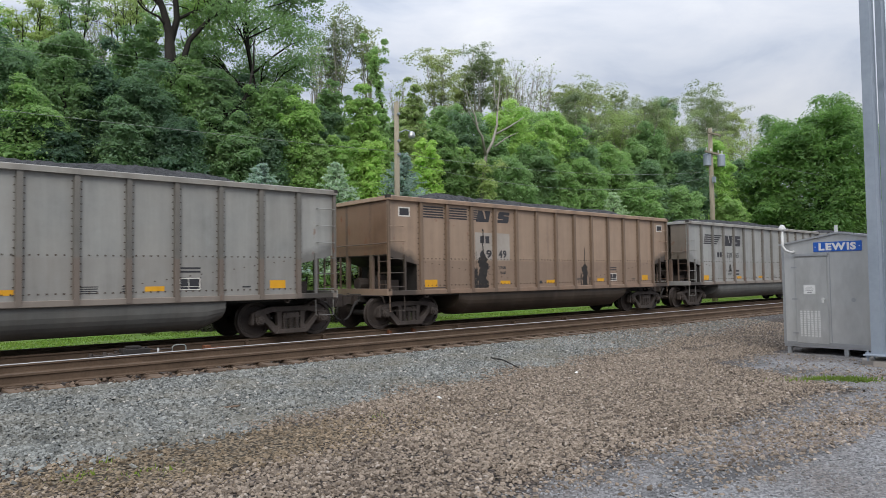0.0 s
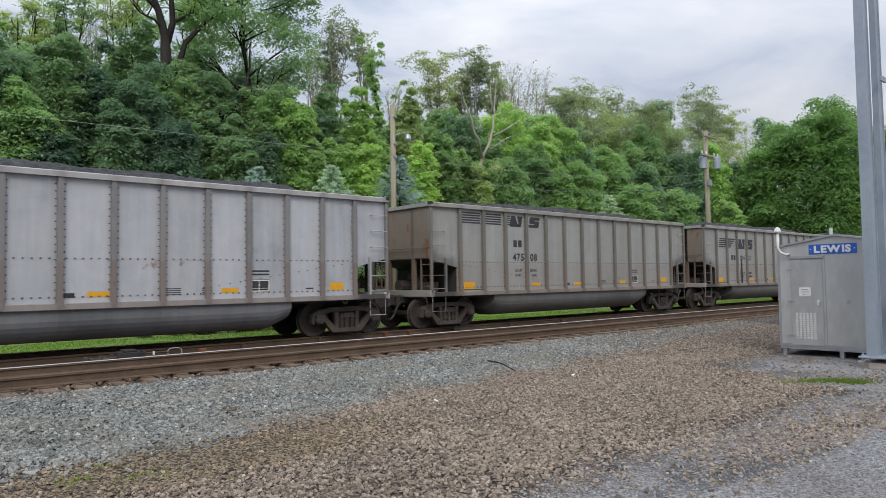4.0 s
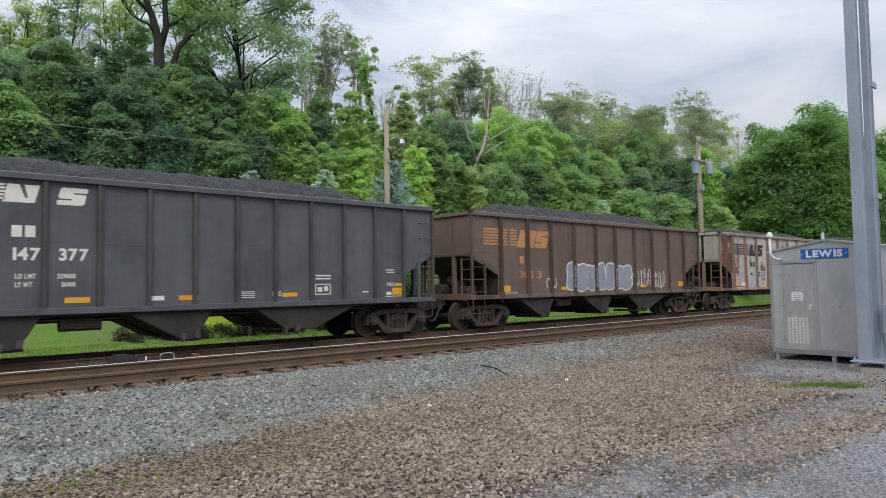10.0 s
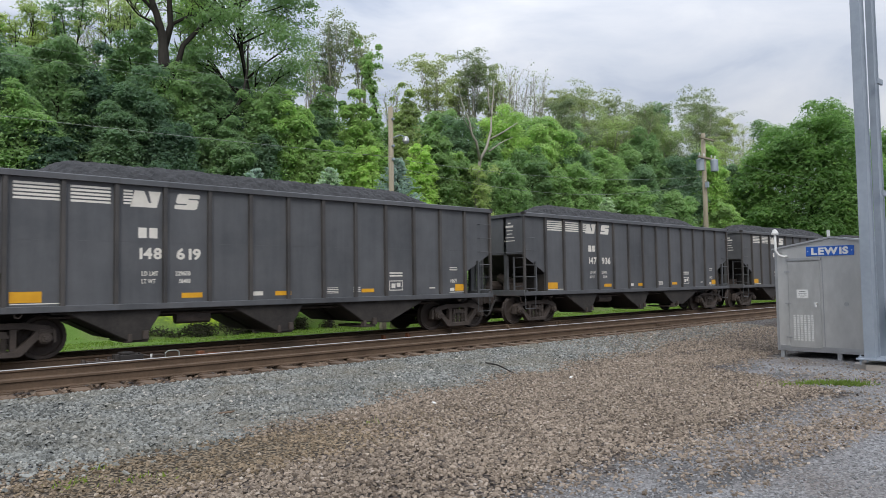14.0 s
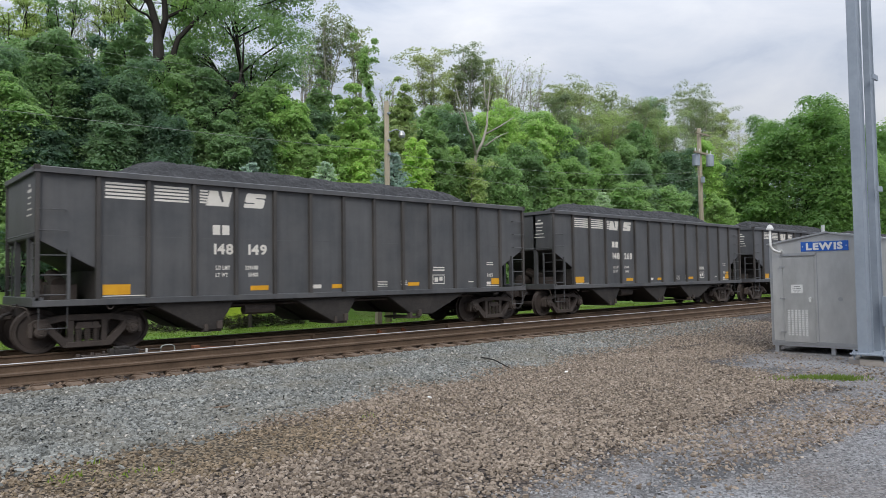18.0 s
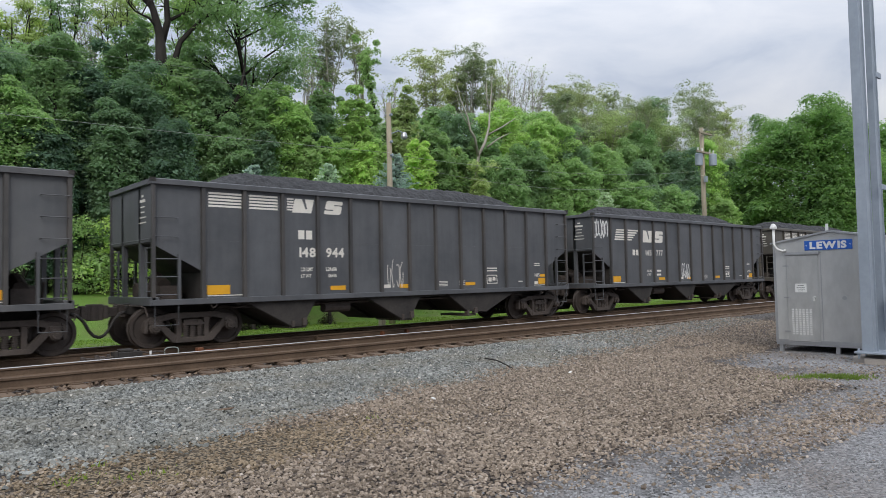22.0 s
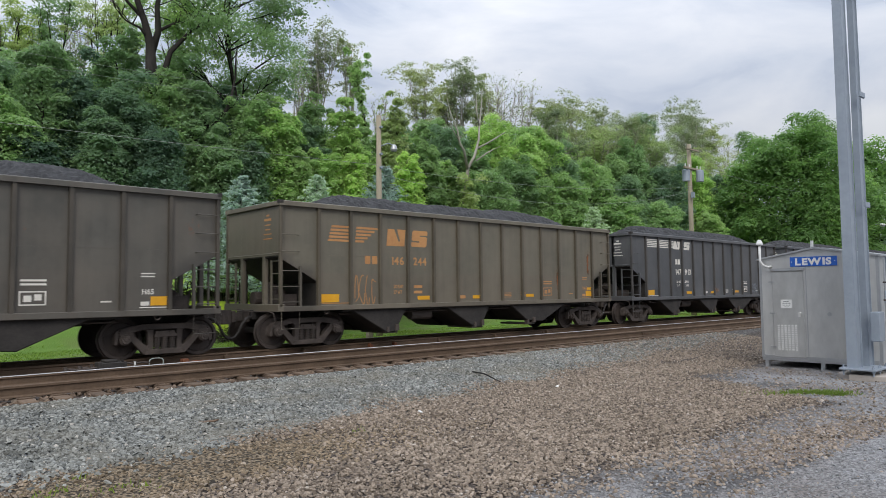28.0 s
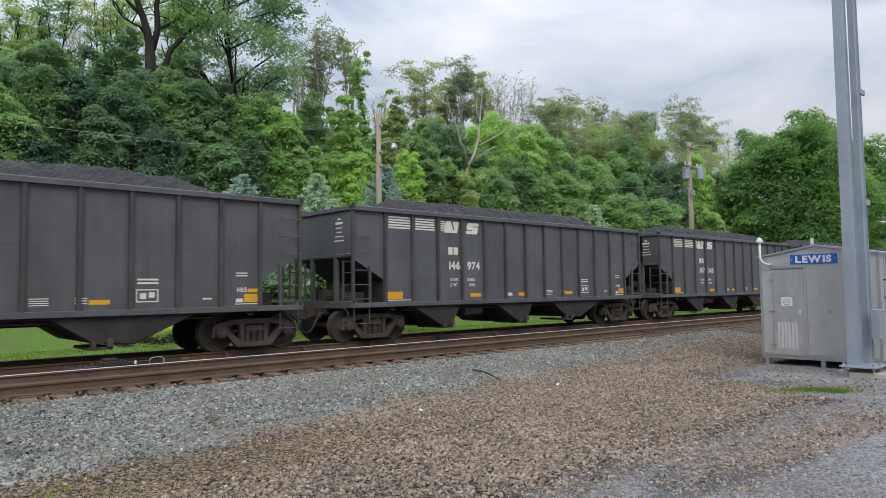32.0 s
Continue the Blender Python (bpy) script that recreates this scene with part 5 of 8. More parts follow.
# place in the train: (kind, colour, number, emblem)
CARS = {
    -21: ("T", GREY, "", ""), -20: ("T", GREY2, "", ""), -19: ("T", GREY, "", "split"), -18: ("T", BROWN, "69 49", "split"), -17: ("T", GREY2, "528 65", "slant"),
    -16: ("T", GREY, "480 51", "split"), -15: ("T", LIGHTGREY, "483 11", "split"), -14: ("T", GREY, "475 08", "split"), -13: ("T", GREY, "524 21", "slant"),
    -12: ("F", CREAMY, "42 247", "large"), -11: ("T", GREY2, "510 36", "slant"), -10: ("T", TAN, "466 19", "split"), -9: ("H", BLACK, "147 377", "split"),
    -8: ("B", OXIDE, "300 3", "large"), -7: ("F", RUSTY, "41 353", "large"), -6: ("H", BLACK, "146 740", "split"), -5: ("H", BLACK, "148 619", "split"),
    -4: ("H", BLACK, "147 936", "split"), -3: ("H", BLACK2, "", "split"), -2: ("H", BLACK2, "148 213", "split"), -1: ("H", BLACK2, "148 149", "split"),
    0: ("H", BLACK2, "148 268", "split"), 1: ("H", BLACK, "148 381", "split"), 2: ("H", BLACK2, "146 598", "split"), 3: ("H", BLACK, "148 944", "split"),
    4: ("H", BLACK, "145 777", "slant"), 5: ("H", BROWNBLACK, "146 585", "split"), 6: ("H", BLACK, "149 170", "split"), 7: ("H", BLACK, "147 514", "split"),
    8: ("H", BROWNBLACK, "146 536", "split"), 9: ("H", OLIVE, "146 244", "slant"), 10: ("H", BLACK2, "147 913", "split"), 11: ("H", BLACK, "146 394", "slant"),
    12: ("H", BLACK2, "147 091", "split"), 13: ("H", BLACK, "146 974", "split"), 14: ("H", BLACK, "147 345", "split"), 15: ("H", BLACK2, "", "split"),
    16: ("H", BLACK, "", "split"), 17: ("H", BLACK2, "", "split"), 18: ("H", BLACK, "", "split"),
}
COLOUR_WORDS = {BLACK: "black", BLACK2: "dusty black", BROWNBLACK: "brownish black", OLIVE: "olive-brown", GREY: "weathered grey", GREY2: "weathered light grey",
                LIGHTGREY: "pale grey", TAN: "tan-brown", BROWN: "rusty brown", CREAMY: "cream", RUSTY: "cream, heavily rust-streaked", OXIDE: "dark oxide-brown"}
TRAIN = {}


def dress(k, car, kind, colour, num, emblem):
    for ob in car.children_recursive:
        if ob.data and ob.data.materials and ob.data.materials[0] in (PAINT, PAINT_WIDE):
            ob.color = colour
            base = ob.name.split(".")[0]
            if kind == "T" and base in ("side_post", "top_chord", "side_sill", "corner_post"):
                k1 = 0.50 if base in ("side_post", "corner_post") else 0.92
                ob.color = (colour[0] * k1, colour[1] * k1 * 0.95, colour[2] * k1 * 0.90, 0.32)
            # hopper posts: shadow lines along them put into a darker colour, browned for rust
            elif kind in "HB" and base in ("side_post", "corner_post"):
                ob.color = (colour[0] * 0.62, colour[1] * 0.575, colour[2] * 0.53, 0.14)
            elif kind == "F" and colour != OXIDE and base in ("side_post", "corner_post", "end_sill", "end_post", "top_chord", "side_sill") and not (colour == RUSTY and base == "side_sill"):
                ob.color = (0.38, 0.31, 0.24, 0.30) if colour == CREAMY else (0.33, 0.215, 0.150, 0.46)
            if kind == "F" and base in ("side_ladder", "rung", "stirrup", "end_ladder", "end_handrail", "grab_iron"):
                ob.color = (0.16, 0.125, 0.10, 0.3)
            if colour == RUSTY and base == "side_sill":
                ob.color = (0.43, 0.345, 0.285, 0.42)
            if kind == "F" and base == "top_chord":
                ob.color = (0.23, 0.185, 0.15, 0.12)
            elif kind == "T" and base in ("end_post", "end_ladder", "end_handrail", "end_sheet"):
                ob.color = (0.13, 0.10, 0.08, 0.4) if base != "end_sheet" else (colour[0] * 0.62, colour[1] * 0.52, colour[2] * 0.45, 0.45)
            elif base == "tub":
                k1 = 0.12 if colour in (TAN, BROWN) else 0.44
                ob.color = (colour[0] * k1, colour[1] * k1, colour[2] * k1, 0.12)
        if ob.name.startswith("coal_load"):
            ob.data = (COAL_MESHES if kind in "HB" else COAL_LOW)[k % 3]
    word = COLOUR_WORDS[colour]
    car["label"] = {"T": f"{word} bathtub gondola car heaped with black coal", "H": f"{word} open hopper car heaped with black coal", "F": f"{word} ribbed gondola car heaped with black coal", "B": f"{word} ribbed hopper car heaped with black coal"}[kind]
    mat = CREAM if kind == "H" else INK
    if colour in (OLIVE, OXIDE):
        mat = ORANGE
    if emblem == "split":
        logo_split(car, num, mat)
    elif emblem == "slant":
        logo_slanted(car, num, mat)
    elif emblem == "large":
        logo_large(car, num, mat, 1.55 if colour != OXIDE else 0.6)
    if kind == "H":
        mark(car, "class_mark", lettering({4: "HP29R", -5: "H69"}.get(k, "H65"), 0.11, 12.84, 1.46, -SHEET - 0.005, 0.40 if k == 4 else 0.26), mat)
    if k in (6, 7):
        reflectors(car, [(1.27, 1.50, 0.50, 0.12), (4.62, 1.62, 0.40, 0.09)])
    if kind == "H" and k % 3 == 0:
        reflectors(car, [(13.12, 1.45, 0.32, 0.09)])
    reflectors(car, HOP_REF if kind == "H" else GON_REF)
    small_print(car, mat if kind == "H" else (CREAM if colour == OXIDE else INK), kind == "H")


PITCH = 16.18
RUN = [(0.0, 302.62), (1.5, 278.98), (3.5, 247.56), (5.6, 214.49), (6.6, 198.47), (7.6, 182.59), (8.6, 166.65), (10.0, 144.60), (12.7, 102.24), (16.9, 36.48), (19.0, 3.58), (25.0, -90.09), (32.0, -199.43)]
SHIFT = {-18: 0.12, -17: 0.20, -16: 0.12, -13: 0.15, -12: 0.06, -11: 0.10, -10: 0.12, -9: 0.02, -7: 0.45, -6: 0.42, -5: 0.30, -4: 0.28, -3: 0.20, -2: 0.04}


def build_train():
    first = {"H": HOPPER, "T": TUB_GON, "F": FLAT_GON, "B": RIB_HOP}
    plain = dict(first)
    spare = {k: None for k in first}
    for k in sorted(CARS):
        kind = CARS[k][0]
        if spare[kind] is None:
            spare[kind] = k
            continue
        TRAIN[k] = copy_thing(plain[kind], pose(k * PITCH, 17.04, 0))
    for kind, k in spare.items():
        TRAIN[k] = first[kind]
        TRAIN[k].matrix_basis = pose(k * PITCH, 17.04, 0)
    for k, (kind, colour, num, emblem) in CARS.items():
        dress(k, TRAIN[k], kind, colour, num, emblem)


build_train()
# what sets single cars apart
streak(TRAIN[-18], 3.78, 1.13, 3.0, 0.42, 1)
streak(TRAIN[-18], 9.0, 1.13, 2.5, 0.30, 2)
streak(TRAIN[-13], 3.75, 1.13, 3.2, 0.16, 3)
streak(TRAIN[-13], 9.1, 1.13, 2.7, 0.38, 4)
streak(TRAIN[-17], 3.9, 1.6, 2.2, 0.12, 5)
streak(TRAIN[-16], 9.2, 1.25, 1.95, 0.14, 6)
for x, z, w, h in ((7.85, 2.75, 1.15, 1.7), (8.95, 2.85, 1.0, 1.5), (9.15, 1.9, 0.9, 1.7), (8.85, 1.7, 0.6, 1.2)):
    stain(TRAIN[-11], x, z, w, h, SOFT_SOOT)
for x0, x1 in ((3.45, 4.20), (4.36, 5.02)):
    for k in (-18, -10):
        mark(TRAIN[k], "number_panel", patch_geo(x0, x1, 2.0, 2.88, y=-SHEET - 0.003), PALE_PATCH, "pale patch behind the car number")
for k in (-18, -10):
    for a in (0.42, 13.85):
        mark(TRAIN[k], "tag_frame", patch_geo(a, a + 0.42, 3.24, 3.52, y=-SHEET - 0.004), CREAM)
        mark(TRAIN[k], "tag_plate", patch_geo(a + 0.04, a + 0.38, 3.28, 3.48, y=-SHEET - 0.008), INK)
for k in (-12, -7):
    g = lettering("TOP", 0.30, 12.08, 3.02, -SHEET - 0.006, 0.80).moved(lettering("GON", 0.30, 12.12, 2.58, -SHEET - 0.006, 0.80))
    g.v = [(x + 0.20 * (z - 2.58), y, z) for x, y, z in g.v]
    mark(TRAIN[k], "lettering", g, INK, "black stencilled slanted words")
scrawl(TRAIN[2], 2.35, 3.1, 1.45, 1.85, 4, 14, GALV, 0.012)
scrawl(TRAIN[2], 6.5, 7.3, 1.45, 1.9, 4, 15, GALV, 0.012)
scrawl(TRAIN[3], 6.5, 7.1, 1.3, 1.95, 4, 16, CREAM, 0.010)
scrawl(TRAIN[4], 0.1, 1.0, 2.95, 3.55, 5, 17, WHITE, 0.03)
scrawl(TRAIN[4], 6.5, 7.2, 1.3, 1.85, 4, 18, WHITE, 0.025)
scrawl(TRAIN[9], 2.3, 3.1, 1.15, 1.85, 4, 19, ORANGE, 0.012)
for k in range(1, 11):
    stain(TRAIN[-12], 0.07 + 1.322 * k, 1.32, 0.60, 0.85, SOFT_STAIN)
for x, z, w, h in ((6.72, 1.35, 0.55, 0.70), (9.30, 1.40, 0.50, 0.75), (10.6, 1.30, 0.45, 0.5), (3.95, 1.35, 0.50, 0.60), (5.30, 3.40, 0.36, 0.7)):
    stain(TRAIN[-12], x, z, w, h, SOFT_RUST, 0.0035)
for x, z, w, h in ((7.42, 1.85, 0.46, 1.35), (7.74, 1.88, 0.40, 1.15), (8.52, 1.98, 0.34, 0.70), (10.42, 1.90, 0.30, 0.80), (11.30, 1.78, 0.40, 0.85), (11.58, 1.80, 0.32, 0.80), (4.62, 1.92, 0.46, 1.15),
                   (4.92, 1.85, 0.40, 1.00), (1.72, 1.95, 0.60, 1.25), (1.98, 2.95, 0.34, 1.40), (7.42, 3.05, 0.20, 1.10), (9.95, 3.0, 0.28, 1.30), (13.05, 1.75, 0.30, 1.00), (5.95, 1.55, 0.18, 1.00)):
    stain(TRAIN[-7], x, z, w, h, SOFT_RUST)
for x, z, w, h in ((7.55, 1.85, 1.20, 1.9), (4.75, 1.9, 1.05, 1.8), (11.4, 1.8, 1.1, 1.7), (1.95, 2.3, 1.1, 2.6), (10.0, 2.6, 1.0, 2.2), (3.35, 2.5, 0.7, 1.1), (5.9, 1.9, 0.8, 1.8), (8.6, 1.7, 0.7, 1.6), (12.6, 2.3, 1.0, 2.2),
                   (6.0, 1.10, 4.0, 0.36), (10.4, 1.10, 4.6, 0.36), (2.9, 1.10, 3.4, 0.34), (13.4, 2.4, 0.8, 2.2)):
    stain(TRAIN[-7], x, z, w, h, SOFT_STAIN, 0.0012)
stain(TRAIN[-7], 8.95, 1.95, 0.34, 1.8, SOFT_SOOT)
rust_end = [(0.10, 2.40), (0.5, 2.16), (0.95, 1.92), (1.30, 1.80), (1.33, 2.4), (1.30, 3.1), (1.32, 3.66), (0.9, 3.62), (0.6, 3.67), (0.3, 3.60), (0.10, 3.66), (0.13, 3.0)]
g = Geo()
g.v, g.f = [(x, -SHEET - 0.004, z) for x, z in rust_end], [tuple(range(len(rust_end)))]
mark(TRAIN[-7], "rust_stain", g, RUST_SHEET, "rusted-through end panel")
for x, z, w, h in ((0.34, 3.1, 0.30, 1.3), (0.95, 3.1, 0.36, 1.3), (1.18, 2.9, 0.26, 1.4)):
    stain(TRAIN[-7], x, z, w, h, SOFT_CREAM, 0.0055)
mark(TRAIN[-7], "number_panel", patch_geo(3.04, 4.03, 1.13, 1.42, y=-SHEET - 0.003), BLUE_PATCH, "pale blue stencil panel")
mark(TRAIN[-7], "load_limit", lettering("LD LMT", 0.085, 3.10, 1.30, -SHEET - 0.007, 0.36), GALV)
mark(TRAIN[-7], "load_limit", lettering("LT WT", 0.085, 3.10, 1.16, -SHEET - 0.007, 0.32), GALV)
mark(TRAIN[-7], "load_limit", lettering("55180", 0.085, 3.66, 1.16, -SHEET - 0.007, 0.30), GALV)
for a, b in ((3.20, 3.84), (4.10, 5.02)):
    mark(TRAIN[-7], "number_panel", patch_geo(a, b, 1.60, 1.95, y=-SHEET - 0.0035), BLUE_PATCH, "pale blue patch behind the car number")
mark(TRAIN[-7], "patch_panel", patch_geo(2.30, 2.76, 1.20, 1.38, y=-SHEET - 0.006, cut=0.02), WHITE, "white overpainted patch")
for n in range(9):
    streak(TRAIN[-12], 2.78 + 1.32 * n, 1.13, 1.45 + 0.12 * (n % 3), 0.16, 70 + n, RUST)
# graffiti
THIN_POSTS = [(1.17 + 1.0225 * i, 0.03) for i in range(13)]
WIDE_POSTS = [(x, 0.06) for x in (1.40, 2.74, 4.0, 5.34, 6.68, 7.97, 9.31, 10.64, 11.96, 13.22)]
scrawl(TRAIN[1], 2.32, 2.98, 1.40, 1.85, 2, 11, CREAM, 0.018)
scrawl(TRAIN[1], 2.40, 2.90, 1.42, 1.72, 4, 31, CREAM, 0.012)
spray_blocks(TRAIN[1], 5.35, 9.35, 1.16, 1.92, (5, 6, 7, 5, 6, 5, 7), PALE_SPRAY, SOOT, CREAM, 12, THIN_POSTS, False, 1.22)
spray_blocks(TRAIN[1], 4.85, 5.4, 1.15, 1.42, (4,), CREAM, SOOT, CREAM, 13, THIN_POSTS)
scrawl(TRAIN[1], 9.5, 10.1, 1.2, 1.6, 3, 13, CREAM, 0.03)
scrawl(TRAIN[1], 10.9, 12.0, 1.18, 1.5, 3, 33, CREAM, 0.022)
spray_blocks(TRAIN[11], 5.42, 8.0, 1.15, 2.08, (6, 2, 5, 7), PALE_SPRAY, SOOT, WHITE, 20, THIN_POSTS, False, 1.06)
spray_blocks(TRAIN[11], 8.35, 12.0, 1.15, 2.08, (7, 4, 6, 5), PALE_SPRAY, SOOT, WHITE, 21, THIN_POSTS, False, 1.10)
for n, (x0, x1, z0, z1, k, mat, w) in enumerate(((1.30, 1.95, 3.0, 3.5, 3, OLIVE_PAINT, 0.016), (1.30, 2.1, 2.5, 2.95, 4, OLIVE_PAINT, 0.018), (1.30, 2.1, 2.1, 2.45, 3, OLIVE_PAINT, 0.018), (1.35, 2.0, 1.45, 2.05, 2, OLIVE_PAINT, 0.018),
                                                (0.25, 0.85, 2.75, 3.4, 4, RED_PAINT, 0.016), (2.48, 3.15, 1.25, 1.55, 4, RED_PAINT, 0.022), (2.65, 3.1, 1.55, 1.85, 3, RED_PAINT, 0.018),
                                                (3.62, 4.2, 1.62, 1.86, 3, STAIN, 0.026), (3.5, 4.25, 1.18, 1.38, 5, WHITE, 0.010), (3.55, 3.95, 1.40, 1.55, 2, WHITE, 0.008), (4.5, 4.95, 1.50, 1.95, 4, WHITE, 0.012), (4.48, 4.98, 1.28, 1.50, 5, WHITE, 0.012),
                                                (12.40, 13.05, 1.86, 2.02, 5, WHITE, 0.011), (12.32, 13.25, 1.70, 1.82, 8, WHITE, 0.011), (12.34, 13.20, 1.54, 1.66, 7, WHITE, 0.011), (12.38, 13.28, 1.38, 1.50, 8, WHITE, 0.011), (12.5, 13.1, 1.16, 1.34, 4, WHITE, 0.013),
                                                (13.42, 14.40, 3.02, 3.42, 5, WHITE, 0.016), (13.50, 14.30, 2.68, 2.98, 4, WHITE, 0.016), (13.55, 13.95, 2.22, 2.62, 2, WHITE, 0.014))):
    scrawl(TRAIN[11], x0, x1, z0, z1, k, 200 + n, mat, w)
mark(TRAIN[11], "graffiti", lettering("2K19", 0.20, 2.34, 1.92, -SHEET - 0.010, 0.66), CREAM, "pale sprayed date")
spray_blocks(TRAIN[-8], 4.86, 8.9, 1.14, 2.15, (4, 1, 3, 0, 2, 4, 1), LILAC, GALV, WHITE, 27, WIDE_POSTS, True, 1.22)
stain(TRAIN[-8], 5.45, 1.85, 0.42, 0.38, SOFT_STAIN)
scrawl(TRAIN[-8], 3.72, 4.32, 1.32, 1.62, 3, 28, WHITE, 0.018)
scrawl(TRAIN[-8], 8.75, 9.25, 1.3, 1.8, 4, 29, WHITE, 0.014)
scrawl(TRAIN[-8], 9.45, 10.5, 1.35, 1.95, 6, 30, WHITE, 0.016)
scrawl(TRAIN[-8], 10.8, 11.6, 1.25, 1.85, 5, 32, WHITE, 0.016)
# stains on single cars
stain(TRAIN[-15], 2.85, 1.90, 0.62, 0.32, SOFT_STAIN)
stain(TRAIN[-15], 8.15, 1.90, 0.66, 0.34, SOFT_STAIN)
stain(TRAIN[-15], 8.80, 1.93, 0.16, 0.26, SOFT_SOOT)
stain(TRAIN[-15], 2.0, 1.98, 0.30, 0.12, SOFT_STAIN)
stain(TRAIN[10], 7.5, 1.36, 0.86, 0.36, SOFT_STAIN)
stain(TRAIN[10], 10.72, 1.28, 0.60, 0.16, SOFT_STAIN)
scrawl(TRAIN[10], 11.5, 12.2, 1.2, 1.65, 5, 41, GALV, 0.008)
for ob in TRAIN[-2].children:
    if ob.name.startswith("hopper_bay"):
        ob.material_slots[0].link = "OBJECT"
        ob.material_slots[0].material = RUSTY_UNDER
        ob["label"] = "rust-stained sloped discharge hopper"
stain(TRAIN[9], 11.35, 1.75, 0.26, 1.3, SOFT_RUST)
stain(TRAIN[9], 13.2, 2.45, 0.16, 1.2, SOFT_RUST)
stain(TRAIN[-2], 4.05, 1.33, 0.72, 0.26, SOFT_CREAM)

# ---- equipment hut beside the track ----
def build_hut():
    """Gabled aluminium signal hut. Its front faces the camera along -x; y runs from 4.27 to 6.66."""
    x0, x1, ya, yb, z0, z1, za = 16.0, 18.6, 4.27, 6.66, -0.14, 2.07, 2.27
    hut = thing("equipment_hut", "grey aluminium signal equipment hut on short legs", "hut")
    t = 0.04
    ym = (ya + yb) / 2
    g = Geo().prism([(ya, z0), (yb, z0), (yb, z1), (ym, za), (ya, z1)], "x", x0, x0 + t)
    part("front_wall", g, ALU, hut)
    g = Geo().prism([(ya, z0), (yb, z0), (yb, z1), (ym, za), (ya, z1)], "x", x1 - t, x1)
    part("back_wall", g, ALU, hut)
    for y in (ya, yb - t):
        g = Geo().box(x0 + t, x1 - t, y, y + t, z0, z1)
        w = part("side_wall", g, ALU, hut)
        if y == ya:
            for k in range(6):
                g = Geo().box(x0 + 0.3 + 0.42 * k, x0 + 0.33 + 0.42 * k, ya - 0.012, ya, z0 + 0.05, z1 - 0.06)
                part("wall_rib", g, ALU2, w)
    for s in (-1, 1):
        ye = ym + s * ((yb - ya) / 2 + 0.05)
        zs = z1 - 0.008
        g = Geo().prism([(ym, za + 0.005), (ye, zs), (ye, zs + 0.035), (ym, za + 0.045)], "x", x0 - 0.05, x1 + 0.05)
        part("roof_panel", g, ALU2, hut)
    g = Geo().box(x0, x1, ya, yb, z0 - 0.05, z0)
    part("floor_pan", g, ALU2, hut)
    for x in (x0 + 0.02, x1 - 0.12):
        for y in (ya + 0.05, ym - 0.1, yb - 0.13):
            part("leg", Geo().box(x, x + 0.08, y, y + 0.08, -0.36, z0 - 0.05), ALU2, hut)
    for y in (ya - 0.006, yb - 0.05):
        part("corner_trim", Geo().box(x0 - 0.006, x0 + 0.05, y, y + 0.056, z0, z1 - 0.01), ALU2, hut)
    part("base_trim", Geo().box(x0 - 0.012, x0, ya + 0.06, yb - 0.06, z0, z0 + 0.07), ALU2, hut)
    for y in (4.78, 5.66):
        part("panel_seam", Geo().box(x0 - 0.005, x0, y, y + 0.018, z0 + 0.08, z1 - 0.06), ALU2, hut)
    # door
    d0, d1, dz0, dz1 = 5.72, 6.38, -0.10, 1.79
    door = part("door", Geo().box(x0 - 0.028, x0 - 0.004, d0, d1, dz0, dz1), ALU, hut, bevel=0.006)
    part("drip_rail", Geo().box(x0 - 0.05, x0 - 0.004, d0 - 0.03, d1 + 0.03, dz1 + 0.02, dz1 + 0.075), ALU2, hut)
    for z in (0.10, 0.85, 1.55):
        g = Geo().box(x0 - 0.045, x0 - 0.028, d1 - 0.05, d1 + 0.07, z, z + 0.03)
        part("hinge", g, ALU2, door)
    g = Geo().cyl((x0 - 0.075, d0 + 0.09, 0.87), (x0 - 0.028, d0 + 0.09, 0.87), 0.028, 12)
    g.box(x0 - 0.07, x0 - 0.045, d0 + 0.07, d0 + 0.11, 0.79, 0.87)
    part("lock", g, WHITE, door, "small padlock and hasp")
    # pressed vent: six columns of slots
    for i in range(6):
        g = Geo()
        y = d0 + 0.16 + i * 0.074
        for k in range(12):
            z = 0.05 + k * 0.0480
            g.box(x0 - 0.034, x0 - 0.028, y, y + 0.042, z, z + 0.031)
        part("vent_louvre", g, WHITE, door, "pale slotted vent strip")
    part("notice", Geo().box(x0 - 0.033, x0 - 0.028, 5.965, 6.205, 0.98, 1.17), WHITE, door, "small white notice")
    g = Geo()
    for i, w in enumerate((0.13, 0.18, 0.16, 0.10)):
        g.box(x0 - 0.0345, x0 - 0.033, 6.085 - w / 2, 6.085 + w / 2, 1.125 - i * 0.04, 1.133 - i * 0.04)
    part("notice_lines", g, INK, door)
    part("blank_cap", Geo().cyl((x0 - 0.014, 5.22, 0.86), (x0, 5.22, 0.86), 0.045, 16), ALU2, hut)
    # name board, held by two screws
    s0, s1 = 5.03, 5.98
    board = part("name_board", Geo().box(x0 - 0.02, x0 - 0.002, s0, s1, 1.895, 2.105), BLUE, hut, "blue board with white capital letters", bevel=0.004)
    g = lettering("LEWIS", 0.138, -5.875, 1.932, x0 - 0.022, 0.74, "x", 0.052)
    mark(board, "lettering", g, WHITE)
    for y in (s0 + 0.04, s1 - 0.04):
        part("screw", Geo().cyl((x0 - 0.026, y, 2.0), (x0 - 0.02, y, 2.0), 0.011, 8), WHITE, board)
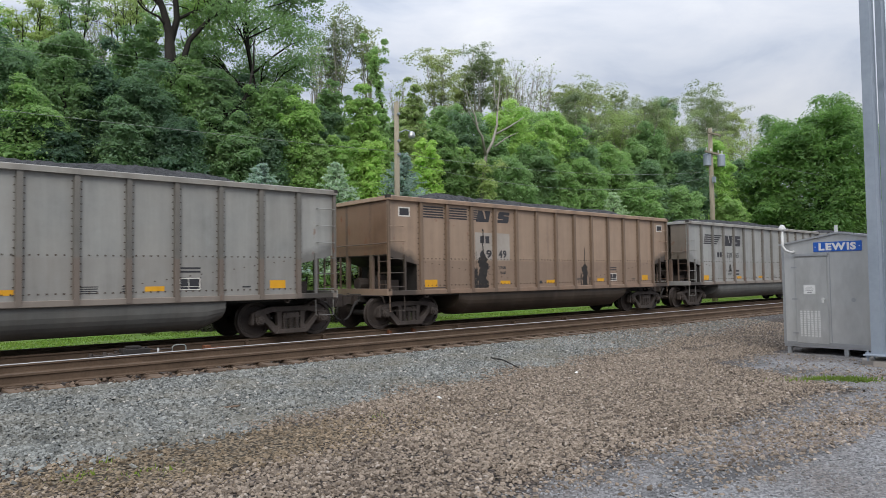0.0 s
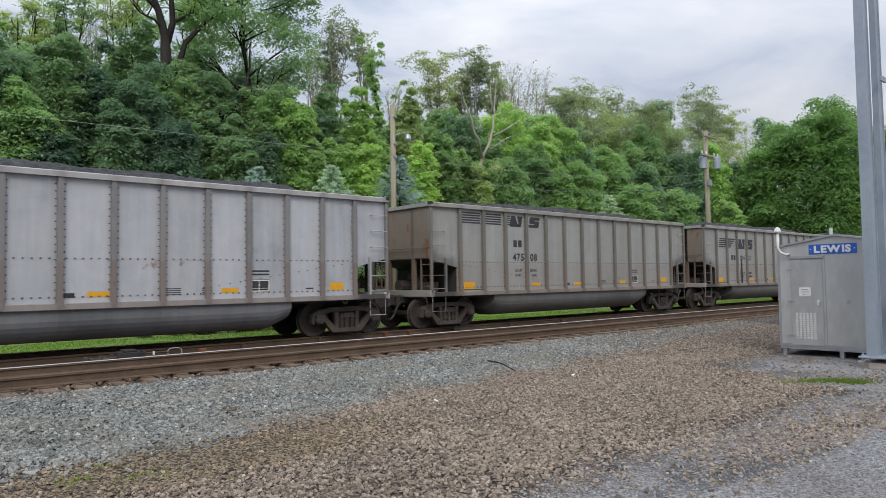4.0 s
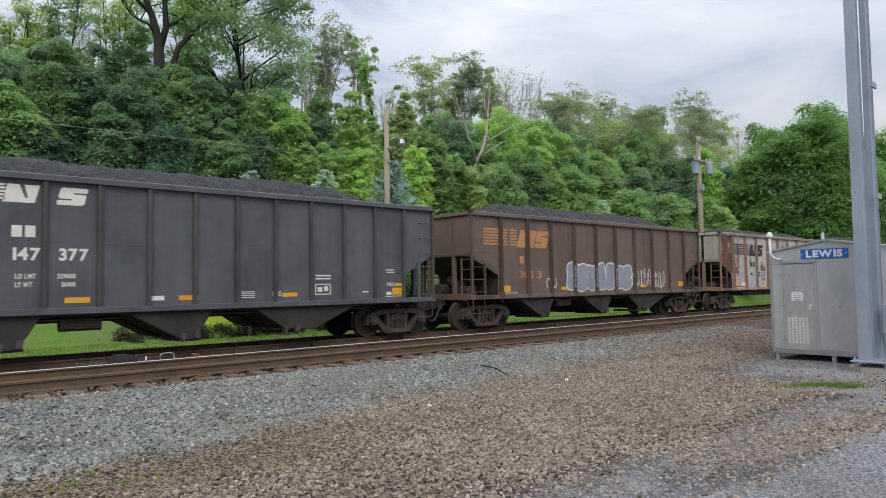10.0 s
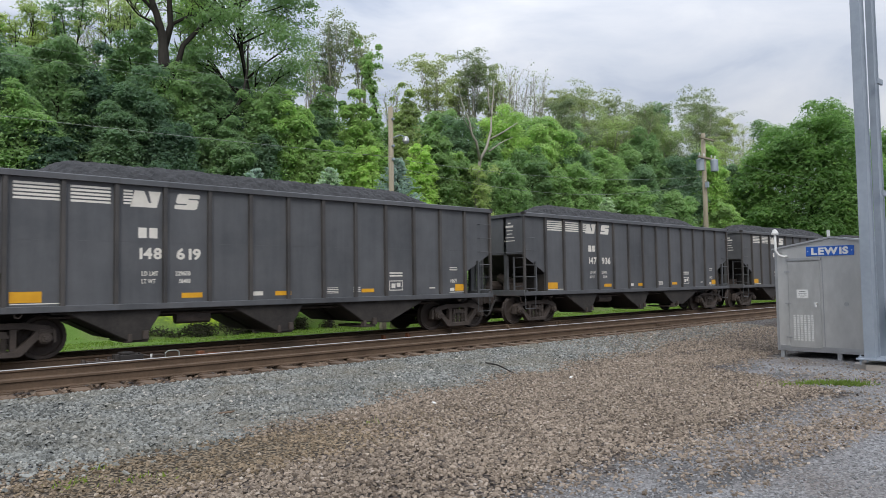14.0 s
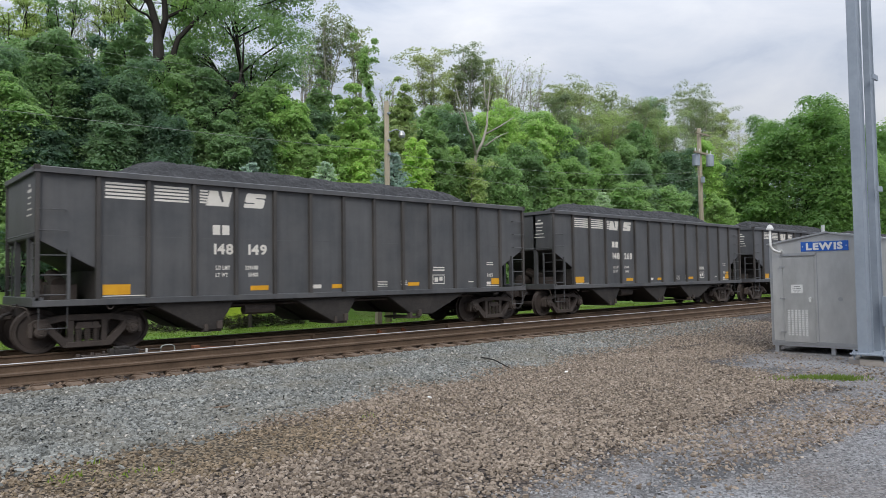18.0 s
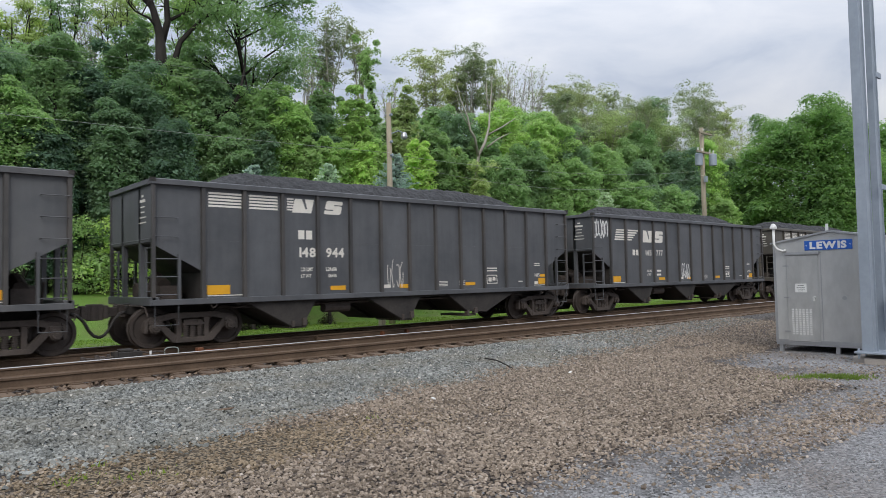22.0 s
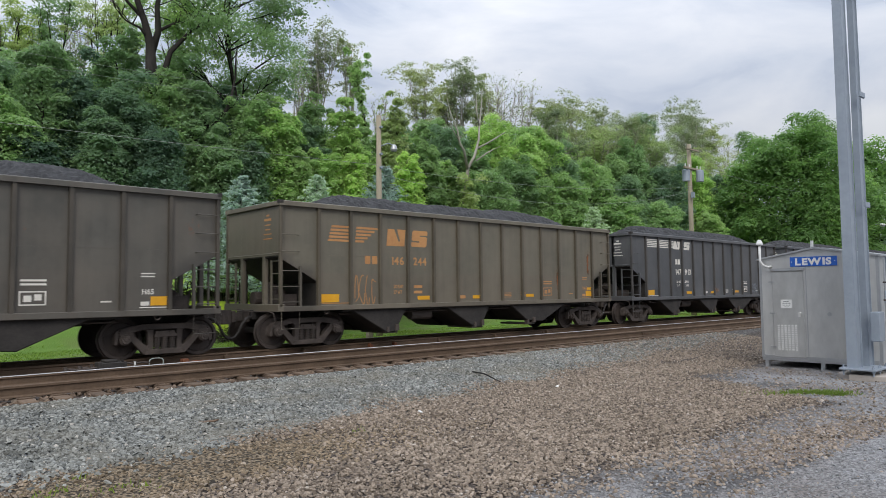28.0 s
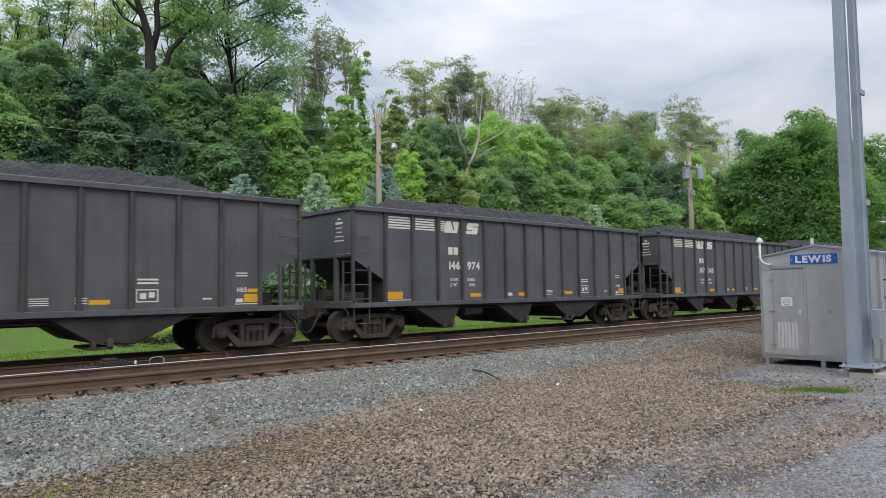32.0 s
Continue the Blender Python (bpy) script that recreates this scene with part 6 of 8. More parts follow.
    # goose-neck vent pipe and antenna stub
    g = Geo().tube([(x0 - 0.005, 6.40, 1.92), (x0 - 0.10, 6.42, 1.90), (x0 - 0.14, 6.52, 1.95), (x0 - 0.14, 6.58, 2.05), (x0 - 0.14, 6.58, 2.42)], 0.027, 9)
    part("vent_pipe", g, WHITE, hut, smooth=True)
    g = Geo().lathe([(0.027, 2.40), (0.074, 2.41), (0.078, 2.44), (0.045, 2.51), (0.01, 2.53)], 14, "z")
    c = part("vent_cap", g, WHITE, hut)
    c.location = (x0 - 0.14, 6.58, 0)
    part("antenna_stub", Geo().cyl((x0 + 0.3, 5.62, 2.2), (x0 + 0.3, 5.62, 2.47), 0.032, 10), WHITE, hut)
    # pipe on the right flank
    g = Geo().cyl((x0 + 0.35, ya - 0.06, 0.1), (x0 + 0.35, ya - 0.06, 2.05), 0.03, 8)
    g.box(x0 + 0.29, x0 + 0.41, ya - 0.11, ya - 0.01, 1.1, 1.35)
    part("conduit", g, GALV, hut)
    return hut


build_hut()


# ---- steel signal mast ----
def build_mast():
    mast = thing("signal_mast", "tall galvanized steel mast of two columns on a concrete footing", "mast")
    cx, cy = 14.95, 4.36
    foot = Geo().lathe([(0.52, -0.38), (0.52, -0.26), (0.49, -0.235)], 8, "z")
    part("footing", foot, CONC, mast, "low pale concrete footing").matrix_basis = pose(cx + 0.25, cy - 0.05, 0, 0, 0, 22)
    part("base_plate", Geo().box(cx - 0.30, cx + 0.62, cy - 0.33, cy + 0.30, -0.15, -0.115), GALV, mast, bevel=0.005)
    for dx in (-0.24, 0.15, 0.55):
        for dy in (-0.27, 0.24):
            g = Geo().cyl((cx + dx, cy + dy, -0.25), (cx + dx, cy + dy, -0.05), 0.016, 8)
            g.cyl((cx + dx, cy + dy, -0.115), (cx + dx, cy + dy, -0.08), 0.032, 6)
            g.cyl((cx + dx, cy + dy, -0.185), (cx + dx, cy + dy, -0.15), 0.032, 6)
            part("anchor_bolt", g, GALV, mast)
    for name, ox, oy, w in (("front_column", -0.04, 0.095, 0.096), ("rear_column", 0.48, 0.01, 0.062)):
        d, th = 0.15, 0.014
        x, y = cx + ox, cy + oy
        e, i = y - w + 0.03, y - w + 0.045
        sec = [(x - d, y - w), (x - d + th, y - w), (x - d + th, e), (x + d - th, e), (x + d - th, y - w), (x + d, y - w),
               (x + d, y + w), (x + d - th, y + w), (x + d - th, i), (x - d + th, i), (x - d + th, y + w), (x - d, y + w)]
        g = Geo().prism(sec, "z", -0.115, 12.0)
        g.v = [(x + (a - x) * (1 - 0.020 * max(c, 0)), y + (b - y) * (1 - 0.020 * max(c, 0)), c) for a, b, c in g.v]
        part(name, g, GALV, mast)
    for z in (3.0, 5.2, 7.4, 9.6):
        g = Geo().box(cx + 0.17, cx + 0.45, cy - 0.16, cy - 0.12, z, z + 0.10)
        part("tie_plate", g, GALV, mast)
    g = Geo().box(cx + 0.16, cx + 0.48, cy - 0.30, cy - 0.14, 0.38, 0.95)
    part("junction_box", g, GALV, mast, "grey steel junction box", bevel=0.01)
    for z in (1.18, 1.52):
        g = Geo().cyl((cx + 0.15, cy - 0.40, z), (cx + 0.62, cy - 0.52, z), 0.018, 6)
        part("clamp_bar", g, TRUCK, mast)
    part("conduit", Geo().cyl((cx + 0.60, cy - 0.50, 0.0), (cx + 0.60, cy - 0.50, 2.1), 0.022, 8), GALV, mast)
    part("tag", Geo().box(cx - 0.166, cx - 0.16, cy + 0.01, cy + 0.12, 0.97, 1.07), INK, mast)
    part("name_plate", Geo().cyl((cx - 0.168, cy + 0.06, 0.78), (cx - 0.16, cy + 0.06, 0.78), 0.055, 10), ALU2, mast)


build_mast()


# ---- utility poles and wires ----
def build_poles():
    def pole(x, y, top, r, label):
        p = thing("utility_pole", label, "utility pole", "poles behind the tracks")
        z0 = land(x, y) - 0.3
        part("shaft", Geo().cyl((x, y, z0), (x, y, top), r, 12, r * 0.72), POLE, p, smooth=True)
        return p
    a = pole(18.32, 24.0, 9.25, 0.15, "weathered wooden pole with a small lamp behind the tracks")
    g = Geo().tube([(18.35, 24, 7.85), (18.75, 23.9, 8.05), (19.05, 23.85, 7.98)], 0.025, 6)
    part("lamp_arm", g, GALV, a)
    g = Geo().lathe([(0.05, 0.0), (0.13, -0.07), (0.16, -0.22), (0.13, -0.30), (0.06, -0.33)], 12, "z")
    part("lamp_head", g, ALU2, a).location = (19.05, 23.85, 8.02)
    for z in (6.9, 7.5, 8.7):
        part("insulator", Geo().cyl((18.32, 23.78, z), (18.32, 23.9, z), 0.06, 8), GALV, a)
    b = pole(46.40, 24.0, 11.85, 0.20, "weathered wooden pole with two grey transformers")
    for dx in (-0.95, 0.95):
        g = Geo().lathe([(0.05, -0.46), (0.27, -0.42), (0.27, 0.36), (0.23, 0.42), (0.08, 0.45)], 14, "z")
        part("transformer", g, GALV, b, "grey cylindrical transformer").location = (46.42 + dx * 0.58, 23.75 - dx * 0.25, 9.52)
    g = Geo().box(45.2, 47.8, 23.7, 23.82, 9.95, 10.08)
    part("cross_arm", g, POLE, b)
    part("cross_arm", Geo().box(45.6, 47.4, 23.7, 23.82, 11.35, 11.46), POLE, b)
    for dx in (-1.1, -0.5, 0.6, 1.1):
        part("insulator", Geo().cyl((46.46 + dx, 23.76, 10.08), (46.46 + dx, 23.76, 10.3), 0.05, 8), WHITE, b)
    part("meter_box", Geo().box(46.1, 46.3, 23.6, 23.8, 7.9, 8.3), GALV, b)

    def wire(p, q, sag, r=0.014):
        w = Geo()
        pts = []
        for i in range(17):
            t = i / 16
            pts.append(Vector(p).lerp(Vector(q), t) - Vector((0, 0, 4 * sag * t * (1 - t))))
        w.tube(pts, r, 5)
        ob = part("power_line", w, WIRE, None, smooth=True)
        tagged(ob, "thin sagging overhead wire", "overhead wire", "wires between the poles")
    # low service wire, two high lines over the bank, and the spans between the poles
    wire((-8.0, 24.0, 6.55), (18.3, 23.85, 7.0), 0.12, 0.008)
    wire((-8.0, 28.0, 9.4), (33.0, 28.0, 11.2), 0.25, 0.006)
    wire((-8.0, 28.4, 9.9), (33.0, 28.4, 11.8), 0.25, 0.006)
    wire((18.32, 23.9, 6.95), (46.4, 23.8, 8.75), 0.55, 0.008)
    wire((18.32, 23.9, 6.6), (46.4, 23.8, 8.45), 1.15, 0.008)
    wire((47.5, 23.76, 10.3), (90, 24.5, 12.0), 0.8, 0.010)


build_poles()


def build_street_lamp():
    lamp = thing("street_lamp", "distant grey street lamp on a curved arm", "street lamp")
    part("pole", Geo().cyl((86.7, 24.1, -0.6), (86.7, 24.1, 7.4), 0.10, 8, 0.07), GALV, lamp)
    part("arm", Geo().tube([(86.7, 24.1, 7.2), (86.75, 23.8, 7.9), (86.85, 23.3, 8.3), (87.0, 22.8, 8.35)], 0.04, 6), GALV, lamp, smooth=True)
    g = Geo().lathe([(0.06, 0.12), (0.28, 0.0), (0.30, -0.10), (0.14, -0.28)], 12, "z")
    part("lamp_head", g, WHITE, lamp).location = (87.1, 22.65, 8.3)


build_street_lamp()


# ---- trees and shrubs ----
def leaf_cloud(rng, centres, radii, per, size, flat=0.62, up=0.6, shell=0.74, corners=4):
    """Kite-shaped leaves on and in flattened pads, most of them on a pad's upper side: arrays of corners. per: leaves of each pad."""
    c = np.repeat(centres, per, axis=0)
    r = np.repeat(radii, per)[:, None]
    n = len(c)
    d = rng.normal(size=(n, 3))
    d /= np.linalg.norm(d, axis=1, keepdims=True) + 1e-9
    d[:, 2] = np.where(rng.uniform(size=n) < 0.66, np.abs(d[:, 2]), d[:, 2])
    rad = np.where(rng.uniform(size=(n, 1)) < shell, rng.uniform(0.72, 1.08, (n, 1)), rng.uniform(0.15, 0.8, (n, 1)))
    rad *= np.where(rng.uniform(size=(n, 1)) < 0.08, 1.25, 1.0)
    p = c + d * r * rad * np.array([1.0, 1.0, flat])
    p[:, 2:] -= 0.28 * r * (d[:, :1] ** 2 + d[:, 1:2] ** 2) * rad * rad
    nrm = d * 0.7 + np.array([0, 0, up]) + rng.normal(size=(n, 3)) * 0.28
    nrm /= np.linalg.norm(nrm, axis=1, keepdims=True) + 1e-9
    u = np.cross(nrm, rng.normal(size=(n, 3)))
    u /= np.linalg.norm(u, axis=1, keepdims=True) + 1e-9
    w = np.cross(nrm, u)
    s = size * rng.uniform(0.55, 1.4, (n, 1))
    side = u * s * 0.10 - nrm * s * 0.10
    if corners == 3:
        v = np.stack([p - u * s * 0.55 - w * s * 0.42, p - u * s * 0.40 + w * s * 0.46, p + u * s * 0.85 - nrm * s * 0.22], 1)
    else:
        v = np.stack([p - u * s * 0.60, p + w * s * 0.40 + side, p + u * s * 0.80 - nrm * s * 0.22, p - w * s * 0.40 + side], 1)
    return v.reshape(-1, 3)


def leaf_mesh(name, v, mat, corners=4):
    q = np.arange(len(v)).reshape(-1, corners)
    return array_mesh(name, v, q, mat, False)


def limb_geo(g, rng, s, e, rs, twigs=2, sides=5):
    """A limb from s to e that rises and bends, with side twigs."""
    run = (e - s).length
    m1 = s.lerp(e, 0.35) + Vector((0, 0, 0.06 * run)) + Vector(rng.normal(size=3)) * 0.05 * run
    m2 = s.lerp(e, 0.7) + Vector((0, 0, 0.04 * run)) + Vector(rng.normal(size=3)) * 0.05 * run
    g.tube([s, m1, m2, e], [rs, rs * 0.72, rs * 0.45, rs * 0.12], sides)
    for b in range(twigs):
        a = m1.lerp(m2, rng.uniform(0.2, 1.0))
        q = a + Vector(rng.normal(size=3)) * 0.16 * run + (e - s) * 0.26
        g.tube([a, a.lerp(q, 0.5) + Vector(rng.normal(size=3)) * 0.03 * run, q], [rs * 0.4, rs * 0.26, rs * 0.06], 4)


def build_tree(kind, x, y, h, spread, base, pads, leaves, size, leaf, bark, seed, label, lean=0.0, trunk_r=None, pad_r=0.30, limbs=9, core=0.16, group="trees on the bank"):
    """Trunk, limbs and a crown of leaf pads spread through an uneven egg, with dark gaps between the pads."""
    rng = np.random.default_rng(seed)
    t = thing(kind, label, "tree", group, m=pose(x, y, land(x, y) - 0.2))
    r0 = trunk_r or (0.015 * h + 0.03)
    cr = spread * pad_r * rng.uniform(0.6, 1.35, pads)
    half = (1 - base) * h * 0.5
    d = rng.normal(size=(pads, 3))
    d /= np.linalg.norm(d, axis=1, keepdims=True)
    d[: pads // 5, 2] = np.abs(d[: pads // 5, 2]) + 0.5
    d /= (np.abs(d) ** 2.7).sum(axis=1, keepdims=True) ** (1 / 2.7)
    lob = 1 + 0.16 * np.sin(3 * np.arctan2(d[:, 1], d[:, 0]) + seed) * np.sin(4 * d[:, 2] + seed * 1.7)
    rad = rng.uniform(0.20, 1.0, pads) ** 0.42 * lob
    out = np.maximum(spread - 0.75 * cr, 0.2 * spread) * rad
    cen = np.stack([d[:, 0] * out, d[:, 1] * out, base * h + half + d[:, 2] * np.maximum(half - 0.4 * cr, 0.3 * half) * rad], 1)
    cen[:, 0] += lean * (cen[:, 2] / h)
    tp = [(lean * k * k * 0.9 + rng.normal() * 0.012 * h * k, rng.normal() * 0.012 * h * k, h * 0.86 * k) for k in np.linspace(0, 1, 8)]
    tr = [r0 * (1.25 if i == 0 else 1.0) * (1 - 0.86 * i / 7) for i in range(8)]
    part("trunk", Geo().tube(tp, tr, 8), bark, t, smooth=True)
    if limbs:
        g = Geo()
        for i in rng.choice(pads, min(limbs, pads), replace=False):
            e = Vector(cen[i])
            f = min(max((e.z - 0.5 * Vector((e.x, e.y, 0)).length - 0.05 * h) / (h * 0.86), base * 0.6), 0.92)
            i0 = min(int(f * 7), 6)
            k = f * 7 - i0
            limb_geo(g, rng, Vector(tp[i0]).lerp(Vector(tp[i0 + 1]), k), e, (tr[i0] * (1 - k) + tr[i0 + 1] * k) * 0.6)
        tagged(part("branchwork", g, bark, t, smooth=True), kind="stuff")
    per = np.maximum((leaves * cr ** 2 / (cr ** 2).sum()).astype(int), 6)
    k = 4 if math.hypot(x, y) < 44 else 3
    v = leaf_cloud(rng, cen, cr, per, size, corners=k)
    if core:
        # loose leaves deep in the crown
        n = int(leaves * core)
        q = rng.normal(size=(n, 3))
        q *= rng.uniform(0.0, 0.85, (n, 1)) ** 0.4 / np.linalg.norm(q, axis=1, keepdims=True)
        c2 = q * np.array([spread, spread, half * 0.95]) + np.array([0, 0, base * h + half])
        v = np.concatenate([v, leaf_cloud(rng, c2, np.full(n, 0.2), np.full(n, 1), size * 1.25, corners=k)])
    part("crown", leaf_mesh("crown", v, leaf, k), leaf, t)
    return t


def build_locust(kind, x, y, h, spread, crown, leaf, seed, label, leaves=2600, size=0.13, bark=None, twigs=3, stems=6, trunk_r=0.12):
    """Tall thin tree: stems fan out of a slender trunk and carry flat, sparse leaf pads near their tips. crown: share of the height that bears leaves."""
    rng = np.random.default_rng(seed)
    t = thing(kind, label, "tree", "trees on the bank", m=pose(x, y, land(x, y) - 0.2))
    fork = h * (1 - crown) * rng.uniform(0.62, 0.85)
    tip = Vector((rng.normal() * 0.15 * spread, rng.normal() * 0.15 * spread, fork))
    part("trunk", Geo().tube([(0, 0, 0), tip * 0.5 + Vector((rng.normal() * 0.1, 0, 0)), tip], [trunk_r * 1.2, trunk_r, trunk_r * 0.8], 7), bark or PALE_BARK, t, smooth=True)
    g, pads = Geo(), []
    for i in range(stems):
        a = 6.283 * (i + rng.uniform(-0.3, 0.3)) / stems
        rr = spread * rng.uniform(0.25, 0.85)
        top = h * (1.0 - 0.20 * crown * (rr / spread) ** 2 - rng.uniform(0, 0.22) * crown)
        e = Vector((math.cos(a) * rr, math.sin(a) * rr, top))
        mid = tip.lerp(e, 0.5) + Vector((-math.cos(a), -math.sin(a), 0)) * rr * 0.22 + Vector(rng.normal(size=3)) * 0.12
        q = mid.lerp(e, 0.55) + Vector(rng.normal(size=3)) * 0.10
        g.tube([tip, tip.lerp(mid, 0.5) + Vector(rng.normal(size=3)) * 0.06, mid, q, e], [trunk_r * 0.62, trunk_r * 0.52, trunk_r * 0.40, trunk_r * 0.25, trunk_r * 0.06], 5)
        pads.append(e)
        for b in range(twigs * 2):
            s = (mid if b % 2 else tip.lerp(mid, 0.7)).lerp(e, rng.uniform(0.05, 0.9))
            w = s + Vector((rng.normal() * 0.30 * spread, rng.normal() * 0.30 * spread, abs(rng.normal()) * 0.10 * h * crown + 0.2))
            w.z = min(w.z, h * 0.99)
            limb_geo(g, rng, s, w, trunk_r * 0.20, 2, 4)
            pads.append(w)
    tagged(part("branchwork", g, bark or PALE_BARK, t, smooth=True), kind="stuff")
    if leaves:
        c = np.array([tuple(p) for p in pads])
        c = np.concatenate([c, c + rng.normal(size=c.shape) * np.array([0.16, 0.16, 0.06]) * spread])
        cr = np.full(len(c), 0.20 * spread) * rng.uniform(0.6, 1.4, len(c)) + 0.12
        per = np.maximum((leaves * cr ** 2 / (cr ** 2).sum()).astype(int), 3)
        part("crown", leaf_mesh("crown", leaf_cloud(rng, c, cr, per, size, 0.42, 0.8, 0.6), leaf), leaf, t)
    return t


def build_spruce(x, y, h, seed):
    rng = np.random.default_rng(seed)
    t = thing("blue_spruce", "small pale blue spruce behind the tracks", "conifer", "blue spruces", m=pose(x, y, land(x, y) - 0.1))
    part("trunk", Geo().cyl((0, 0, 0), (0, 0, h * 0.97), 0.09, 8, 0.02), BARK, t)
    vs = []
    g = Geo()
    lev = int(h / 0.26)
    for i in range(lev):
        k = i / lev
        z = h * (0.30 + 0.67 * k)
        for j in range(10):
            rad = ((1 - k) * h * 0.36 + 0.10) * rng.uniform(0.7, 1.2)
            a = rng.uniform(0, 6.283)
            e = np.array([math.cos(a) * rad, math.sin(a) * rad, z + rng.uniform(-0.05, 0.32) * rad])
            g.cyl((0, 0, z), tuple(e), 0.012, 4, 0.004)
            n = 40
            tt = rng.uniform(0.15, 1.05, (n, 1))
            p = np.array([0, 0, z]) * (1 - tt) + e * tt + rng.normal(size=(n, 3)) * np.array([0.05, 0.05, 0.03])
            vs.append(leaf_cloud(rng, p, np.full(n, 0.02), np.full(n, 1), 0.10, up=0.6))
    tagged(part("branchwork", g, BARK, t), kind="stuff")
    part("needles", leaf_mesh("needles", np.concatenate(vs), LEAF_BLUE), LEAF_BLUE, t)
    return t


def build_shrub(x, y, h, spread, leaves, leaf, seed, size=0.16, label="leafy green shrub on the bank"):
    rng = np.random.default_rng(seed)
    t = thing("shrub", label, "shrub", "shrubs on the bank", m=pose(x, y, land(x, y) - 0.15))
    n = 18
    cen = np.stack([rng.normal(size=n) * spread * 0.45, rng.normal(size=n) * spread * 0.4, h * rng.uniform(0.10, 0.86, n)], 1)
    g = Geo()
    for c in cen[:9]:
        g.tube([(c[0] * 0.15, c[1] * 0.15, 0), (c[0] * 0.6, c[1] * 0.6, c[2] * 0.6), tuple(c)], [0.035, 0.025, 0.008], 5)
    tagged(part("branchwork", g, BARK, t), kind="stuff")
    r = 0.27 * min(h, spread * 1.5) * rng.uniform(0.65, 1.25, n)
    v = leaf_cloud(rng, cen, r, np.full(n, leaves // n), size)
    part("foliage", leaf_mesh("foliage", v, leaf), leaf, t)


def forest():
    rng = random.Random(5)
    dark, mid, bright, olive = LEAF_DARK, LEAF_MID, LEAF_BRIGHT, LEAF_OLIVE
    # shrub belt along the lawn's far edge
    x, i = 0.0, 0
    while x < 62:
        y = 30.0 + rng.uniform(-0.5, 0.8) - 0.02 * x + (0.9 if x < 21 else 0.0)
        h = rng.uniform(2.4, 4.2)
        leaf = rng.choice((mid, bright, mid, dark, mid)) if x < 30 else rng.choice((mid, dark, olive))
        build_shrub(x, y, h, rng.uniform(1.4, 2.2), 6000, leaf, 100 + i, 0.072 + x * 0.0013)
        x += rng.uniform(1.3, 2.0) * (1 + x / 45)
        i += 1
    # (x, y, height, spread) of the trees, by kind of foliage
    dark_a = [(6.4, 37, 9.7, 1.6), (7.6, 39, 8.8, 1.7), (10.2, 39, 9.4, 1.8), (13.4, 39, 9.9, 1.7), (15.9, 38, 10.1, 1.6), (10.6, 32.5, 9.4, 1.5), (12.6, 33.5, 10.4, 1.4), (13.7, 33.2, 10.3, 1.5), (9.3, 31.6, 7.9, 1.2), (11.3, 31.2, 7.8, 1.3), (15.4, 34, 9.7, 1.3), (14.3, 31.5, 7.9, 1.2), (8.4, 35, 6.9, 1.2), (23.6, 38, 11.1, 1.2), (32.5, 35, 10.7, 1.7), (33.7, 38, 10.9, 1.7), (42.9, 33, 10.5, 2.0), (49.6, 31.5, 9.4, 2.1)]
    dark_b = [(58.7, 33, 10.8, 2.4), (66.6, 40, 16.3, 2.3), (71.5, 34, 11.2, 1.8), (36.7, 37, 10.4, 1.7), (20.3, 33, 8.6, 1.1), (15.8, 31.5, 7.7, 1.1), (5.7, 38, 9.8, 1.6), (8.6, 38.5, 9.7, 1.7), (11.9, 39.5, 10.4, 1.9), (15.0, 39, 11.0, 1.8), (18.2, 39, 10.8, 1.9), (20.9, 38, 10.0, 1.8), (25.1, 38, 8.6, 1.5), (28.5, 37, 8.5, 1.5), (28.8, 40, 8.5, 1.6), (33.8, 40, 9.7, 1.7), (44.9, 41, 11.1, 2.5)]
    mid_a = [(4.3, 33, 9.9, 1.6), (5.5, 31.8, 8.1, 1.3), (7.4, 34, 10.5, 1.5), (8.8, 33.5, 9.9, 1.2), (11.2, 36, 11.7, 1.3), (6.4, 31.3, 6.8, 1.0), (16.5, 32.5, 10.3, 1.5), (17.7, 32, 9.7, 1.3), (26.1, 36, 9.4, 1.0), (20.4, 31.5, 7.8, 1.1), (40.3, 35, 12.1, 2.1)]
    mid_b = [(41.6, 34, 11.4, 2.1), (35.7, 31.5, 9.1, 1.7), (56.2, 35, 12.4, 2.3), (47.0, 33, 10.2, 2.0), (66.0, 34, 12.2, 2.3), (32.6, 30.6, 7.6, 1.8), (20.4, 35, 9.2, 1.3), (31.1, 39, 9.4, 1.7), (33.5, 33, 9.5, 1.4), (41.3, 31, 8.6, 1.7), (37.5, 30.6, 7.8, 1.4), (46.4, 30, 7.2, 1.8), (52.3, 30, 7.5, 1.9)]
    bright_a = [(22.6, 33, 10.6, 1.0), (18.5, 31, 7.9, 0.9), (22.9, 31, 8.2, 0.8), (27.3, 31, 9.2, 1.2), (25.4, 30.5, 8.2, 1.0), (29.8, 30.5, 7.9, 1.3), (36.2, 34, 12.2, 1.8), (60.7, 29.5, 7.3, 1.4), (21.6, 30.6, 7.8, 0.9), (38.9, 33, 10.2, 1.7), (49.9, 38, 12.2, 2.0), (51.4, 34, 10.6, 2.0), (28.7, 31.5, 8.3, 1.1)]
    olive_a = [(28.8, 36, 11.7, 1.0), (26.7, 34, 9.2, 0.9), (46.8, 37, 13.5, 2.0), (54.3, 38, 13.6, 2.4), (59.1, 38, 14.8, 2.3), (63.1, 36, 14.2, 2.3), (80.7, 42, 18.3, 2.7), (78.2, 38, 14.4, 2.3), (56.2, 42, 15.2, 2.4), (46.0, 40, 11.6, 2.0), (100.7, 44, 14.9, 4.1), (61.6, 41, 13.5, 2.7)]
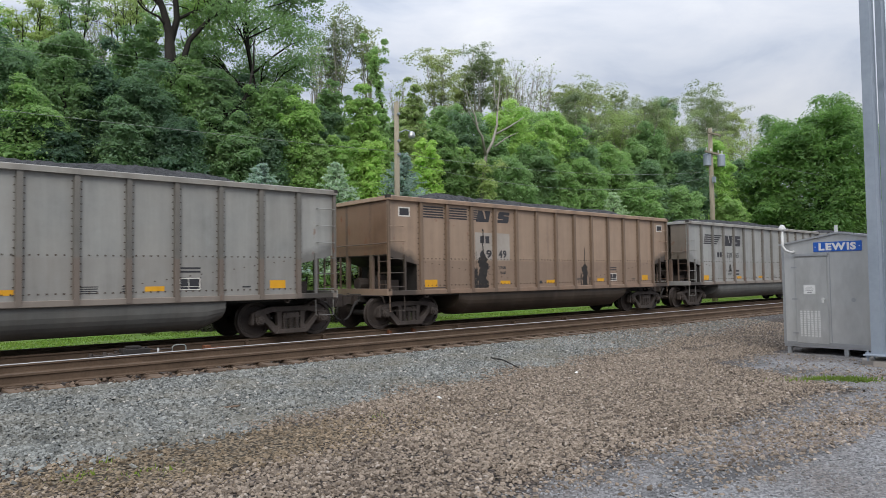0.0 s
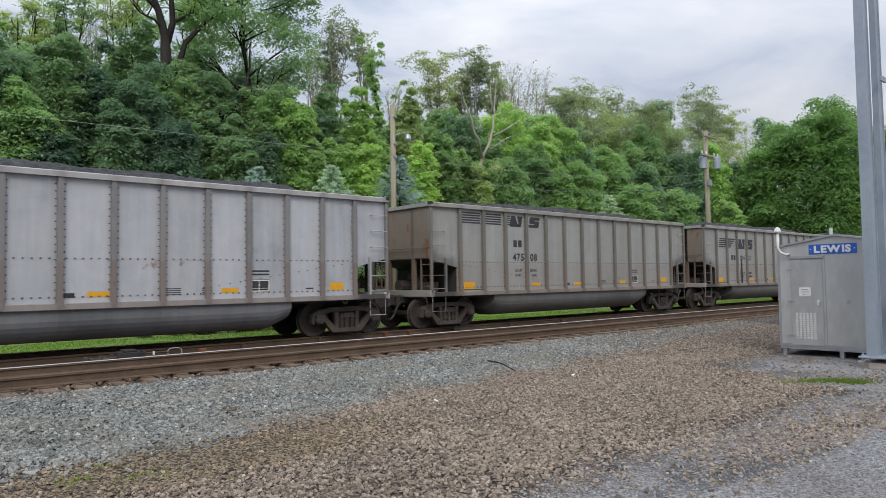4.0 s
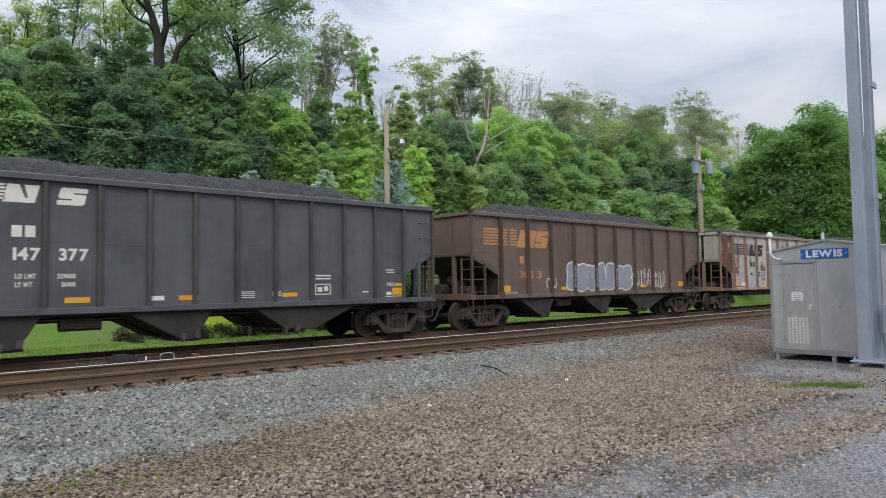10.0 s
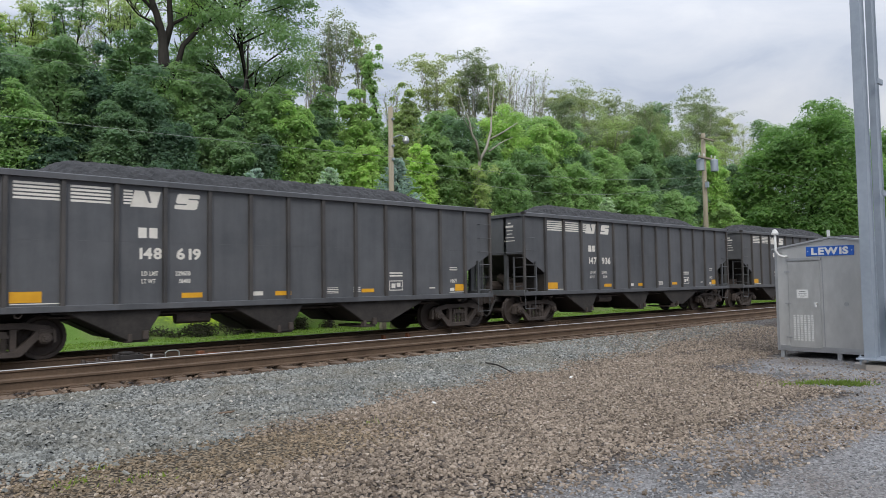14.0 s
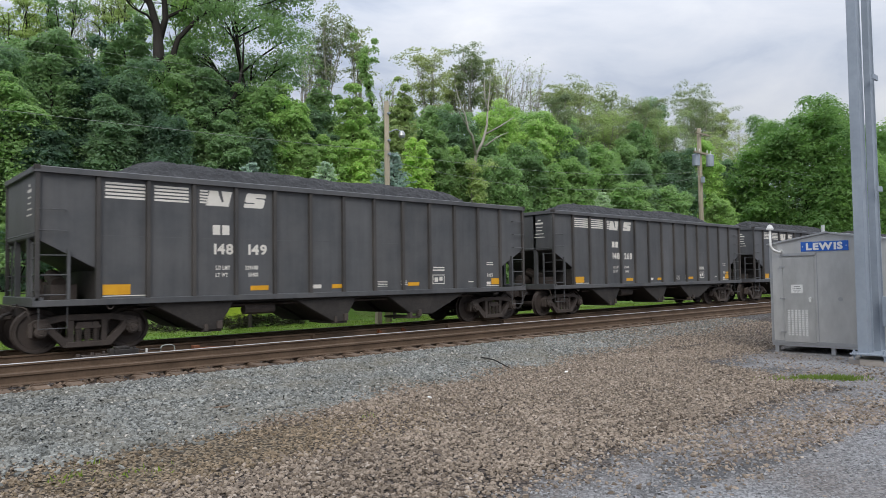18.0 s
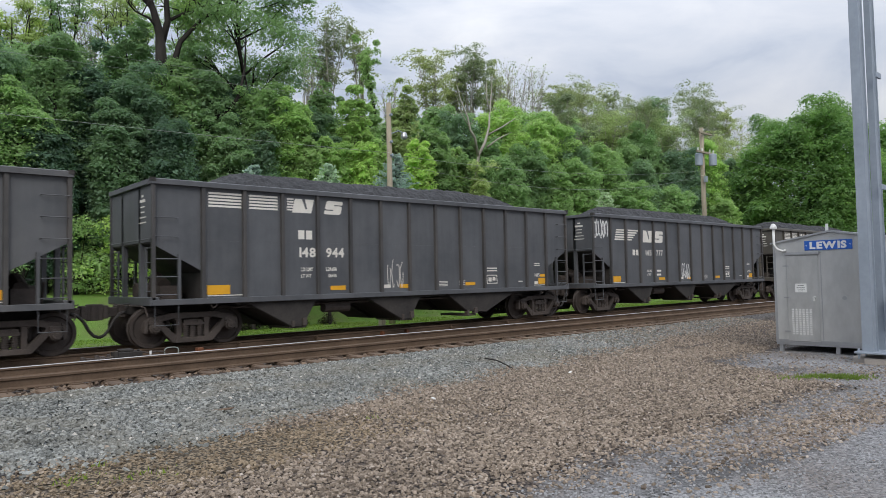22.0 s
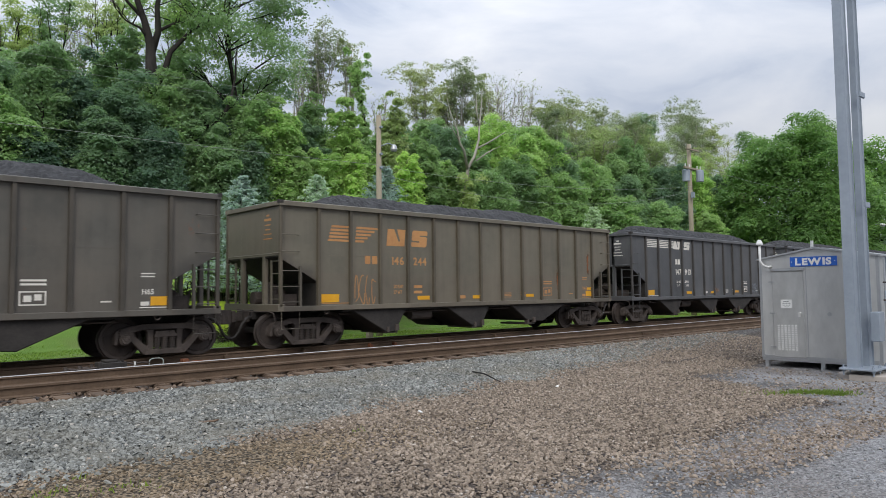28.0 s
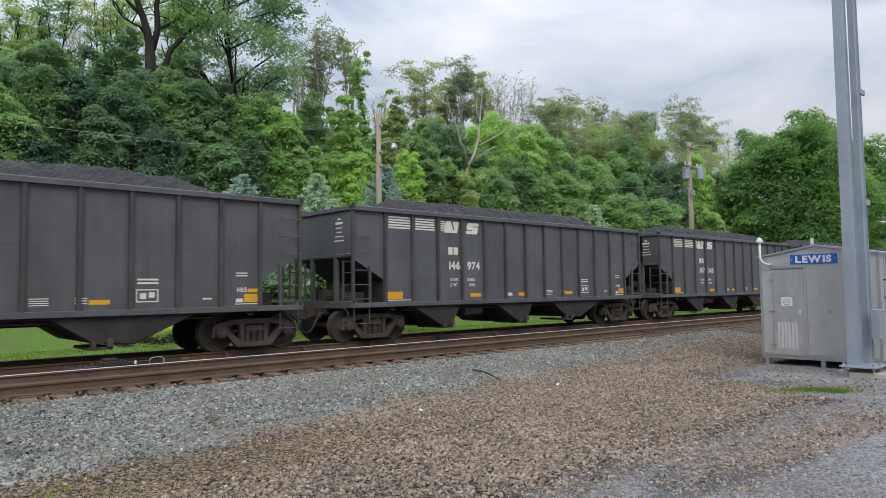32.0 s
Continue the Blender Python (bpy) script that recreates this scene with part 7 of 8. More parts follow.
    locust_a = [(12.0, 42, 15.4, 1.5), (9.9, 43, 13.9, 1.6), (7.6, 43, 12.9, 1.4), (6.3, 44, 12.3, 1.4), (9.1, 45, 12.4, 1.3), (14.0, 44, 14.7, 1.2), (17.8, 45, 16.0, 1.7), (28.6, 44, 17.3, 1.8), (30.6, 44, 16.3, 1.2), (28.3, 45, 15.9, 1.1)]
    locust_b = [(38.1, 44, 16.6, 2.1), (43.2, 44, 17.2, 2.1), (47.5, 46, 17.3, 1.5), (58.4, 44, 17.5, 2.9), (56.6, 45, 16.1, 1.5), (66.0, 45, 16.9, 1.9), (86.3, 45, 20.7, 3.2), (94.3, 46, 19.6, 2.3), (74.0, 46, 16.8, 2.4), (42.8, 46, 15.8, 1.6)]
    bare_a = [(51.0, 46, 18.3, 2.4), (53.3, 45, 17.8, 1.7), (100.3, 46, 20.1, 2.7), (27.3, 46, 15.1, 1.0), (11.7, 46, 14.5, 1.4), (35.5, 46, 12.8, 1.0), (47.1, 44, 16.2, 1.3)]
    groups = (
        (dark, "dark green broadleaf tree on the bank", dark_a + dark_b),
        (mid, "green broadleaf tree on the bank", mid_a + mid_b),
        (bright, "bright green young tree on the bank", bright_a),
        (olive, "olive green tree on the bank", olive_a),
    )
    n = 0
    for tone, label, rows in groups:
        for x, y, h, sp in rows:
            if tone is olive and x > 45:
                build_locust("locust_tree", x, y, h * 1.08, sp * 1.3, 0.72, olive if n % 2 else LEAF_LOCUST, 500 + n, "tall feathery olive-green locust tree on the bank", 15000, 0.115, None, 5, 9, 0.14)
                n += 1
                continue
            leaf = dark if tone is mid and x < 10 and n % 3 else tone
            size = 0.036 + 0.00168 * math.hypot(x, y)
            build_tree("broadleaf_tree", x, y, h * 1.07, sp * 1.18, 0.08, 84, (33000 if x < 24 else 26000) if y < 36 else 14000, size if y < 36 else size * 1.2, leaf, BARK, 500 + n, label, limbs=8, pad_r=0.27, core=0.22)
            n += 1
    # large old trees: one with a dark forked trunk against the sky, one with a dense crown and a crooked limb
    build_tree("old_tree", 16.9, 35.2, 19.6, 4.5, 0.46, 92, 42000, 0.108, mid, BARK, 641, "large old tree with a dense green crown", pad_r=0.215, limbs=30, trunk_r=0.26, core=0.03)
    t = thing("old_tree", "large old tree with a dark forked trunk and thin leaves", "tree", "trees on the bank")
    g = Geo().tube([(12.3, 35, 2.0), (12.35, 35, 8.0), (12.32, 35, 12.7), (12.25, 35, 14.1), (11.95, 35, 15.2), (11.57, 35, 16.2), (11.3, 35, 18.5), (11.5, 35, 21.0)], [0.42, 0.34, 0.29, 0.22, 0.17, 0.14, 0.10, 0.03], 9)
    part("trunk", g, BARK, t, smooth=True)
    limbs = (([(12.3, 35, 13.6), (12.64, 35, 14.84), (12.56, 35, 16.1), (12.8, 35, 17.4), (12.9, 35, 20.0)], [0.20, 0.16, 0.13, 0.10, 0.03]),
             ([(12.35, 35, 11.6), (12.95, 34.9, 12.81), (13.19, 34.8, 13.83), (14.26, 34.7, 15.22), (15.98, 34.6, 16.7), (17.4, 34.6, 17.6)], [0.19, 0.16, 0.13, 0.09, 0.06, 0.03]),
             ([(12.2, 35, 14.3), (11.7, 34.9, 14.75), (11.0, 34.8, 14.9), (10.4, 34.8, 15.5)], [0.09, 0.06, 0.04, 0.015]),
             ([(11.9, 35, 15.3), (11.0, 35.2, 16.2), (10.0, 35.3, 16.9), (9.2, 35.3, 18.2)], [0.10, 0.07, 0.05, 0.02]),
             ([(12.7, 35, 14.9), (13.5, 35.1, 15.5), (14.4, 35.1, 15.9), (15.2, 35.1, 17.0)], [0.09, 0.07, 0.05, 0.02]))
    for pts, rr in limbs:
        part("limb", Geo().tube(pts, rr, 7), BARK, t, smooth=True)
    rg = np.random.default_rng(640)
    g = Geo()
    for pts, rr in limbs:
        for k in range(7):
            i0 = rg.integers(1, len(pts) - 1)
            s = Vector(pts[i0]).lerp(Vector(pts[i0 + 1]), rg.uniform())
            limb_geo(g, rg, s, s + Vector((rg.normal() * 1.1, rg.normal() * 0.6, rg.uniform(0.1, 1.6))), 0.035, 3, 4)
    tagged(part("branchwork", g, BARK, t, smooth=True), kind="stuff")
    c = np.concatenate([np.stack([rg.uniform(9.4, 12.4, 26), rg.uniform(34.6, 37.0, 26), rg.uniform(16.0, 20.5, 26)], 1),
                        np.stack([rg.uniform(12.6, 16.4, 34), rg.uniform(34.8, 37.2, 34), rg.uniform(14.2, 20.0, 34)], 1)])
    part("crown", leaf_mesh("crown", leaf_cloud(rg, c, rg.uniform(0.4, 0.85, 60), np.full(60, 190), 0.105), mid), mid, t)
    t = thing("leaning_tree", "dark crooked limb among the leaves", "tree")
    g = Geo().tube([(13.0, 34.2, 0.9), (13.5, 33.9, 6.0), (13.93, 33.2, 9.2), (14.34, 33.0, 9.8), (14.87, 32.8, 10.09), (15.3, 32.7, 10.8), (15.54, 32.7, 11.54), (15.98, 33.2, 12.76), (16.3, 33.8, 14.6)], [0.17, 0.14, 0.12, 0.11, 0.10, 0.09, 0.07, 0.055, 0.02], 8)
    part("trunk", g, BARK, t, smooth=True)
    for pts, rr in (([(14.34, 33.0, 9.8), (14.2, 32.9, 10.25), (13.9, 32.9, 10.5)], [0.09, 0.06, 0.03]),
                    ([(15.3, 32.7, 10.8), (15.6, 32.7, 10.95), (15.9, 32.7, 11.5)], [0.06, 0.045, 0.02])):
        part("limb", Geo().tube(pts, rr, 6), BARK, t, smooth=True)
    # thin-crowned trees that stand against the sky
    for k, (x, y, h, sp) in enumerate(locust_a + locust_b):
        left = x < 19
        build_locust("locust_tree", x, y, h * 1.03, sp * 1.08, 0.62 if left else 0.48, (mid if k % 2 else olive) if left else LEAF_LOCUST, 700 + k, "thin-crowned tree with sparse leaves against the sky",
                     5200 if left else int((2300 if x < 34 else 4200) + (620 if x < 34 else 1000) * sp), 0.11 if left else 0.100 + 0.0007 * x, BARK if left else None, 4 if left else 6)
    for k, (x, y, h, sp) in enumerate(bare_a):
        build_locust("bare_tree", x, y, h, sp, 0.6, olive, 740 + k, "nearly bare thin tree with fine twigs", 420, 0.12, None, 8, 8, 0.10)
    # column of vines on a thin trunk
    t = thing("vine_covered_tree", "thin trunk wrapped in leafy vines", "tree", "trees on the bank")
    stem = [Vector(p) for p in ((29.4, 40, 3.6), (29.46, 40, 10.5), (29.29, 40, 13.4), (28.92, 40, 15.4), (28.54, 40, 16.9), (28.75, 40, 18.1))]
    part("trunk", Geo().tube(stem, [0.16, 0.13, 0.11, 0.09, 0.06, 0.02], 7), BARK, t, smooth=True)
    rg = np.random.default_rng(760)
    c, r = [], []
    for k in range(46):
        f = k / 46 * 4.4
        p = stem[1 + min(int(f), 3)].lerp(stem[2 + min(int(f), 3)], min(f - min(int(f), 3), 1.0)) if f > 0.4 else stem[0].lerp(stem[1], rg.uniform(0.3, 1))
        c.append(tuple(p + Vector(rg.normal(size=3)) * (0.14 if f < 3.2 else 0.5)))
        r.append(rg.uniform(0.22, 0.42))
    part("crown", leaf_mesh("crown", leaf_cloud(rg, np.array(c), np.array(r), np.full(46, 90), 0.14, 0.9), mid), mid, t)
    # pale dead fork among the leaves
    t = thing("dead_tree", "pale dead forked trunk without leaves", "tree")
    g = Geo().tube([(28.84, 29.41, 0.83), (28.70, 29.22, 6.85), (28.69, 28.84, 8.76), (29.04, 28.65, 9.46), (29.45, 28.65, 10.55), (29.71, 28.84, 11.46), (30.09, 29.03, 12.74), (30.42, 29.22, 14.01)], [0.16, 0.12, 0.100, 0.085, 0.070, 0.055, 0.036, 0.012], 8)
    part("trunk", g, PALE_BARK, t, smooth=True)
    for pts, rr in (([(28.64, 28.84, 8.70), (28.10, 28.55, 9.68), (27.65, 28.46, 10.06), (27.48, 28.46, 10.78), (27.13, 28.65, 11.74), (27.02, 28.84, 12.72)], [0.09, 0.08, 0.07, 0.05, 0.035, 0.012]),
                    ([(29.22, 28.65, 9.24), (30.03, 28.46, 9.83), (31.19, 28.46, 10.36)], [0.05, 0.04, 0.012]),
                    ([(29.34, 28.65, 10.02), (30.34, 28.46, 10.56), (31.63, 28.46, 11.31)], [0.06, 0.05, 0.02]),
                    ([(29.72, 28.84, 11.43), (29.49, 28.84, 12.29), (29.66, 29.03, 13.54)], [0.05, 0.04, 0.012]),
                    ([(27.60, 28.46, 10.19), (27.03, 28.46, 10.86), (26.74, 28.55, 11.81)], [0.035, 0.025, 0.010])):
        part("limb", Geo().tube(pts, rr, 7), PALE_BARK, t, smooth=True)
    rg = np.random.default_rng(66)
    c = np.stack([rg.normal(size=40) * 0.42 + 28.75, rg.normal(size=40) * 0.25 + 28.7, rg.uniform(2.5, 8.3, 40)], 1)
    part("vines", leaf_mesh("vines", leaf_cloud(rg, c, rg.uniform(0.3, 0.6, 40), np.full(40, 190), 0.10), olive), olive, t)
    # dense round maples
    build_tree("maple_tree", 73.2, 27, 18.7, 8.0, 0.02, 200, 110000, 0.20, LEAF_MAPLE, BARK, 801, "dense round green maple", pad_r=0.20, limbs=10, trunk_r=0.5, core=0.20)
    build_tree("maple_tree", 93.0, 26, 19.9, 6.6, 0.02, 130, 24000, 0.26, LEAF_MAPLE, BARK, 802, "dense round green maple", pad_r=0.21, limbs=8, trunk_r=0.5, core=0.3)
    for k, (x, y, h) in enumerate([(12.8, 26, 7.15), (16.4, 26, 7.5), (20.2, 26, 8.4), (40.2, 28, 7.45)]):
        build_spruce(x, y, h, 900 + k)
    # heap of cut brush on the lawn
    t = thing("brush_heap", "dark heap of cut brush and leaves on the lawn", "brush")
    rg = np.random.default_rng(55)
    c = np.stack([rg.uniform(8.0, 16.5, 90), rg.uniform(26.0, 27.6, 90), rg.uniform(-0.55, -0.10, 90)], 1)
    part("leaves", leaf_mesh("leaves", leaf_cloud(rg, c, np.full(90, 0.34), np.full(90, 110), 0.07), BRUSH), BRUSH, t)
    g = Geo()
    for k in range(60):
        p = Vector(c[k])
        q = p + Vector((rg.uniform(-0.5, 0.5), rg.uniform(-0.5, 0.3), rg.uniform(-0.1, 0.28)))
        g.cyl(tuple(p - Vector((0, 0, 0.3))), tuple(q), 0.016, 4, 0.005)
    tagged(part("twigs", g, BARK, t), kind="stuff")
    # blades of the lawn
    n = 110000
    x, y = rg.uniform(-3, 62, n), 20.5 + 6.6 * rg.uniform(0, 1, n) ** 1.2
    keep = np.array([noise.noise((a * 0.45, b * 0.6, 2.0)) + 0.5 * noise.noise((a * 1.6, b * 1.9, 5.0)) for a, b in zip(x, y)]) > rg.normal(size=n) * 0.18 - 0.16
    x, y = x[keep], y[keep]
    n = len(x)
    p = np.stack([x, y, np.array([land(a, b) for a, b in zip(x, y)]) - 0.02], 1)
    w = rg.normal(size=(n, 3)) * np.array([0.022, 0.014, 0.0])
    tip = p + rg.normal(size=(n, 3)) * np.array([0.06, 0.06, 0.0]) + np.stack([0 * x, 0 * x, rg.uniform(0.035, 0.10, n)], 1)
    tagged(new("lawn_grass", leaf_mesh("lawn_grass", np.stack([p - w, p + w, tip], 1).reshape(-1, 3), LAWN_BLADE, 3)), "uneven green grass of the lawn behind the tracks", "grass", kind="stuff")
    # woods further up, seen through the gaps
    rg = np.random.default_rng(77)
    n = 420
    xs, ys = rg.uniform(0, 210, n), rg.uniform(48, 72, n)
    cen = np.stack([xs, ys, np.array([land(a, b) for a, b in zip(xs, ys)]) + rg.uniform(0.3, 3.5, n)], 1)
    v = leaf_cloud(rg, cen, rg.uniform(1.6, 2.8, n), np.full(n, 110), 0.36)
    tagged(new("far_woods", leaf_mesh("far_woods", v, mid)), "dark woods up the hill behind the trees", "woods", kind="stuff")


forest()


# ---- stones, ties and track clutter ----
def stone_field(name, spots, size, mat, seed, label):
    """Crushed stones lying on the ground at the given plan points: each an uneven block, wider below than on top, tilted and turned."""
    rng = np.random.default_rng(seed)
    n = len(spots)
    ring = np.array([(-1, -1), (1, -1), (1, 1), (-1, 1)]) * 0.72
    low = np.concatenate([np.broadcast_to(ring, (n, 4, 2)) + rng.normal(size=(n, 4, 2)) * 0.20, rng.uniform(-0.75, -0.35, (n, 4, 1))], 2)
    top = np.concatenate([np.broadcast_to(ring, (n, 4, 2)) * rng.uniform(0.42, 0.86, (n, 1, 1)) + rng.normal(size=(n, 4, 2)) * 0.16 + rng.normal(size=(n, 1, 2)) * 0.14, rng.uniform(0.30, 0.72, (n, 4, 1))], 2)
    shape = np.concatenate([low, top], 1) * np.stack([rng.uniform(0.95, 1.5, n), rng.uniform(0.75, 1.1, n), rng.uniform(0.65, 1.0, n)], 1)[:, None]
    for axis, spread in ((0, 0.38), (1, 0.38), (2, 3.2)):
        an = rng.uniform(-spread, spread, n) if axis == 2 else rng.normal(size=n) * spread
        c, s = np.cos(an)[:, None], np.sin(an)[:, None]
        i, j = ((1, 2), (2, 0), (0, 1))[axis]
        p, q = shape[:, :, i].copy(), shape[:, :, j].copy()
        shape[:, :, i], shape[:, :, j] = p * c - q * s, p * s + q * c
    sc = size * rng.uniform(0.55, 1.30, n)
    z = np.array([land(a, b) for a, b in spots]) + sc * rng.uniform(0.18, 0.5, n)
    v = shape * sc[:, None, None] + np.concatenate([spots, z[:, None]], 1)[:, None]
    quads = np.array([(4, 5, 6, 7), (0, 1, 5, 4), (1, 2, 6, 5), (2, 3, 7, 6), (3, 0, 4, 7)])
    f = (quads[None] + (np.arange(n) * 8)[:, None, None]).reshape(-1, 4)
    tagged(new(name, array_mesh(name, v.reshape(-1, 3), f, mat, False)), label, "gravel", kind="stuff")


def scatter():
    rng = np.random.default_rng(3)

    def ballast_edge(x):
        return np.maximum(7.5, np.minimum(0.32 * x + 6.6, 0.105 * x + 7.93))
    n = 232000
    x, y = rng.uniform(-1.0, 24, n), rng.uniform(2.6, 11.55, n)
    az = np.arctan2(y, x)
    dist = np.hypot(x, y)
    keep = (az > 0.22) & (az < 1.50) & (dist > 4.2) & (rng.uniform(0, 1, n) < np.clip(1.55 - dist / 17.0, 0.22, 1.0))
    keep &= rng.uniform(0, 1, n) > 0.8 * np.exp(-(((x - 2.9) / 2.1) ** 2 + ((y - 6.95) / 0.75) ** 4))
    x, y = x[keep], y[keep]
    wob = np.array([noise.noise((a * 0.8, b * 0.8, 0)) for a, b in zip(x, y)]) * 0.45 + rng.normal(size=len(x)) * 0.20
    isb = (y + wob > ballast_edge(x)) & (rng.uniform(0, 1, len(x)) > np.clip((x - 12.0) / 9.0, 0.0, 0.6))
    drive = (np.minimum(4.0 + 2.2 * np.maximum(x - 11.6, 0), 6.9) - y + wob * 1.2) > 0
    band = np.exp(-(((x - 8.3) / 2.2) ** 2 + ((y - 3.05 + 0.05 * (x - 8.3)) / 0.42) ** 2))
    hut = (x > 15.8) & (y < 6.9) & (y > 4.0)
    stone_field("ballast_stones", np.stack([x[isb], y[isb]], 1), 0.0255, BALLAST, 4, "blue-grey broken ballast stones beside the track")
    sel = ~isb & ~hut & (~drive | (rng.uniform(0, 1, len(x)) < 0.05 + 0.5 * band + 0.12 * np.clip(np.array([noise.noise((a * 0.5, b * 1.1, 7)) for a, b in zip(x, y)]) * 2, 0, 1)))
    tan = sel & (rng.uniform(0, 1, len(x)) < 1.4 * np.exp(-(((x - 2.9) / 2.2) ** 2 + ((y - 6.9) / 0.85) ** 4)))
    sel &= ~tan
    stone_field("gravel_stones", np.stack([x[sel], y[sel]], 1), 0.020, BROWNSTONE, 5, "brown broken gravel on the trackside")
    stone_field("tan_gravel", np.stack([x[tan], y[tan]], 1), 0.017, TANSTONE, 8, "tan dusty gravel trodden flat beside the ballast")
    # fine grey gravel of the drive
    n = 26000
    x, y = rng.uniform(3.6, 15.8, n), rng.uniform(1.9, 6.6, n)
    edge = np.minimum(4.0 + 2.2 * np.maximum(x - 11.6, 0), 6.9)
    near = (y < edge + rng.normal(size=n) * 0.15) & (np.arctan2(y, x) > 0.2) & (rng.uniform(0, 1, n) < np.clip(1.5 - np.hypot(x, y) / 12.0, 0.15, 1.0))
    stone_field("drive_gravel", np.stack([x[near], y[near]], 1), 0.013, GREYSTONE, 7, "fine grey gravel of the drive")
    # between and behind the rails
    n = 14000
    x, y = rng.uniform(-6, 30, n), np.concatenate([rng.uniform(11.7, 14.9, n // 2), rng.uniform(14.4, 19.5, n - n // 2)])
    stone_field("track_stones", np.stack([x, y], 1), 0.042, RUSTSTONE, 6, "rust-brown stones between the rails")


scatter()


def build_ties():
    rng = random.Random(8)
    shapes = []
    for i in range(4):
        e = rng.uniform(-0.05, 0.05)
        shapes.append(Geo().prism([(-0.115, -0.19), (0.115, -0.19), (0.11, 0.0), (-0.11, 0.0)], "y", -1.30 + e, 1.30 + e).mesh("tie", TIE, 0.012))
    pl = Geo().box(-0.10, 0.10, -0.19, 0.16, 0.0, 0.014)
    for dx in (-0.07, 0.07):
        pl.box(dx - 0.012, dx + 0.012, -0.105, -0.08, 0.014, 0.032)
    plate = pl.mesh("tie_plate", RAIL)
    for tr, step, n in ((NEAR_TRACK, 0.52, 130), (FAR_TRACK, 0.52, 110)):
        for i in range(n):
            x = -8.0 + step * i
            t = part("tie", shapes[rng.randrange(4)], TIE, tr)
            t.matrix_basis = pose(x + rng.uniform(-0.03, 0.03), rng.uniform(-0.06, 0.04), -0.192, 0, 0, rng.uniform(-1.2, 1.2))
            if tr is NEAR_TRACK and i < 70:
                for s in (-1, 1):
                    p = part("tie_plate", plate, RAIL, t)
                    p.matrix_basis = pose(0, s * GAUGE / 2, 0.001, 0, 0, 0 if s < 0 else 180)
        g = Geo()
        for i in range(170):
            x = -8.0 + step * (n + i)
            g.box(x - 0.11, x + 0.11, -1.3, 1.3, -0.38, -0.192)
        tagged(part("far_ties", g, TIE, tr), kind="stuff")


build_ties()
# spring clips on the foot of the nearer rail of the far track
for x in (7.6, 9.8, 12.0, 12.9, 14.7, 17.3, 20.1):
    g = Geo().box(x - 0.05, x + 0.05, 16.12, 16.24, -0.16, -0.08)
    g.box(x - 0.02, x + 0.03, 16.16, 16.27, -0.08, -0.05)
    clip = part("rail_anchor", g, RUST if int(x) == 12 else RAIL, FAR_TRACK, bevel=0.006)
    clip.matrix_parent_inverse = FAR_TRACK.matrix_basis.inverted()


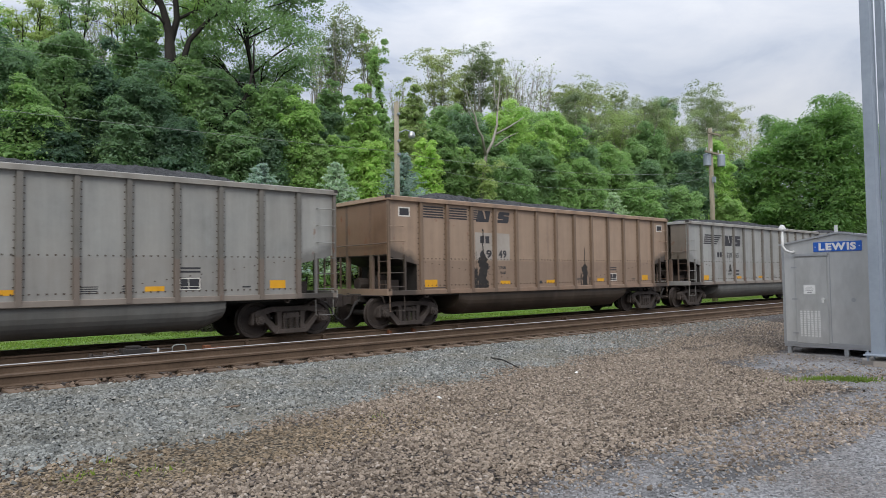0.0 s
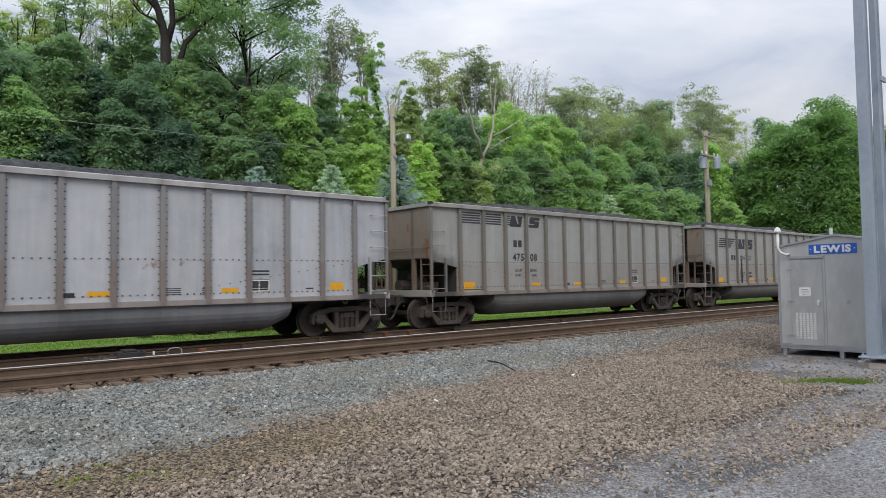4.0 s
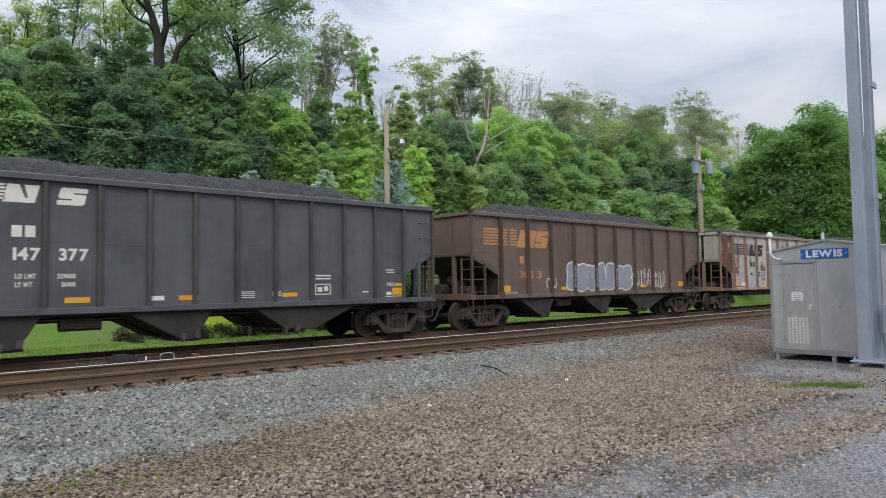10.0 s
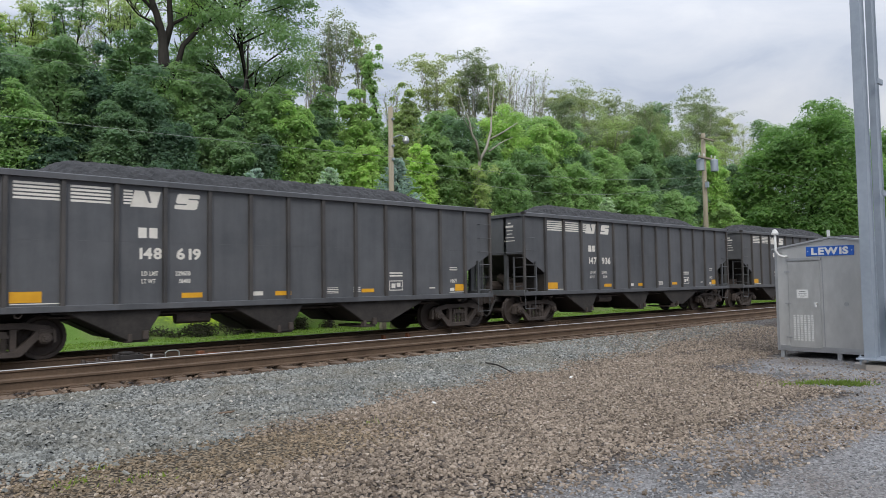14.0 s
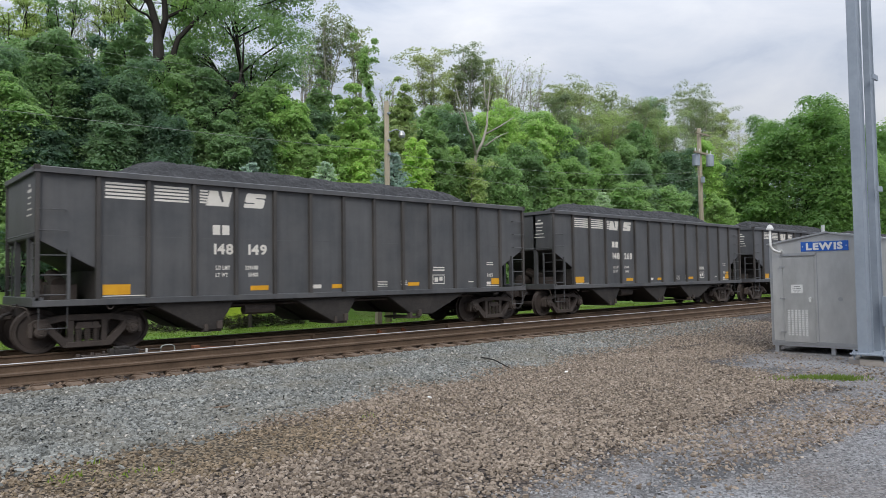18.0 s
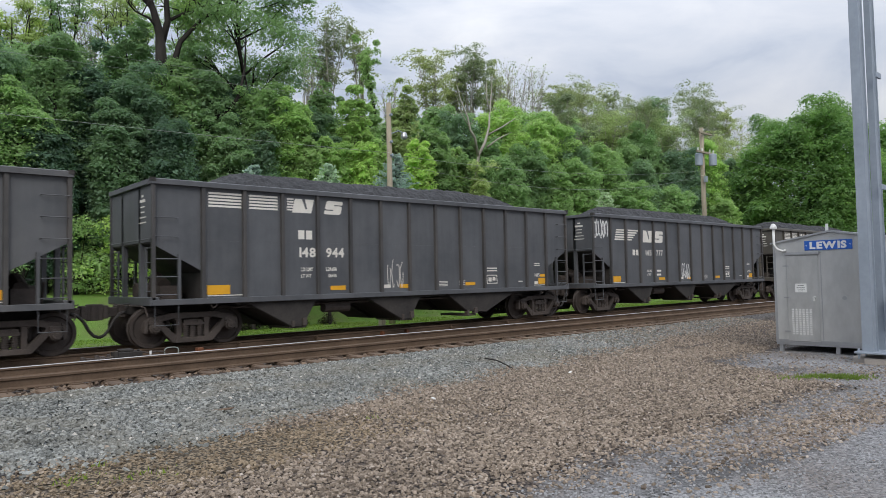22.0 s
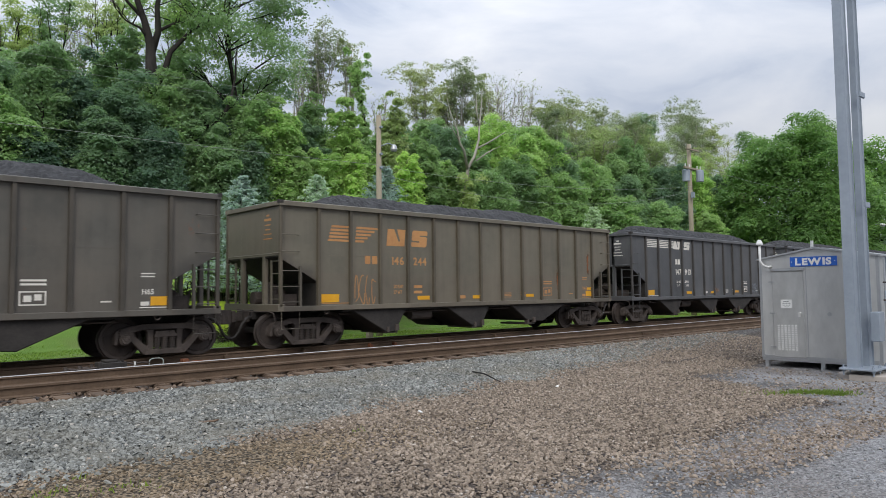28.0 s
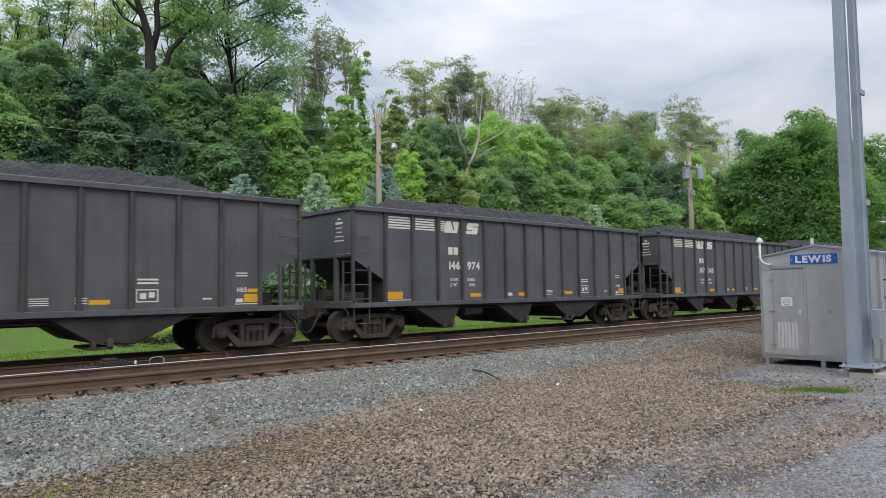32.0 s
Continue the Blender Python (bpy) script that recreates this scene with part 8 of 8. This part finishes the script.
def clutter():
    # rail greasing machine and its hoop between the tracks
    m = thing("rail_lubricator", "small greasy trackside machine with a wire hoop between the tracks", "track machine")
    part("base_bar", Geo().box(3.7, 5.35, 15.05, 15.2, -0.14, -0.06), TRUCK, m, bevel=0.01)
    g = Geo().box(4.34, 4.86, 14.92, 15.3, -0.12, 0.06)
    g.box(4.44, 4.70, 14.97, 15.25, 0.06, 0.11)
    g.box(4.30, 4.38, 14.90, 15.0, -0.12, 0.09)
    g.cyl((4.78, 14.95, 0.06), (4.78, 14.95, 0.10), 0.03, 8)
    part("case", g, UNDER, m, bevel=0.015)
    for dx, h, r in ((3.74, 0.02, 0.05), (3.86, -0.02, 0.07), (4.0, 0.03, 0.05), (4.1, 0.0, 0.08), (4.22, 0.04, 0.04)):
        part("fitting", Geo().cyl((dx, 15.05, -0.12), (dx, 15.05, h), r, 8, r * 0.8), TRUCK, m, bevel=0.006)
    part("rod", Geo().tube([(3.66, 15.1, -0.08), (3.8, 15.05, -0.02), (4.0, 15.0, -0.05), (4.34, 15.0, -0.02)], 0.022, 6), TRUCK, m)
    part("cable", Geo().tube([(4.8, 14.95, 0.05), (5.0, 14.95, 0.0), (5.15, 14.95, 0.02), (5.33, 15.0, 0.0)], 0.02, 6), TRUCK, m)
    pts = [(5.48 + 0.15 * math.copysign(abs(math.cos(a)) ** 0.7, math.cos(a)), 15.0, -0.01 + 0.09 * math.copysign(abs(math.sin(a)) ** 0.7, math.sin(a))) for a in (2 * math.pi * i / 20 for i in range(21))]
    part("hoop", Geo().tube(pts, 0.013, 6), WIRE, m, "bent grey wire hoop")
    part("tag", Geo().box(4.99, 5.03, 14.90, 14.915, -0.03, 0.05), WHITE, m)
    g = Geo().tube([(5.95, 15.0, -0.08), (6.35, 15.0, -0.05), (6.9, 15.0, -0.08)], 0.025, 6)
    g.box(6.02, 6.16, 14.92, 15.08, -0.12, 0.02)
    tagged(part("rail_clamp", g, RUST, None, bevel=0.006), "rusty clamp with a rod beside the rail", "clamp")
    # bits lying on the stones
    for (x, y, w, d, turn, mat, lab) in ((9.89, 7.75, 0.10, 0.05, 20, WHITE, "small white scrap lying on the gravel"), (6.5, 7.57, 0.09, 0.04, 70, WHITE, "small white scrap lying on the gravel"), (3.97, 9.0, 0.30, 0.07, -35, TIE, "splinter of brown wood on the ballast")):
        g = Geo().prism([(-w / 2, -d / 2), (w * 0.4, -d / 2.4), (w / 2, d / 2), (-w * 0.42, d * 0.4)], "z", 0, 0.016)
        b = part("scrap" if mat is WHITE else "wood_splinter", g, mat, None, bevel=0.003)
        b.matrix_basis = pose(x, y, land(x, y) + 0.02, 4, -5, turn)
        tagged(b, lab, "debris")
    # low weeds coming up through the gravel
    rng = np.random.default_rng(31)
    n = 260
    c = np.array([(1.66, 6.86), (2.33, 6.58), (2.17, 6.66), (5.13, 7.16), (1.9, 7.2)])[rng.choice(5, n, p=[0.36, 0.22, 0.10, 0.22, 0.10])] + rng.normal(size=(n, 2)) * (0.11, 0.09)
    p = np.stack([c[:, 0], c[:, 1], np.full(n, -0.32)], 1)
    h = rng.uniform(0.012, 0.035, n)
    d = rng.normal(size=(n, 3)) * 0.025
    w = rng.normal(size=(n, 3)) * 0.006
    tip = p + d + np.stack([0 * h, 0 * h, h], 1)
    v = np.stack([p - w, p + w, tip], 1).reshape(-1, 3)
    tagged(new("weeds", leaf_mesh("weeds", v, GRASS, 3)), "sparse low weeds growing through the gravel", "weeds", kind="stuff")
    # fallen stick on the ballast edge
    g = Geo().tube([(9.98, 9.98, -0.20), (9.62, 9.29, -0.16), (9.25, 8.54, -0.21)], [0.012, 0.016, 0.008], 6)
    tagged(part("stick", g, BARK, None), "thin dark stick lying on the stones", "stick")
    # tuft of grass by the mast
    rng = np.random.default_rng(12)
    n = 1500
    p = np.stack([12.28 + rng.normal(size=n) * 0.20, 4.20 + rng.normal(size=n) * 0.13, np.full(n, -0.33)], 1)
    p[: n // 5, 0] -= np.abs(rng.normal(size=n // 5)) * 0.35
    p[:, 1] -= (p[:, 0] - 12.35) * 0.8
    h = rng.uniform(0.02, 0.085, n)
    d = rng.normal(size=(n, 3)) * 0.03
    d[:, 2] *= 0.2
    w = rng.normal(size=(n, 3)) * 0.008
    tip = p + d + np.stack([0 * h, 0 * h, h], 1)
    v = np.stack([p - w, p + w, tip + w * 0.2, tip - w * 0.2], 1).reshape(-1, 3)
    tagged(new("grass_tuft", leaf_mesh("grass_tuft", v, GRASS, 4)), "low patch of green grass in the gravel", "grass", kind="stuff")
    # post beyond the far track
    tagged(part("short_post", Geo().box(15.6, 15.8, 21.1, 21.3, -0.6, 0.75), POLE, None, bevel=0.01), "short weathered wooden post on the lawn", "post")


clutter()

# ---- things that move ----
def motions():
    """The train runs to the left all along; every wheel turns with it."""
    for k, car in TRAIN.items():
        rows = [(t, pose(x + k * PITCH + SHIFT.get(k, 0.0), 17.04, -0.02)) for t, x in RUN]
        walk(car, rows)
    made = {}
    for car in TRAIN.values():
        for truck in car.children:
            if not truck.name.startswith("truck"):
                continue
            for w in truck.children:
                if not w.name.startswith("wheelset"):
                    continue
                side = w.location.x > 0
                if side not in made:
                    walk(w, [(f / FPS, Matrix.Translation((0.889 if side else -0.889, 0, 0.457)) @ Matrix.Rotation(-15.70 / 0.457 * f / FPS, 4, "Y")) for f in range(0, 32 * FPS + 1)])
                    made[side] = w.animation_data
                else:
                    w.rotation_mode = "QUATERNION"
                    w.animation_data_create()
                    w.animation_data.action = made[side].action
                    w.animation_data.action_slot = made[side].action_slot


motions()
